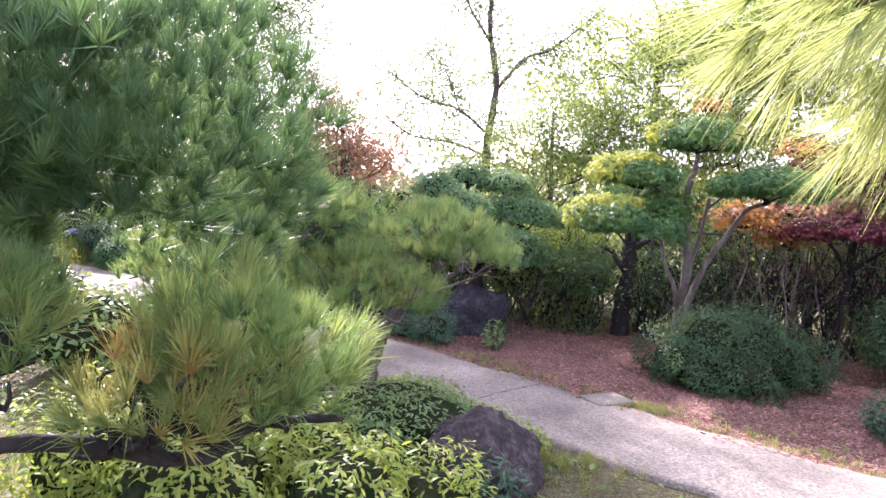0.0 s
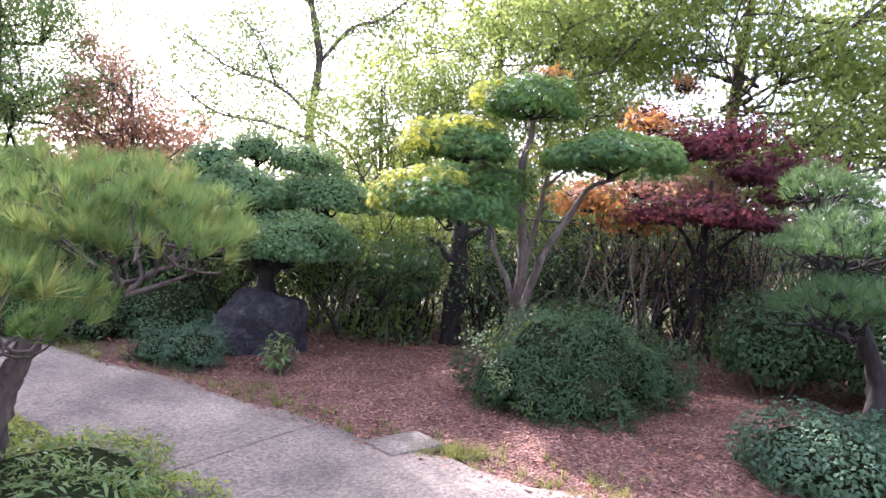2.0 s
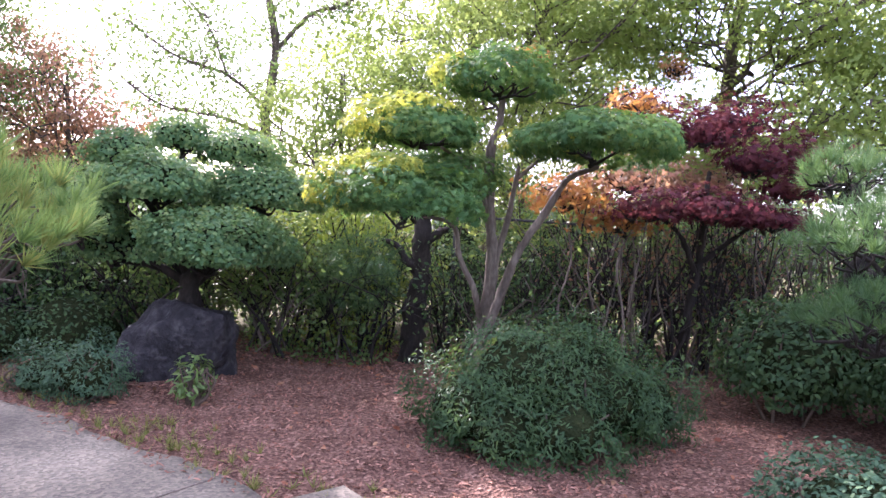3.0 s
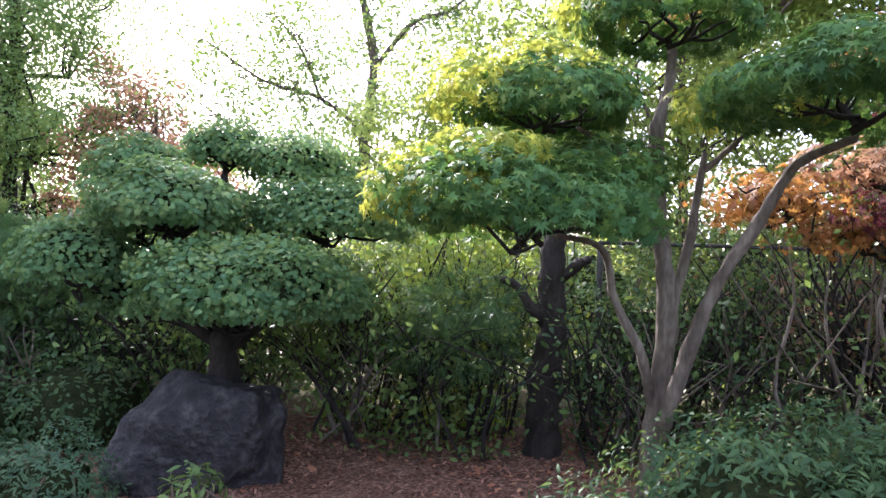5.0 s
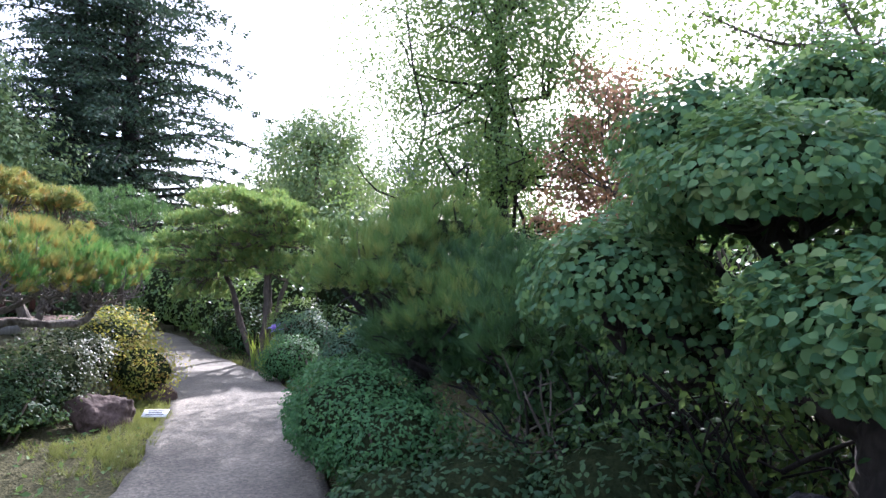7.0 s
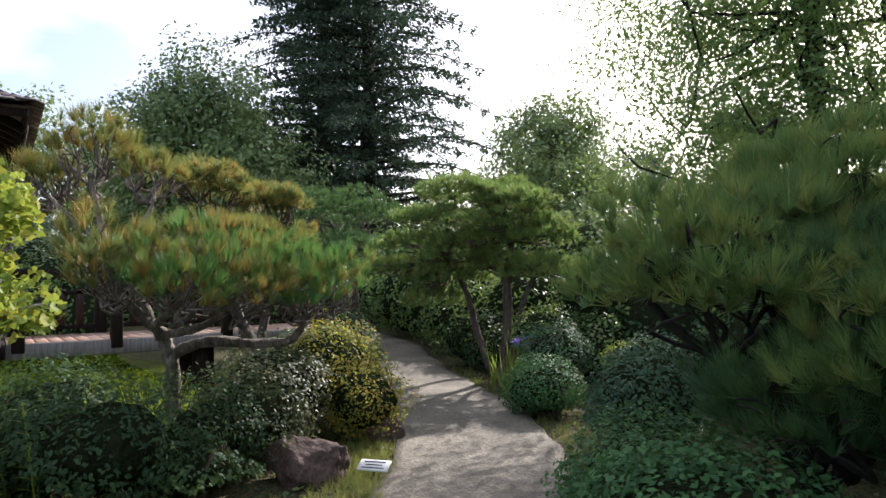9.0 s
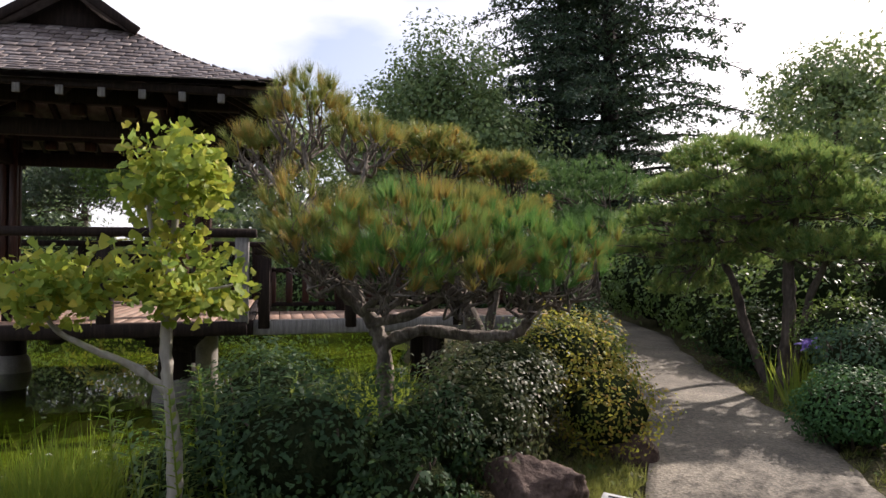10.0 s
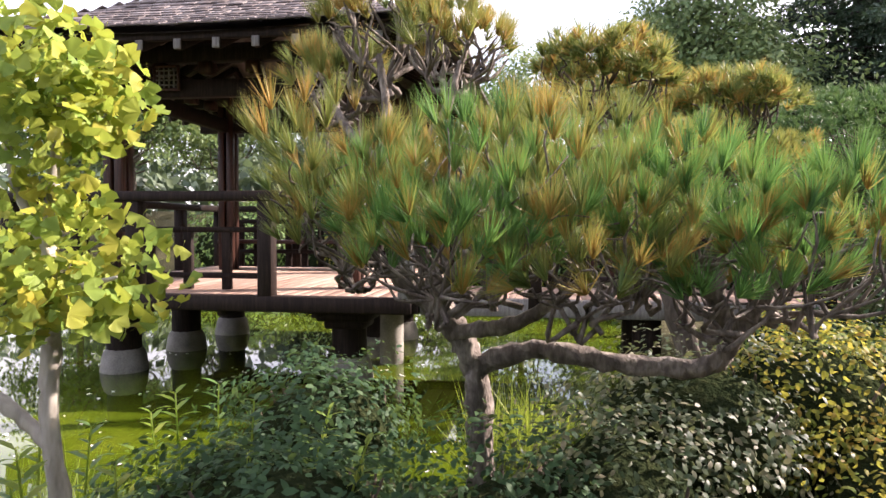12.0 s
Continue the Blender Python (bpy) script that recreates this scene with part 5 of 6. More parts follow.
for lobes, n, m, s in [
        ([(-9.3, 13.9, 0.4, 0.7, 0.5), (-8.6, 13.7, 0.3, 0.6, 0.4)], 1800, DARKLEAF, 0.06), ([(-10.8, 14.8, 0.6, 1.0, 0.8), (-9.6, 15.2, 0.8, 1.1, 1.0)], 2400, MIDLEAF, 0.08),
        ([(-7.6, 15.0, 0.8, 1.1, 1.1), (-6.2, 14.8, 0.7, 1.1, 1.0)], 2800, DARKLEAF, 0.08), ([(-4.8, 15.2, 0.9, 1.2, 1.2), (-3.4, 14.4, 0.8, 1.0, 1.1)], 2800, MIDLEAF, 0.08),
        ([(-12.5, 15.6, 0.8, 1.2, 1.2), (-14.5, 16.2, 1.0, 1.5, 1.4)], 2600, MIDLEAF, 0.1), ([(-9.2, 11.3, 0.3, 0.6, 0.45), (-10.2, 11.8, 0.35, 0.7, 0.5)], 2000, DARKLEAF, 0.06),
        ([(-7.9, 10.9, 0.3, 0.5, 0.4), (-8.6, 10.6, 0.35, 0.5, 0.45)], 1700, MIDLEAF, 0.055), ([(-11.6, 12.2, 0.5, 0.8, 0.7), (-13.0, 12.8, 0.6, 1.0, 0.9)], 2200, DARKLEAF, 0.08),
        ([(-16.5, 17.5, 1.2, 1.8, 1.8), (-19.0, 18.0, 1.2, 2.0, 2.0)], 2600, MIDLEAF, 0.14), ([(-6.9, 13.9, 0.4, 0.6, 0.5)], 1200, MIDLEAF, 0.06), ([(-2.0, 13.6, 0.9, 1.1, 1.2), (-0.8, 12.8, 0.9, 1.0, 1.2)], 2600, MIDLEAF, 0.08),
        ([(-15.5, 13.4, 0.7, 1.2, 1.1), (-17.5, 13.0, 0.8, 1.5, 1.3)], 2400, DARKLEAF, 0.12), ([(-10.5, 18.0, 1.2, 1.8, 1.8), (-13.0, 19.0, 1.2, 1.8, 2.0)], 2600, FARLEAF, 0.14), ([(-3.0, 17.5, 1.4, 1.8, 1.8), (-5.0, 17.0, 1.2, 1.6, 1.6)], 2600, MIDLEAF, 0.13)]:
    shrub("garden_shrub", "leafy green shrub filling the planting behind the path", lobes, int(n * 1.5), RHOMB, s, m, group="shrubs behind the path")


def gnarled_pine(label, base, pads, mat, trunks, size=0.13, tuft=1.0):
    e = thing("pine_tree", label, "tree", at=(base[0], base[1], float(land(*base))), group="pines round the pond")
    o = A(e.location)
    b = A([base[0], base[1], o[2]])
    lines = []
    for i, (dx, dy, h) in enumerate(trunks):
        tip = b + A([dx, dy, h])
        lines.append(([b - A([0, 0, 0.1]) + A([dx * 0.1, dy * 0.1, 0]), b + A([dx * 0.55, dy * 0.3, h * 0.35]), b + A([dx * 0.6, dy * 0.8, h * 0.7]), tip], 0.09 if i == 0 else 0.06, 0.025))
    limbs(e, [([A(q) - o for q in L], r0, r1) for L, r0, r1 in lines], BARK)
    for x, y, z, rx, rz, t in pads:
        c = A([x, y, z])
        tips = [A(l[0][-1]) for l in lines]
        hub = min(tips, key=lambda q: np.linalg.norm(q - c))
        pine_pad(c - o, rx, rz, int(t * tuft * 1.8), 22, size * 0.75, 0.011, mat, e, hub=hub - o if np.linalg.norm(hub - c) < 1.6 else c - o - A([0, 0, rz]))


gnarled_pine("gnarled pine with layered bright-topped pads beyond the path", (-8.1, 13.3), [(-8.3, 13.0, 2.5, 0.7, 0.22, 300), (-7.7, 13.2, 2.35, 0.5, 0.18, 200), (-8.9, 12.8, 2.2, 0.6, 0.2, 240), (-9.3, 12.7, 1.85, 0.6, 0.18, 200), (-7.5, 13.5, 1.85, 0.5, 0.22, 200), (-8.3, 13.1, 1.85, 0.6, 0.16, 180), (-8.0, 13.4, 1.5, 0.6, 0.16, 160), (-9.6, 12.6, 1.5, 0.5, 0.18, 160), (-8.9, 13.0, 1.35, 0.6, 0.25, 200), (-7.9, 13.2, 2.05, 0.7, 0.28, 240), (-8.6, 13.1, 1.65, 0.7, 0.28, 220), (-7.3, 13.5, 1.4, 0.5, 0.25, 160), (-9.1, 12.9, 1.0, 0.5, 0.25, 140)], PINE, [(0.3, 0, 1.9), (-0.7, -0.3, 1.6), (0.5, 0.2, 1.4)])
gnarled_pine("layered dark green pine behind the pond bank", (-12.0, 13.0), [(-11.8, 12.6, 2.5, 1.1, 0.4, 320), (-13.0, 12.4, 2.2, 1.1, 0.4, 300), (-11.0, 12.6, 1.8, 0.9, 0.35, 240), (-12.4, 12.6, 1.5, 1.2, 0.35, 240)], PINE_DARK, [(0.2, 0, 1.9), (-0.8, -0.2, 1.7)], 0.16)
gnarled_pine("layered dark pine on the bank behind the bridge", (-14.6, 10.9), [(-14.2, 10.4, 2.0, 0.9, 0.25, 200), (-15.2, 10.2, 1.7, 0.9, 0.25, 200), (-14.4, 10.6, 1.4, 1.0, 0.25, 200), (-15.6, 10.8, 2.2, 0.8, 0.22, 160)], PINE_DARK, [(0.2, -0.2, 1.6), (-0.7, -0.3, 1.5)], 0.16)
gnarled_pine("layered green pine on the bank behind the pavilion", (-27.2, 5.0), [(-26.8, 4.6, 2.2, 1.6, 0.4, 220), (-27.8, 6.2, 1.9, 1.6, 0.4, 220), (-26.8, 3.2, 1.7, 1.5, 0.4, 220), (-27.2, 5.2, 2.9, 1.3, 0.35, 180)], PINE, [(0.2, -0.2, 1.9), (-0.7, 0.9, 1.7), (0.2, -1.4, 1.4)], 0.24)
gnarled_pine("pine with golden-tinged needle pads beside the bridge", (-7.9, 9.9), [(-7.4, 9.2, 2.22, 0.42, 0.22, 200), (-8.2, 10.1, 2.2, 0.42, 0.2, 200), (-8.6, 10.4, 1.85, 0.42, 0.18, 150), (-7.8, 9.6, 1.8, 0.5, 0.2, 200)], PINE_WARM, [(0.3, -0.5, 1.8), (-0.4, 0.2, 1.7)])


def bank_pine():
    e = thing("pine_tree", "wide gnarled black pine with upright needle tufts by the pond", "tree", at=(-5.95, 8.6, float(land(-5.95, 8.6))), group="pines round the pond")
    o = A(e.location)
    limbs(e, [([A(q) - o for q in L], a, b) for L, a, b in [
        ([(-5.95, 8.62, 0.0), (-5.97, 8.6, 0.5), (-5.95, 8.58, 0.82), (-5.92, 8.5, 1.0), (-5.85, 8.35, 1.15), (-5.8, 8.15, 1.35)], 0.062, 0.024),
        ([(-5.95, 8.58, 0.85), (-5.88, 8.8, 0.93), (-5.85, 9.1, 0.9), (-5.8, 9.38, 0.9), (-5.72, 9.47, 1.02), (-5.7, 9.6, 1.25)], 0.044, 0.022),
        ([(-5.92, 8.5, 0.98), (-5.75, 8.75, 1.05), (-5.6, 8.95, 1.2)], 0.034, 0.016), ([(-5.72, 9.47, 1.02), (-5.65, 9.35, 1.2), (-5.6, 9.2, 1.35)], 0.03, 0.015),
        ([(-5.9, 8.45, 1.05), (-5.65, 8.5, 1.15), (-5.5, 8.6, 1.3)], 0.03, 0.015),
        ([(-5.92, 8.5, 1.0), (-6.05, 8.35, 1.3), (-6.1, 8.2, 1.6), (-6.3, 8.15, 1.9), (-6.35, 8.1, 2.15)], 0.036, 0.014),
        ([(-6.1, 8.2, 1.6), (-6.3, 7.95, 1.85), (-6.5, 7.85, 2.0)], 0.025, 0.01), ([(-6.1, 8.25, 1.55), (-6.05, 8.45, 1.85), (-6.1, 8.5, 2.05)], 0.022, 0.009)]], BARK_GREY)
    for c, rx, rz, t in [((-6.4, 8.12, 2.3), 0.3, 0.26, 110), ((-6.6, 7.85, 2.08), 0.24, 0.16, 60), ((-6.15, 8.45, 2.12), 0.24, 0.16, 60)]:
        pine_pad(A(c) - o, rx, rz, t, 46, 0.12, 0.004, PINE_WARM, e, hub=A(c) - o - A([0, 0, rz * 1.2]), up=1.2, spread=0.3, bark=BARK_GREY)
    for c, rx, rz, t, m in [((-5.6, 8.62, 1.48), 0.44, 0.22, 140, PINE_TUFT), ((-5.68, 9.15, 1.48), 0.44, 0.22, 140, PINE_TUFT), ((-5.78, 8.15, 1.6), 0.36, 0.22, 100, PINE_WARM), ((-5.6, 9.62, 1.38), 0.32, 0.18, 90, PINE_TUFT), ((-5.9, 8.8, 1.62), 0.4, 0.2, 110, PINE_WARM), ((-5.38, 8.55, 1.36), 0.3, 0.16, 75, PINE_TUFT), ((-5.42, 8.95, 1.33), 0.32, 0.16, 80, PINE_WARM), ((-5.48, 9.4, 1.3), 0.3, 0.16, 75, PINE_TUFT), ((-5.6, 8.2, 1.42), 0.28, 0.15, 60, PINE_WARM)]:
        pine_pad(A(c) - o - A([0, 0, 0.03]), rx, rz * 1.1, int(t * 1.05), 48, 0.125, 0.0036, m, e, hub=A(c) - o - A([0.1, 0, rz * 1.7]), up=1.1, spread=0.24, low=-0.85, bark=BARK_GREY, twig=0.011)


bank_pine()

for name, label, lobes, n, t, s, m in [
        ("pond_bank_shrub", "dark leafy shrub in front of the ginkgo", [(-5.25, 8.1, 0.4, 0.45, 0.36), (-5.6, 7.8, 0.35, 0.4, 0.3)], 2400, OVAL, 0.05, DARKLEAF),
        ("pond_bank_shrub", "dark rounded shrub below the gnarled pine", [(-6.2, 7.9, 0.45, 0.42, 0.36), (-5.6, 8.75, 0.32, 0.42, 0.34), (-5.2, 8.5, 0.25, 0.35, 0.25)], 3200, OVAL, 0.05, DARKLEAF),
        ("variegated_shrub", "glossy pale-edged shrub under the gnarled pine", [(-6.2, 9.45, 0.5, 0.5, 0.42), (-5.75, 9.1, 0.4, 0.4, 0.36)], 3000, OVAL, 0.055, VARI),
        ("autumn_shrub", "yellow and orange tinged shrub beside the path", [(-6.4, 9.95, 0.55, 0.44, 0.48), (-6.1, 10.15, 0.32, 0.38, 0.34), (-6.75, 10.3, 0.5, 0.36, 0.4)], 3600, OVAL, 0.05, YORANGE),
        ("pond_bank_shrub", "feathery low shrub at the pond edge", [(-5.9, 7.35, 0.1, 0.35, 0.25), (-5.6, 7.6, 0.12, 0.3, 0.22)], 1500, OVAL, 0.05, MIDLEAF)]:
    shrub(name, label, lobes, int(n * 2.7), t, s * (0.72 if m is DARKLEAF else 0.6), m, group="pond bank shrubs", lumpy=0.45)
rock("brown weathered angular boulder at the path edge", (-5.22, 9.28), (0.31, 0.25, 0.24), ROCK_BROWN, cut=[(0.3, -0.2, 1), (1, -0.4, 0.3), (-0.3, -1, 0.2)], rough=2.4, turn=25)
rock("grey-brown rock beside the path", (-5.95, 10.3), (0.2, 0.17, 0.18), ROCK_BROWN)
rock("flat pale brown stone at the water's edge", (-6.75, 8.95), (0.34, 0.26, 0.14), ROCK_BROWN, sit=0.5)
rock("rounded brown rock on the pond shore", (-5.25, 6.2), (0.28, 0.24, 0.34), ROCK_BROWN)


def ginkgo():
    x, y = -5.1, 7.48
    e = thing("ginkgo_sapling", "young ginkgo with pale trunk and yellow-green fan leaves", "tree", at=(x, y, float(land(x, y))))
    o = A(e.location)
    limbs(e, [([A(q) - o for q in L], a, b) for L, a, b in [
        ([(-5.1, 7.48, -0.05), (-5.1, 7.5, 0.4), (-5.09, 7.47, 0.8), (-5.11, 7.45, 1.1), (-5.08, 7.48, 1.4), (-5.09, 7.52, 1.75)], 0.036, 0.012),
        ([(-5.09, 7.48, 0.75), (-5.08, 7.33, 0.88), (-5.07, 7.15, 0.97), (-5.05, 7.0, 1.08), (-5.05, 6.95, 1.25)], 0.02, 0.007),
        ([(-5.1, 7.46, 1.05), (-5.0, 7.6, 1.2), (-4.98, 7.75, 1.25)], 0.014, 0.005), ([(-5.08, 7.48, 1.3), (-5.05, 7.4, 1.5), (-5.05, 7.38, 1.7)], 0.014, 0.005)]], BARK_GINKGO)
    pos = np.concatenate([dome(c, r, h, n, None, -0.9, 0.8, 0.2, seed())[0] for c, r, h, n in [((-5.09, 7.5, 1.72), 0.25, 0.27, 620), ((-5.06, 7.0, 1.22), 0.25, 0.2, 500), ((-5.05, 7.6, 1.2), 0.28, 0.2, 430), ((-5.08, 7.28, 1.28), 0.2, 0.16, 110), ((-5.08, 7.5, 1.45), 0.16, 0.16, 90)]]) - o
    n = len(pos)
    fr = frames_for(unit(rng.normal(size=(n, 3)) * 0.7 + A([0.35, -0.2, 0.5])), unit(rng.normal(size=(n, 3)) + A([0, 0, -0.2])))
    sz = 0.041 * (0.6 + 0.8 * rng.random(n))
    order = rng.permutation(n)
    singles, rest = order[:300], order[300:]
    me = tri_mesh("leaf", FAN[0], FAN[1], GINKGO_OBJ)
    for i in singles:
        ob = new("leaf", me)
        ob.parent = e
        ob.matrix_basis = Matrix.Translation(pos[i]) @ Matrix([list(r) for r in fr[i]]).to_4x4() @ Matrix.Scale(sz[i], 4)
    part("foliage", *stamp(*FAN, pos[rest], fr[rest], sz[rest]), GINKGO, e, kind="stuff")


ginkgo()

# ---- the pavilion over the pond ----
DECK_Z = 0.69
CX, CY = -12.05, 5.3      # middle of the pavilion
COLS = [(-10.65, 3.88), (-10.65, 6.72), (-13.45, 3.88), (-13.45, 6.72)]
EDGE_X0, EDGE_X1, EDGE_Y0, EDGE_Y1 = -9.72, -14.35, 3.2, 7.6
EAVE_Z, EAVE = 3.22, 2.54


def pavilion():
    e = thing("pavilion", "dark timber garden pavilion with shingled roof standing over pond", "pavilion", at=(CX, CY, DECK_Z))
    o = A([CX, CY, DECK_Z])

    def p(name, VF, mat, parent=e, label="", smooth=False):
        return part(name, VF[0] - o, VF[1], mat, parent, label, smooth)

    for x, y in COLS:
        p("column", joined([beam((x + dx, y + dy, DECK_Z), (x + dx, y + dy, EAVE_Z + 0.25), 0.1, 0.1) for dx in (-0.07, 0.07) for dy in (-0.07, 0.07)] + [beam((x, y, DECK_Z), (x, y, EAVE_Z + 0.2), 0.1, 0.1)]), WOOD_RED)
    for (x0, y0), (x1, y1) in [(COLS[0], COLS[1]), (COLS[2], COLS[3]), (COLS[0], COLS[2]), (COLS[1], COLS[3])]:
        d = unit(A([x1 - x0, y1 - y0, 0.0])) * 0.45
        p("tie_beam", beam(A([x0, y0, EAVE_Z - 0.25]) - d, A([x1, y1, EAVE_Z - 0.25]) + d, 0.12, 0.2), WOOD)
        p("plate_beam", beam(A([x0, y0, EAVE_Z + 0.15]) - d * 1.6, A([x1, y1, EAVE_Z + 0.15]) + d * 1.6, 0.14, 0.2), WOOD)
        for s in (0.2, 0.4, 0.6, 0.8):
            q = A([x0, y0, 0]) * (1 - s) + A([x1, y1, 0]) * s
            p("bracket_block", box((q[0], q[1], EAVE_Z - 0.02), (0.16, 0.16, 0.14), 0.012), WOOD_RED)
    # small lattice panel hung below the front tie beam
    xp = COLS[0][0] + 0.12
    lp = p("lattice_panel", joined([beam((xp, 4.43, z), (xp, 4.72, z), 0.03, 0.03, 0.004) for z in (2.95, 3.21)] + [beam((xp, y, 2.935), (xp, y, 3.225), 0.03, 0.03, 0.004) for y in (4.43, 4.72)]), WOOD_RED)
    for k in range(4):
        p("lattice_slat", beam((xp, 4.485 + 0.06 * k, 2.95), (xp, 4.485 + 0.06 * k, 3.21), 0.012, 0.016, 0), WOOD_GREY, lp)
        p("lattice_slat", beam((xp, 4.44, 3.0 + 0.055 * k), (xp, 4.71, 3.0 + 0.055 * k), 0.012, 0.016, 0), WOOD_GREY, lp)
    # rafters under each eave
    for side in range(4):
        ang = side * math.pi / 2
        rot = A([[math.cos(ang), -math.sin(ang), 0], [math.sin(ang), math.cos(ang), 0], [0, 0, 1]])
        for k in range(13):
            s = (k - 6) / 6 * (EAVE - 0.12)
            inner = max(0.9, abs(s))
            a = A([EAVE - 0.02, s, EAVE_Z - 0.06])
            b = A([inner, s, EAVE_Z - 0.06 + (EAVE - inner) * 0.5])
            if np.linalg.norm(a - b) > 0.2:
                V, F = beam(a, b, 0.07, 0.11)
                p("rafter", (V @ rot.T + A([CX, CY, 0]), F), WOOD)
                V, F = box((EAVE + 0.002, s, EAVE_Z - 0.055), (0.02, 0.075, 0.1), 0.004)
                p("rafter_end", (V @ rot.T + A([CX, CY, 0]), F), WOOD_GREY, label="pale weathered rafter end")
        V, F = beam((EAVE - 0.03, -EAVE, EAVE_Z + 0.03), (EAVE - 0.03, EAVE, EAVE_Z + 0.03), 0.05, 0.09)
        p("fascia", (V @ rot.T + A([CX, CY, 0]), F), WOOD)

    # roof slopes, flaring a little at the eaves
    def prof(s):
        return EAVE_Z + 0.09 + 1.1 * (0.72 * s + 0.28 * s * s)

    roof = []
    steps = 9
    for side in range(4):
        ang = side * math.pi / 2
        rot = A([[math.cos(ang), -math.sin(ang), 0], [math.sin(ang), math.cos(ang), 0], [0, 0, 1]])
        V, F = [], []
        for i in range(steps + 1):
            s = i / steps
            half = EAVE + 0.05 - s * (EAVE - 0.62)
            up = 0.05 * (1 - s) ** 3
            V += [[half, -half, prof(s) + up], [half, 0, prof(s)], [half, half, prof(s) + up]]
        n = len(V)
        V += [[v[0], v[1], v[2] - 0.05] for v in V]
        for i in range(steps):
            for j in range(2):
                q = [3 * i + j, 3 * i + j + 1, 3 * i + j + 4, 3 * i + j + 3]
                F += [q[:3], [q[0], q[2], q[3]], [q[2] + n, q[1] + n, q[0] + n], [q[3] + n, q[2] + n, q[0] + n]]
        roof.append((A(V) @ rot.T + A([CX, CY, 0]), A(F)))
    rf = p("roof", roof[0], SHINGLE_ISL)
    for VF in roof[1:]:
        p("roof_slope", VF, SHINGLE_ISL, rf)
    # upper gable roof, its ridge towards the walk
    zt = prof(1.0)
    gab = []
    for sy in (-1, 1):
        gab.append(beam((CX - 0.95, CY + sy * 0.4, zt + 0.21), (CX + 0.95, CY + sy * 0.4, zt + 0.21), 0.98, 0.05))
        V, F = gab[-1]
        th = -sy * radians(33)
        R = A([[1, 0, 0], [0, math.cos(th), -math.sin(th)], [0, math.sin(th), math.cos(th)]])
        c = A([CX, CY + sy * 0.4, zt + 0.21])
        p("gable_slope", ((V - c) @ R.T + c, F), SHINGLE_ISL, rf)
    for sx in (-1, 1):
        x = CX + sx * 0.72
        tri = A([[x, CY - 0.7, zt - 0.02], [x, CY + 0.7, zt - 0.02], [x, CY, zt + 0.46], [x - sx * 0.06, CY - 0.7, zt - 0.02], [x - sx * 0.06, CY + 0.7, zt - 0.02], [x - sx * 0.06, CY, zt + 0.46]])
        p("gable_end", (tri, A([[0, 1, 2], [5, 4, 3], [0, 3, 4], [0, 4, 1], [1, 4, 5], [1, 5, 2], [2, 5, 3], [2, 3, 0]])), WOOD, rf)
        for sy in (-1, 1):
            p("bargeboard", beam((CX + sx * 0.97, CY + sy * 0.85, zt - 0.06), (CX + sx * 0.97, CY, zt + 0.52), 0.05, 0.12), WOOD, rf)
    p("ridge_cap", beam((CX - 1.0, CY, zt + 0.52), (CX + 1.0, CY, zt + 0.52), 0.16, 0.12, 0.03), WOOD, rf)

    # deck frame and boards
    for a, b in [((EDGE_X0, EDGE_Y0), (EDGE_X0, EDGE_Y1)), ((EDGE_X1, EDGE_Y0), (EDGE_X1, EDGE_Y1)), ((EDGE_X0, EDGE_Y0), (EDGE_X1, EDGE_Y0)), ((EDGE_X0, EDGE_Y1), (EDGE_X1, EDGE_Y1))]:
        p("edge_beam", beam((*a, DECK_Z - 0.075), (*b, DECK_Z - 0.075), 0.12, 0.16, 0.012), WOOD)
    for y in np.arange(EDGE_Y0 + 0.4, EDGE_Y1, 1.0):
        p("joist", beam((EDGE_X0 - 0.06, y, DECK_Z - 0.14), (EDGE_X1 + 0.06, y, DECK_Z - 0.14), 0.09, 0.16), WOOD)
    # railing
    for i, y in enumerate(np.linspace(EDGE_Y0 + 0.06, EDGE_Y1 - 0.06, 4)):
        p("post", beam((EDGE_X0 - 0.02, y, DECK_Z - 0.03), (EDGE_X0 - 0.02, y, DECK_Z + 0.98), 0.15, 0.15, 0.01), WOOD_GREY if i == 3 else WOOD)
        p("post", beam((EDGE_X1, y, DECK_Z - 0.03), (EDGE_X1, y, DECK_Z + 0.98), 0.15, 0.15, 0.01), WOOD)
    for x in np.linspace(EDGE_X0, EDGE_X1, 5)[1:-1]:
        p("post", beam((x, EDGE_Y0, DECK_Z - 0.03), (x, EDGE_Y0, DECK_Z + 0.98), 0.15, 0.15, 0.01), WOOD)
    for x in (EDGE_X0 - 0.02, EDGE_X1):
        p("top_rail", beam((x, EDGE_Y0 - 0.1, DECK_Z + 1.0), (x, EDGE_Y1 + 0.1, DECK_Z + 1.0), 0.2, 0.1, 0.015), WOOD)
    p("top_rail", beam((EDGE_X0, EDGE_Y0, DECK_Z + 1.0), (EDGE_X1, EDGE_Y0, DECK_Z + 1.0), 0.2, 0.1, 0.015), WOOD)
    # bench and low lattice along the far side
    for z in (0.28, 0.78):
        p("bench_rail", beam((EDGE_X1 + 0.35, EDGE_Y0 + 0.3, DECK_Z + z), (EDGE_X1 + 0.35, EDGE_Y1 - 0.5, DECK_Z + z), 0.1, 0.07), WOOD)
        p("bench_rail", beam((EDGE_X0 - 0.5, EDGE_Y0 + 0.3, DECK_Z + z - 0.12), (EDGE_X0 - 0.5, EDGE_Y1 - 1.7, DECK_Z + z - 0.12), 0.08, 0.06), WOOD)
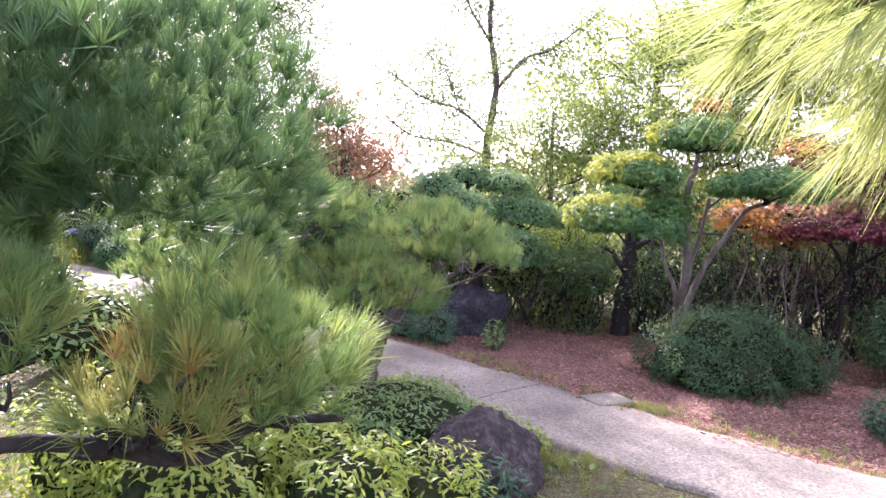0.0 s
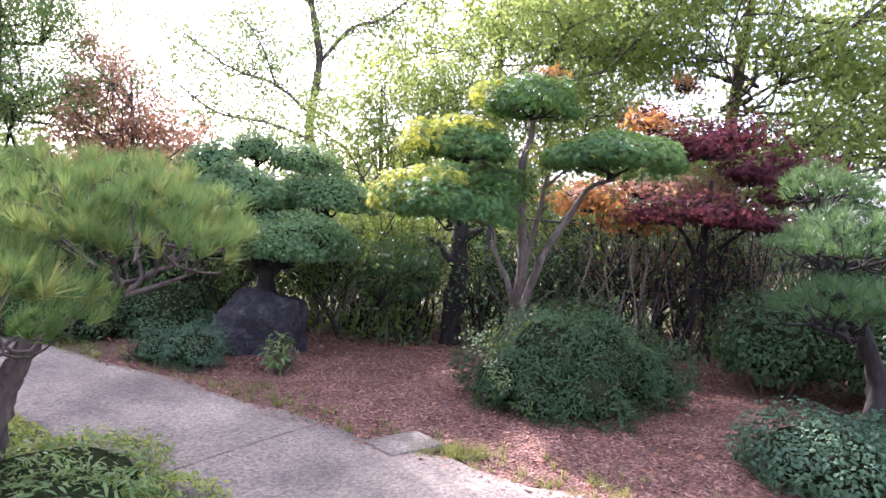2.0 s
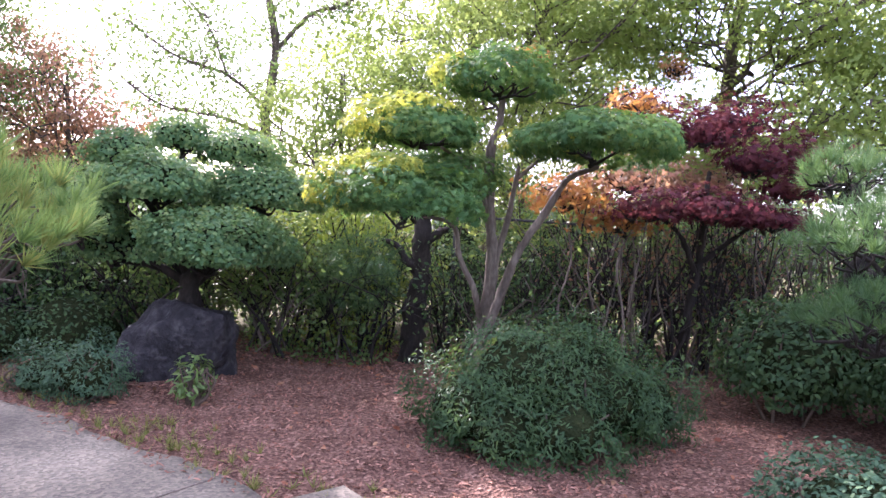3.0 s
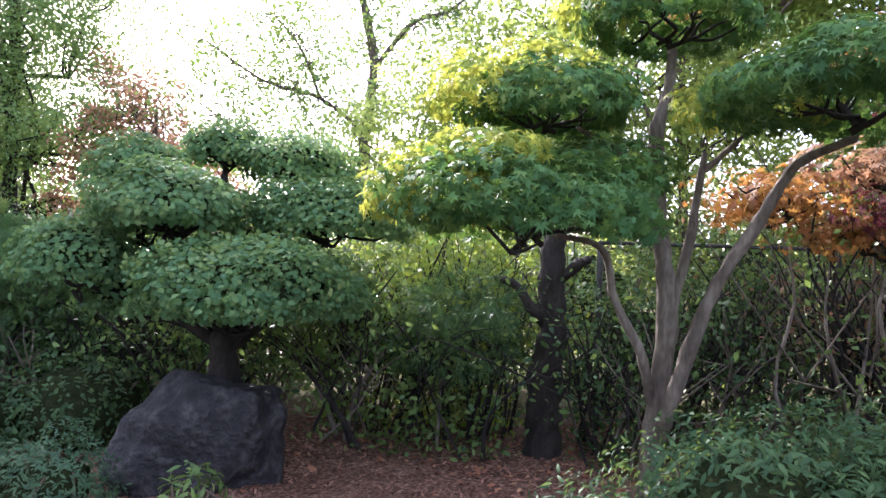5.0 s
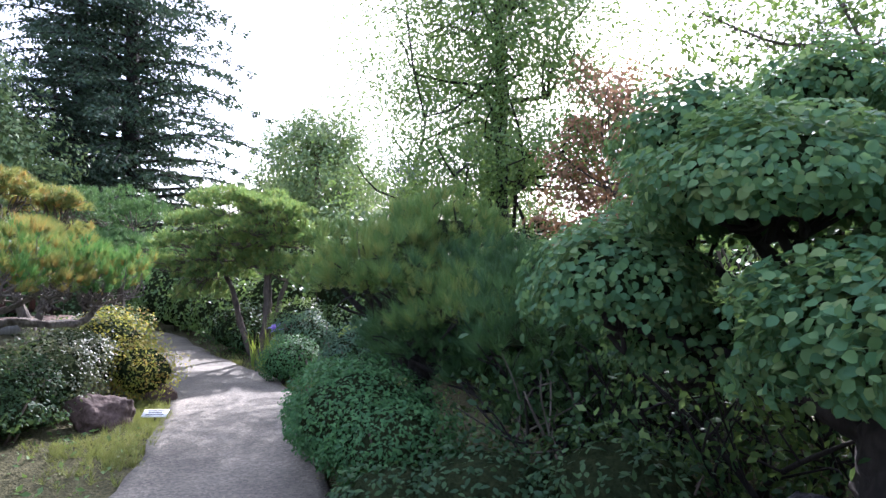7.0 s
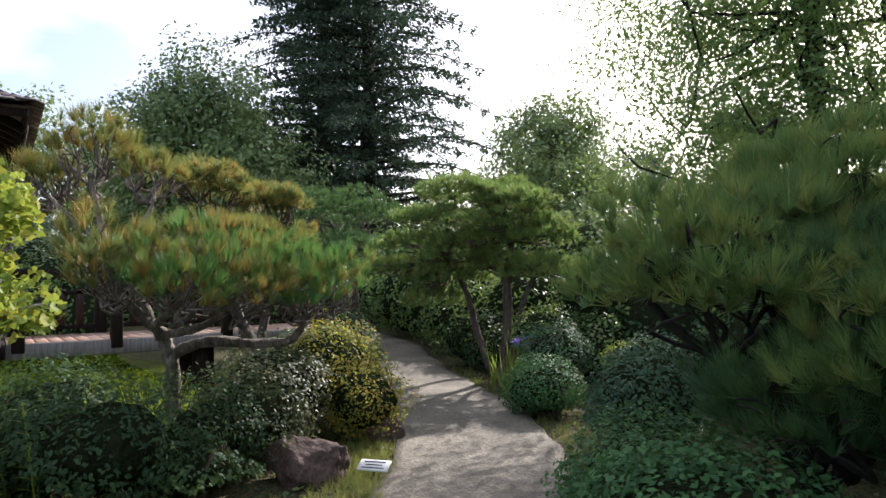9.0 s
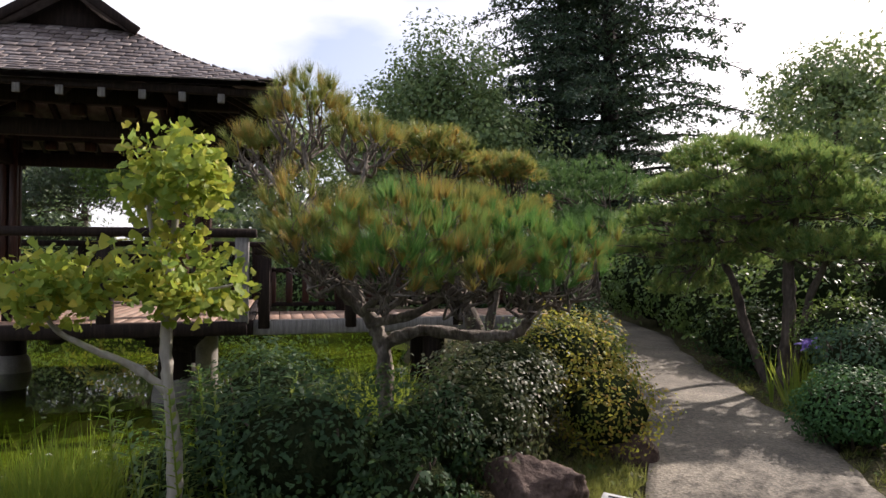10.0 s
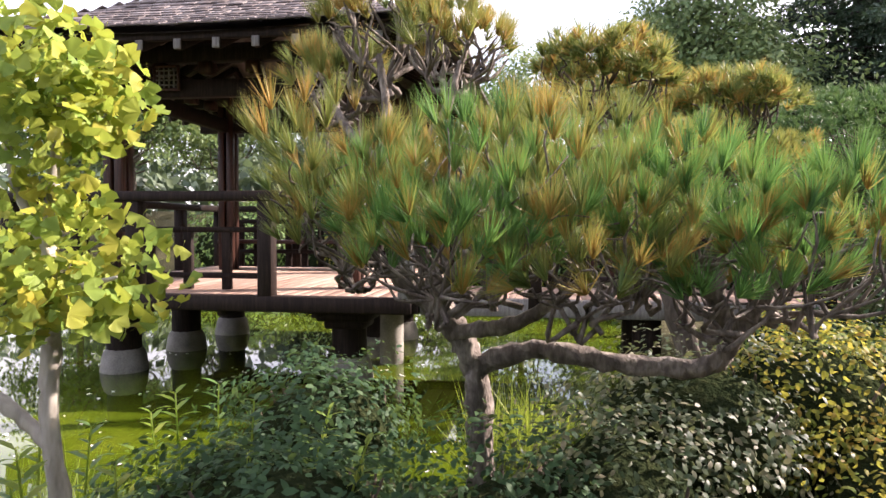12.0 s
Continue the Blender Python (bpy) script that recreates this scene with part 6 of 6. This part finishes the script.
    p("bench_seat", box((EDGE_X1 + 0.55, (EDGE_Y0 + EDGE_Y1) / 2, DECK_Z + 0.45), (0.4, 3.6, 0.06), 0.01), WOOD_RED)
    for y in np.arange(EDGE_Y0 + 0.35, EDGE_Y1 - 0.4, 0.28):
        p("baluster", beam((EDGE_X1 + 0.35, y, DECK_Z + 0.03), (EDGE_X1 + 0.35, y, DECK_Z + 0.8), 0.07, 0.1), WOOD)
    for y in np.arange(EDGE_Y0 + 0.45, EDGE_Y1 - 1.7, 0.45):
        p("baluster", beam((EDGE_X0 - 0.5, y, DECK_Z + 0.01), (EDGE_X0 - 0.5, y, DECK_Z + 0.68), 0.07, 0.1), WOOD)
    # piers in the water
    for x in (COLS[0][0], CX, COLS[2][0]):
        for y in (COLS[0][1] + 0.05, COLS[1][1] - 0.02):
            p("pier_base", tube([(x, y, WATER_Z - 0.4), (x, y, WATER_Z), (x, y, WATER_Z + 0.16), (x, y, WATER_Z + 0.24)], 0.29, 0.22, 20, 4, 0.004), CONCRETE, smooth=True)
            p("pier", tube([(x, y, WATER_Z - 0.5), (x, y, 0.1), (x, y, DECK_Z - 0.3)], 0.2, 0.19, 14, 2, 0.0), WOOD, smooth=True)
            p("pier_cap", joined([box((x, y, DECK_Z - 0.20), (0.78, 0.78, 0.1), 0.03), box((x, y, DECK_Z - 0.29), (0.6, 0.6, 0.1), 0.04), box((x, y, DECK_Z - 0.38), (0.46, 0.46, 0.1), 0.04)]), WOOD)
    # deck boards, one by one
    L = EDGE_X0 - EDGE_X1 - 0.16
    me = tri_mesh("board", *box((0, 0, 0), (L, 0.136, 0.035), 0.004), DECK)
    for i, y in enumerate(np.arange(EDGE_Y0 + 0.13, EDGE_Y1 - 0.08, 0.142)):
        ob = new("board", me)
        ob.parent = e
        ob.location = ((EDGE_X0 + EDGE_X1) / 2 - CX, y - CY, -0.012 + 0.002 * math.sin(i * 5.1))
    # shingles, course by course
    sm = tri_mesh("shingle", *box((0, 0, 0), (0.2, 0.17, 0.018), 0.003), SHINGLE)
    rest, made = [], 0
    courses = 15
    for side in (0, 1, 3, 2):
        ang = side * math.pi / 2
        rot = A([[math.cos(ang), -math.sin(ang), 0], [math.sin(ang), math.cos(ang), 0], [0, 0, 1]])
        for i in range(courses):
            s = (i + 0.35) / courses
            half = EAVE + 0.1 - s * (EAVE - 0.62)
            slope = math.atan2(prof(s + 0.05) - prof(s), 0.05 * (EAVE - 0.62)) - 0.09
            k = int(2 * half / 0.178)
            for j in range(k):
                yy = -half + (j + 0.5) * 2 * half / k
                up = 0.05 * (1 - s) ** 3 * abs(yy / half) ** 2
                m4 = Matrix(rot.tolist()).to_4x4() @ Matrix.Translation((half, yy, prof(s) + 0.02 + up - DECK_Z + rng.normal() * 0.003)) @ Matrix.Rotation(slope, 4, "Y") @ Matrix.Rotation(rng.normal() * 0.02, 4, "Z") @ Matrix.Scale(1, 4)
                if made < 300 and side == 0:
                    ob = new("shingle", sm)
                    ob.parent = rf
                    ob.matrix_basis = m4
                    made += 1
                else:
                    rest.append(m4)
    V0, F0 = box((0, 0, 0), (0.2, 0.17, 0.018), 0.0)
    R = A([[list(r) for r in m.to_3x3()] for m in rest])
    T = A([list(m.translation) for m in rest])
    V, F = stamp(V0, F0, T, R, np.ones(len(rest)))
    part("shingles", V, F, SHINGLE_ISL, rf, kind="stuff")


pavilion()


def bridge():
    e = thing("footbridge", "low timber footbridge with posts and railings over the pond", "bridge", at=(-10.4, 9.3, DECK_Z))
    o = A([-10.4, 9.3, DECK_Z])

    def p(name, VF, mat, label=""):
        return part(name, VF[0] - o, VF[1], mat, e, label)

    y0, y1, xn, xf = EDGE_Y1 + 0.06, 11.6, -9.85, -11.2
    for x in (xn, xf):
        p("edge_beam", beam((x, y0, DECK_Z - 0.085), (x, y1, DECK_Z - 0.085), 0.1, 0.17, 0.01), WOOD_GREY if x == xn else WOOD)
        for y in (y0 + 0.12, 8.78, 10.1, 11.4):
            p("post", beam((x, y, DECK_Z - 0.1), (x, y, DECK_Z + 0.78), 0.13, 0.13, 0.01), WOOD)
        p("top_rail", beam((x, y0, DECK_Z + 0.8), (x, y1, DECK_Z + 0.8), 0.15, 0.09, 0.012), WOOD)
    for z in (0.1, 0.56):
        p("rail", beam((xf, y0, DECK_Z + z), (xf, y1, DECK_Z + z), 0.06, 0.06), WOOD)
    for y in np.arange(y0 + 0.2, y1, 0.22):
        p("baluster", beam((xf, y, DECK_Z + 0.1), (xf, y, DECK_Z + 0.6), 0.06, 0.09), WOOD_RED)
    p("pier", tube([(-11.58, 6.98, WATER_Z - 0.5), (-11.58, 6.98, 0.0), (-11.58, 6.98, DECK_Z - 0.16)], 0.15, 0.15, 14, 2, 0.0), CONCRETE, "pale concrete pier")
    for y in (y0 + 2.2, y0 + 3.6):
        for x in (xn - 0.25, xf + 0.25):
            p("pier", tube([(x, y, WATER_Z - 0.5), (x, y, 0.0), (x, y, DECK_Z - 0.2)], 0.14, 0.14, 12, 2, 0.0), WOOD)
    me = tri_mesh("board", *box((0, 0, 0), (xn - xf - 0.11, 0.136, 0.035), 0.004), DECK)
    for y in np.arange(y0 + 0.08, y1, 0.142):
        ob = new("board", me)
        ob.parent = e
        ob.location = ((xn + xf) / 2 + 10.4, y - 9.3, -0.012)


bridge()

# ---- across the pond ----
for x, y, r, h, m in [(-17, -2, 2.2, 1.3, MIDLEAF), (-19, 2.5, 1.8, 1.2, YORANGE), (-20, 6, 2.0, 1.4, FARLEAF), (-18.5, 9.5, 1.8, 1.5, MIDLEAF), (-22, 0, 2.4, 2.0, FARLEAF), (-23, 9, 2.2, 2.0, FARGREY), (-16.5, 11.5, 1.6, 1.6, FARLEAF), (-15, 12.8, 1.2, 1.6, MIDLEAF)]:
    shrub("bank_shrub", "rounded shrub on the far bank of the pond", [(x - 8, y, 0.5, r, h * 1.6), (x - 8 + r * 0.7, y + 0.8, 0.4, r * 0.7, h * 1.2)] if x > -16 or x < -17 else [(x - 9.5, y, 0.5, r, h * 1.6)], 3000, RHOMB, 0.16, m, group="far bank shrubs", stems=0)
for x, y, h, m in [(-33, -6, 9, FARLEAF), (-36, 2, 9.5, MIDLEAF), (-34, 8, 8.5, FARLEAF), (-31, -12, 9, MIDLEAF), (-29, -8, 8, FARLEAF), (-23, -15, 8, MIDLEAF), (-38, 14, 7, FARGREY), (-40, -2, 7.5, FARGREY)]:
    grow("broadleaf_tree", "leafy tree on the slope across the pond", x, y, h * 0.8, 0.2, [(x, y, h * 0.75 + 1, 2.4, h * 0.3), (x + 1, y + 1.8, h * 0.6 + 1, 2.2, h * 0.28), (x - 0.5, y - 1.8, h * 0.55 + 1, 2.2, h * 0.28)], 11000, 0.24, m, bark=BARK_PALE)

# ---- small things ----

def fence():
    e = thing("chain_link_fence", "dark wire mesh fence behind the shrubs", "fence", at=(5.5, 9.9, 0))
    o = A([5.5, 9.9, 0])
    a, b = A([3.2, 10.0, 0]), A([8.6, 9.3, 0])
    for s in np.linspace(0, 1, 4):
        q = a * (1 - s) + b * s
        part("post", *(lambda VF: (VF[0] - o, VF[1]))(tube([q, q + A([0, 0, 0.8]), q + A([0, 0, 1.55])], 0.025, 0.025, 8, 2, 0)), METAL, e, smooth=True)
    d = unit(b - a)
    L = np.linalg.norm(b - a)
    w = []
    for k in np.arange(-1.5, L, 0.075):
        for sg in (1, -1):
            s0, s1 = (k, k + 1.5) if sg > 0 else (k + 1.5, k)
            z0, z1 = 0.03, 1.53
            lo, hi = min(s0, s1), max(s0, s1)
            if lo < 0 or hi > L:
                continue
            w.append(beam(a + d * s0 + A([0, 0, z0]) - o, a + d * s1 + A([0, 0, z1]) - o, 0.003, 0.003, 0))
    part("wire_mesh", *joined(w), METAL, e, kind="stuff")
    part("top_rail", *(lambda VF: (VF[0] - o, VF[1]))(beam(a + A([0, 0, 1.55]), b + A([0, 0, 1.55]), 0.03, 0.03)), METAL, e)


fence()


def bare_stems():
    e = thing("thicket", "thicket of bare pale stems under the red maple", "shrub", at=(5.3, 9.0, 0))
    o = A([5.3, 9.0, 0])
    for i in range(60):
        x, y = rng.uniform(4.2, 7.2), rng.uniform(8.3, 9.5)
        t = A([x + rng.normal() * 0.35, y + rng.normal() * 0.2, rng.uniform(1.1, 1.8)])
        st = [tube([A([x, y, -0.03]) - o, A([(x + t[0]) / 2 + rng.normal() * 0.12, y, t[2] * 0.4]) - o, A([t[0] + rng.normal() * 0.12, t[1], t[2] * 0.75]) - o, t - o], 0.016, 0.005, 5, 3)]
        for k in range(2):
            st.append(tube([A([(x + t[0]) / 2, y, t[2] * 0.45]) - o, t - o + rng.normal(size=3) * 0.35], 0.008, 0.003, 4, 3))
        part("stem", *joined(st), BARK_PALE if i % 3 == 0 else BARK_DARK, e, smooth=True)
    pos = np.column_stack([rng.uniform(4.1, 7.3, 2600), rng.uniform(8.3, 9.6, 2600), rng.random(2600) ** 0.8 * 1.7]) - o
    part("foliage", *leaves_on(pos, unit(rng.normal(size=pos.shape)), RHOMB, 0.06, 1.0), MIDLEAF, e)


bare_stems()


def understory(label, x0, x1, y0, y1, n, high, leaves, mat, pale=3):
    """Crooked upright stems with thin backlit leaf."""
    e = thing("understory_shrub", label, "shrub", "undergrowth behind the bed", ((x0 + x1) / 2, (y0 + y1) / 2, 0))
    o = A(e.location)
    tips, light, dark = [], [], []
    for i in range(n):
        x, y = rng.uniform(x0, x1), rng.uniform(y0, y1)
        z = float(land(x, y)) - 0.03
        h = high * rng.uniform(0.6, 1.1)
        bend = rng.normal(size=2) * 0.34
        pts = [A([x, y, z]), A([x + bend[0] * 0.3 + rng.normal() * 0.05, y, z + h * 0.35]), A([x + bend[0] * 0.8, y + bend[1] * 0.5, z + h * 0.7]), A([x + bend[0] * 1.4, y + bend[1], z + h])]
        out = light if i % pale == 0 else dark
        out.append(tube([q - o for q in pts], rng.uniform(0.007, 0.024), 0.004, 5, 3))
        for k in range(4):
            b = pts[1] + (pts[2] - pts[1]) * rng.random()
            t = b + A([rng.normal() * 0.28, rng.normal() * 0.2, rng.uniform(0.1, 0.5) * high])
            out.append(tube([b - o, (b + t) / 2 - o + rng.normal(size=3) * 0.05, t - o], 0.007, 0.003, 4, 2))
            tips += [(b + t) / 2, t]
        tips += [pts[2], pts[3]]
    tips = A(tips)
    pos = tips[rng.integers(0, len(tips), leaves)] + rng.normal(size=(leaves, 3)) * A([0.14, 0.14, 0.16])
    pos[:, 2] = np.maximum(pos[:, 2], land(pos[:, 0], pos[:, 1]) + 0.02)
    low = np.column_stack([rng.uniform(x0, x1, leaves // 4), rng.uniform(y0, y1, leaves // 4), rng.random(leaves // 4) ** 2 * 0.4])
    pos = np.vstack([pos, low + A([0, 0, 0.02])]) - o
    part("foliage", *leaves_on(pos, unit(rng.normal(size=pos.shape)), OVAL, 0.055, 1.0), mat, e)
    part("stem_growth", *joined(dark), BARK_DARK, e, smooth=True, kind="stuff")
    part("stem_growth", *joined(light), BARK_PALE, e, smooth=True, kind="stuff")


for lab, x0, x1, y0, y1, n, high, k, m, pl in [
        ("open undergrowth of dark stems with backlit leaves", 1.0, 2.4, 9.2, 10.1, 30, 1.25, 2600, MIDLEAF, 6),
        # lime leaf colour here stands in for sun shining through from behind
        ("thin yellow-lit undergrowth behind the mulch bed", 1.0, 2.6, 9.9, 10.7, 26, 1.5, 3600, LIME, 5),
        ("dark undergrowth beside the pale maple trunks", 2.9, 4.4, 9.0, 9.9, 36, 1.2, 2600, DARKLEAF, 5),
        ("shady twiggy undergrowth below the clipped tree", -1.2, 0.5, 9.5, 10.3, 34, 1.1, 2400, DARKLEAF, 7),
        ("bare-stemmed brush along the wire fence", 4.3, 6.8, 8.9, 9.8, 60, 1.7, 1800, AUTUMN, 2)]:
    understory(lab, x0, x1, y0, y1, n, high, k, m, pl)


def plant_label():
    x, y = -5.0, 9.68
    z = float(land(x, y))
    e = thing("plant_label", "small white slanted plant label on a stake", "sign", at=(x, y, z))
    V, F = box((0, 0, 0), (0.22, 0.11, 0.012), 0.003)
    pl = part("plate", V, F, PLATE, e)
    pl.location, pl.rotation_euler = (0, 0, 0.1), (radians(24), 0, radians(40))
    for i, w in enumerate((0.15, 0.12, 0.16)):
        V, F = box((0, 0.03 - 0.03 * i, 0.007), (w, 0.008, 0.002), 0)
        part("text_bar", V, F, BARK_DARK, pl)
    part("stake", *beam((0, 0, -0.05), (0, 0, 0.095), 0.015, 0.015, 0.002), METAL, e)


plant_label()


def slab():
    V, F = box((0, 0, 0), (0.42, 0.3, 0.05), 0.012)
    ob = new("stone_slab", tri_mesh("stone_slab", V, F, PATH))
    ob.location, ob.rotation_euler = (1.62, 5.9, 0.03), (0, 0, radians(28))
    tagged(ob, "flat square stone slab let into path edge", "slab")


slab()


def sprigs():
    """Upright leafy shoots along the pond bank."""
    for i in range(30):
        x, y = rng.uniform(-6.0, -5.0), rng.uniform(7.2, 8.2)
        z = float(land(x, y))
        h = rng.uniform(0.35, 0.75)
        e = thing("leafy_shoot", "upright green shoot with paired pale leaves", "plant", "shoots on the pond bank", (x, y, z))
        tip = A([rng.normal() * 0.08, rng.normal() * 0.08, h])
        part("stem", *tube([(0, 0, -0.02), tip * 0.5 + A([0.02, 0, 0]), tip], 0.006, 0.003, 5, 4), LIME, e, smooth=True)
        k = int(h / 0.035)
        pos = np.repeat(np.linspace(0.25, 1, k)[:, None] * tip, 2, 0)
        a = np.repeat(np.arange(k) * 1.57, 2) + np.tile([0, math.pi], k)
        al = np.stack([np.cos(a), np.sin(a), 0.55 + 0 * a], -1)
        part("foliage", *stamp(*LANCE, pos, frames_for(A([0, 0, 1.0]) - 0.3 * al, al), np.full(len(pos), 0.08) * (0.6 + 0.6 * rng.random(len(pos)))), LIME if i % 4 else MIDLEAF, e)


sprigs()


def iris():
    x, y = -7.1, 12.75
    e = thing("iris_clump", "clump of sword leaves with a purple iris flower", "plant", at=(x, y, float(land(x, y))))
    pos = rng.normal(size=(30, 3)) * A([0.15, 0.15, 0])
    part("foliage", *needles(pos, np.tile(A([0, 0, 1.0]), (30, 1)), 4, 0.5, 0.025, 0.25), LIME, e)
    part("flower", *stamp(*OVAL, A([0, 0, 0.58]) + rng.normal(size=(16, 3)) * 0.03, frames_for(rng.normal(size=(16, 3))), np.full(16, 0.09)), IRIS, e, "purple petals")
    part("stalk", *tube([(0, 0, 0), (0.01, 0, 0.3), (0, 0, 0.57)], 0.008, 0.006, 5, 3), LIME, e, smooth=True)


iris()


def slatted_bench():
    x, y = -9.6, 16.0
    e = thing("slatted_bench", "pale weathered slatted bench seen through pine trunks", "bench", at=(x, y, float(land(x, y))))
    for i in range(7):
        part("slat", *box((0, -0.25 + 0.02 * i, 0.45 + 0.085 * i), (2.2, 0.035, 0.06), 0.008), WOOD_GREY, e)
    for i in range(4):
        part("seat_slat", *box((0, -0.75 + 0.13 * i, 0.42), (2.2, 0.1, 0.03), 0.008), WOOD_GREY, e)
    for sx in (-1, 1):
        part("leg", *beam((sx * 1.0, -0.7, 0), (sx * 1.0, -0.7, 0.42), 0.07, 0.07), WOOD, e)
        part("leg", *beam((sx * 1.0, -0.2, 0), (sx * 1.0, -0.1, 1.05), 0.07, 0.07), WOOD, e)
    e.rotation_euler = (0, 0, radians(35))


slatted_bench()


def scatter():
    # bark chips and fallen leaves on the mulch
    n = 12000
    x, y = rng.uniform(-0.8, 6.5, n), rng.uniform(4.6, 10.2, n)
    gap = path_gap(x, y)
    ok = ((y - 5.0) + (x - 1.3) * 0.85 > 0.1) & (gap > 0.5 + 0.1 * np.sin(x * 5) * np.sin(y * 4))
    x, y, gap = x[ok], y[ok], gap[ok]
    pos = np.column_stack([x, y, np.where(gap < 0.68, 0.042, land(x, y) + 0.006)])
    fr = frames_for(A([0, 0, 1.0]) + rng.normal(size=pos.shape) * 0.35)
    chip = (A([[-0.5, -0.12, 0], [0.5, -0.16, 0.05], [0.42, 0.14, 0.02], [-0.4, 0.12, 0.07], [0, 0, 0.16]]), A([[0, 1, 4], [1, 2, 4], [2, 3, 4], [3, 0, 4]]))
    tagged(part("bark_chips", *stamp(*chip, pos, fr, 0.035 * (0.5 + rng.random(len(pos)))), CHIP), "scattered reddish bark chips and needles", "mulch", kind="stuff")
    n = 4200
    x, y = rng.uniform(-1, 6, n), rng.uniform(4.5, 10.3, n)
    ok = ((y - 5.0) + (x - 1.3) * 0.85 > 0.0) & ((rng.random(n) < 0.12) | (y + 0.5 * np.sin(x * 3) > 8.5))
    x, y = x[ok], y[ok]
    pos = np.column_stack([x, y, land(x, y) + 0.015])
    tagged(part("fallen_leaves", *stamp(*OVAL, pos, frames_for(A([0, 0, 1.0]) + rng.normal(size=pos.shape) * 0.4), 0.05 * (0.6 + 0.7 * rng.random(len(pos)))), DRY), "dry fallen autumn leaves on the ground", "leaves", kind="stuff")
    # low leafy litter over the planted ground
    n = 26000
    x, y = rng.uniform(-12, 7, n), rng.uniform(1.5, 16, n)
    ok = (path_gap(x, y) > 0.72) & (pond_depth(x, y) < -0.1) & ~(((y - 5.0) + (x - 1.3) * 0.85 > -0.1) & (x > -0.9) & (y < 9.2)) & (np.hypot(x, y) > 1.5)
    x, y = x[ok], y[ok]
    pos = np.column_stack([x, y, land(x, y) + rng.random(len(x)) * 0.04])
    tagged(part("ground_plants", *stamp(*RHOMB, pos, frames_for(A([0, 0, 1.0]) + rng.normal(size=pos.shape) * 0.6), 0.05 * (0.5 + rng.random(len(pos)))), MIDLEAF), "low green plants and leaf litter on the beds", "plants", kind="stuff")
    # grass along the path's edges
    k = rng.integers(8, len(PATH_LINE) - 25, 900)
    side = rng.choice([-1, 1], 900)
    T = unit(np.gradient(PATH_LINE, axis=0))[k]
    q = PATH_LINE[k] + np.stack([-T[:, 1], T[:, 0]], -1) * (side * (0.66 + np.abs(rng.normal(size=900)) * 0.2))[:, None] + rng.normal(size=(900, 2)) * 0.08
    left = (T[:, 0] * 0 + side) < 0
    keep = left | (q[:, 0] < -4) | (rng.random(900) < 0.05)
    tufts_of_grass("path_edge_grass", "short yellow-green grass along the path edge", q[keep], 12, 0.085, 0.006, GRASS, 0.6)
    for cx, cy, sx, k in [(-6.9, 12.0, 0.5, 240), (-8.9, 12.75, 0.5, 160), (-4.9, 9.55, 0.35, 260), (-5.6, 9.9, 0.3, 200), (-4.2, 8.9, 0.35, 260), (1.9, 5.75, 0.14, 60), (0.9, 4.35, 0.25, 120)]:
        c = np.column_stack([rng.normal(cx, sx, k), rng.normal(cy, sx * 0.6, k)])
        c = c[path_gap(c[:, 0], c[:, 1]) > 0.6]
        tufts_of_grass("grass_patch", "thin yellow-green grass beside the path", c, 12, 0.09, 0.006, GRASS, 0.6)
    # reeds at the pond
    c = np.column_stack([rng.normal(-5.35, 0.16, 80), rng.normal(6.86, 0.16, 80)])
    tufts_of_grass("reeds", "tall yellow-green reeds by the pond", c, 14, 0.46, 0.012, LIME, 0.25, category="plant")
    c = np.column_stack([rng.normal(-7.1, 0.16, 50), rng.normal(8.72, 0.12, 50)])
    tufts_of_grass("reeds", "yellow-green reeds on the shore behind the pine", c, 14, 0.5, 0.012, LIME, 0.25, category="plant")
    # floating petals and leaves on the water
    n = 190
    x, y = rng.uniform(-12, -6.6, n), rng.uniform(2.5, 9, n)
    ok = pond_depth(x, y) > 0.3
    pos = np.column_stack([x, y, np.full(n, WATER_Z + 0.004)])[ok]
    tagged(part("floating_leaves", *stamp(*OVAL, pos, frames_for(np.tile(A([0, 0, 1.0]), (len(pos), 1))), 0.055 * (0.4 + rng.random(len(pos)))), PLATE), "pale leaves floating on the pond", "leaves", kind="stuff")


scatter()
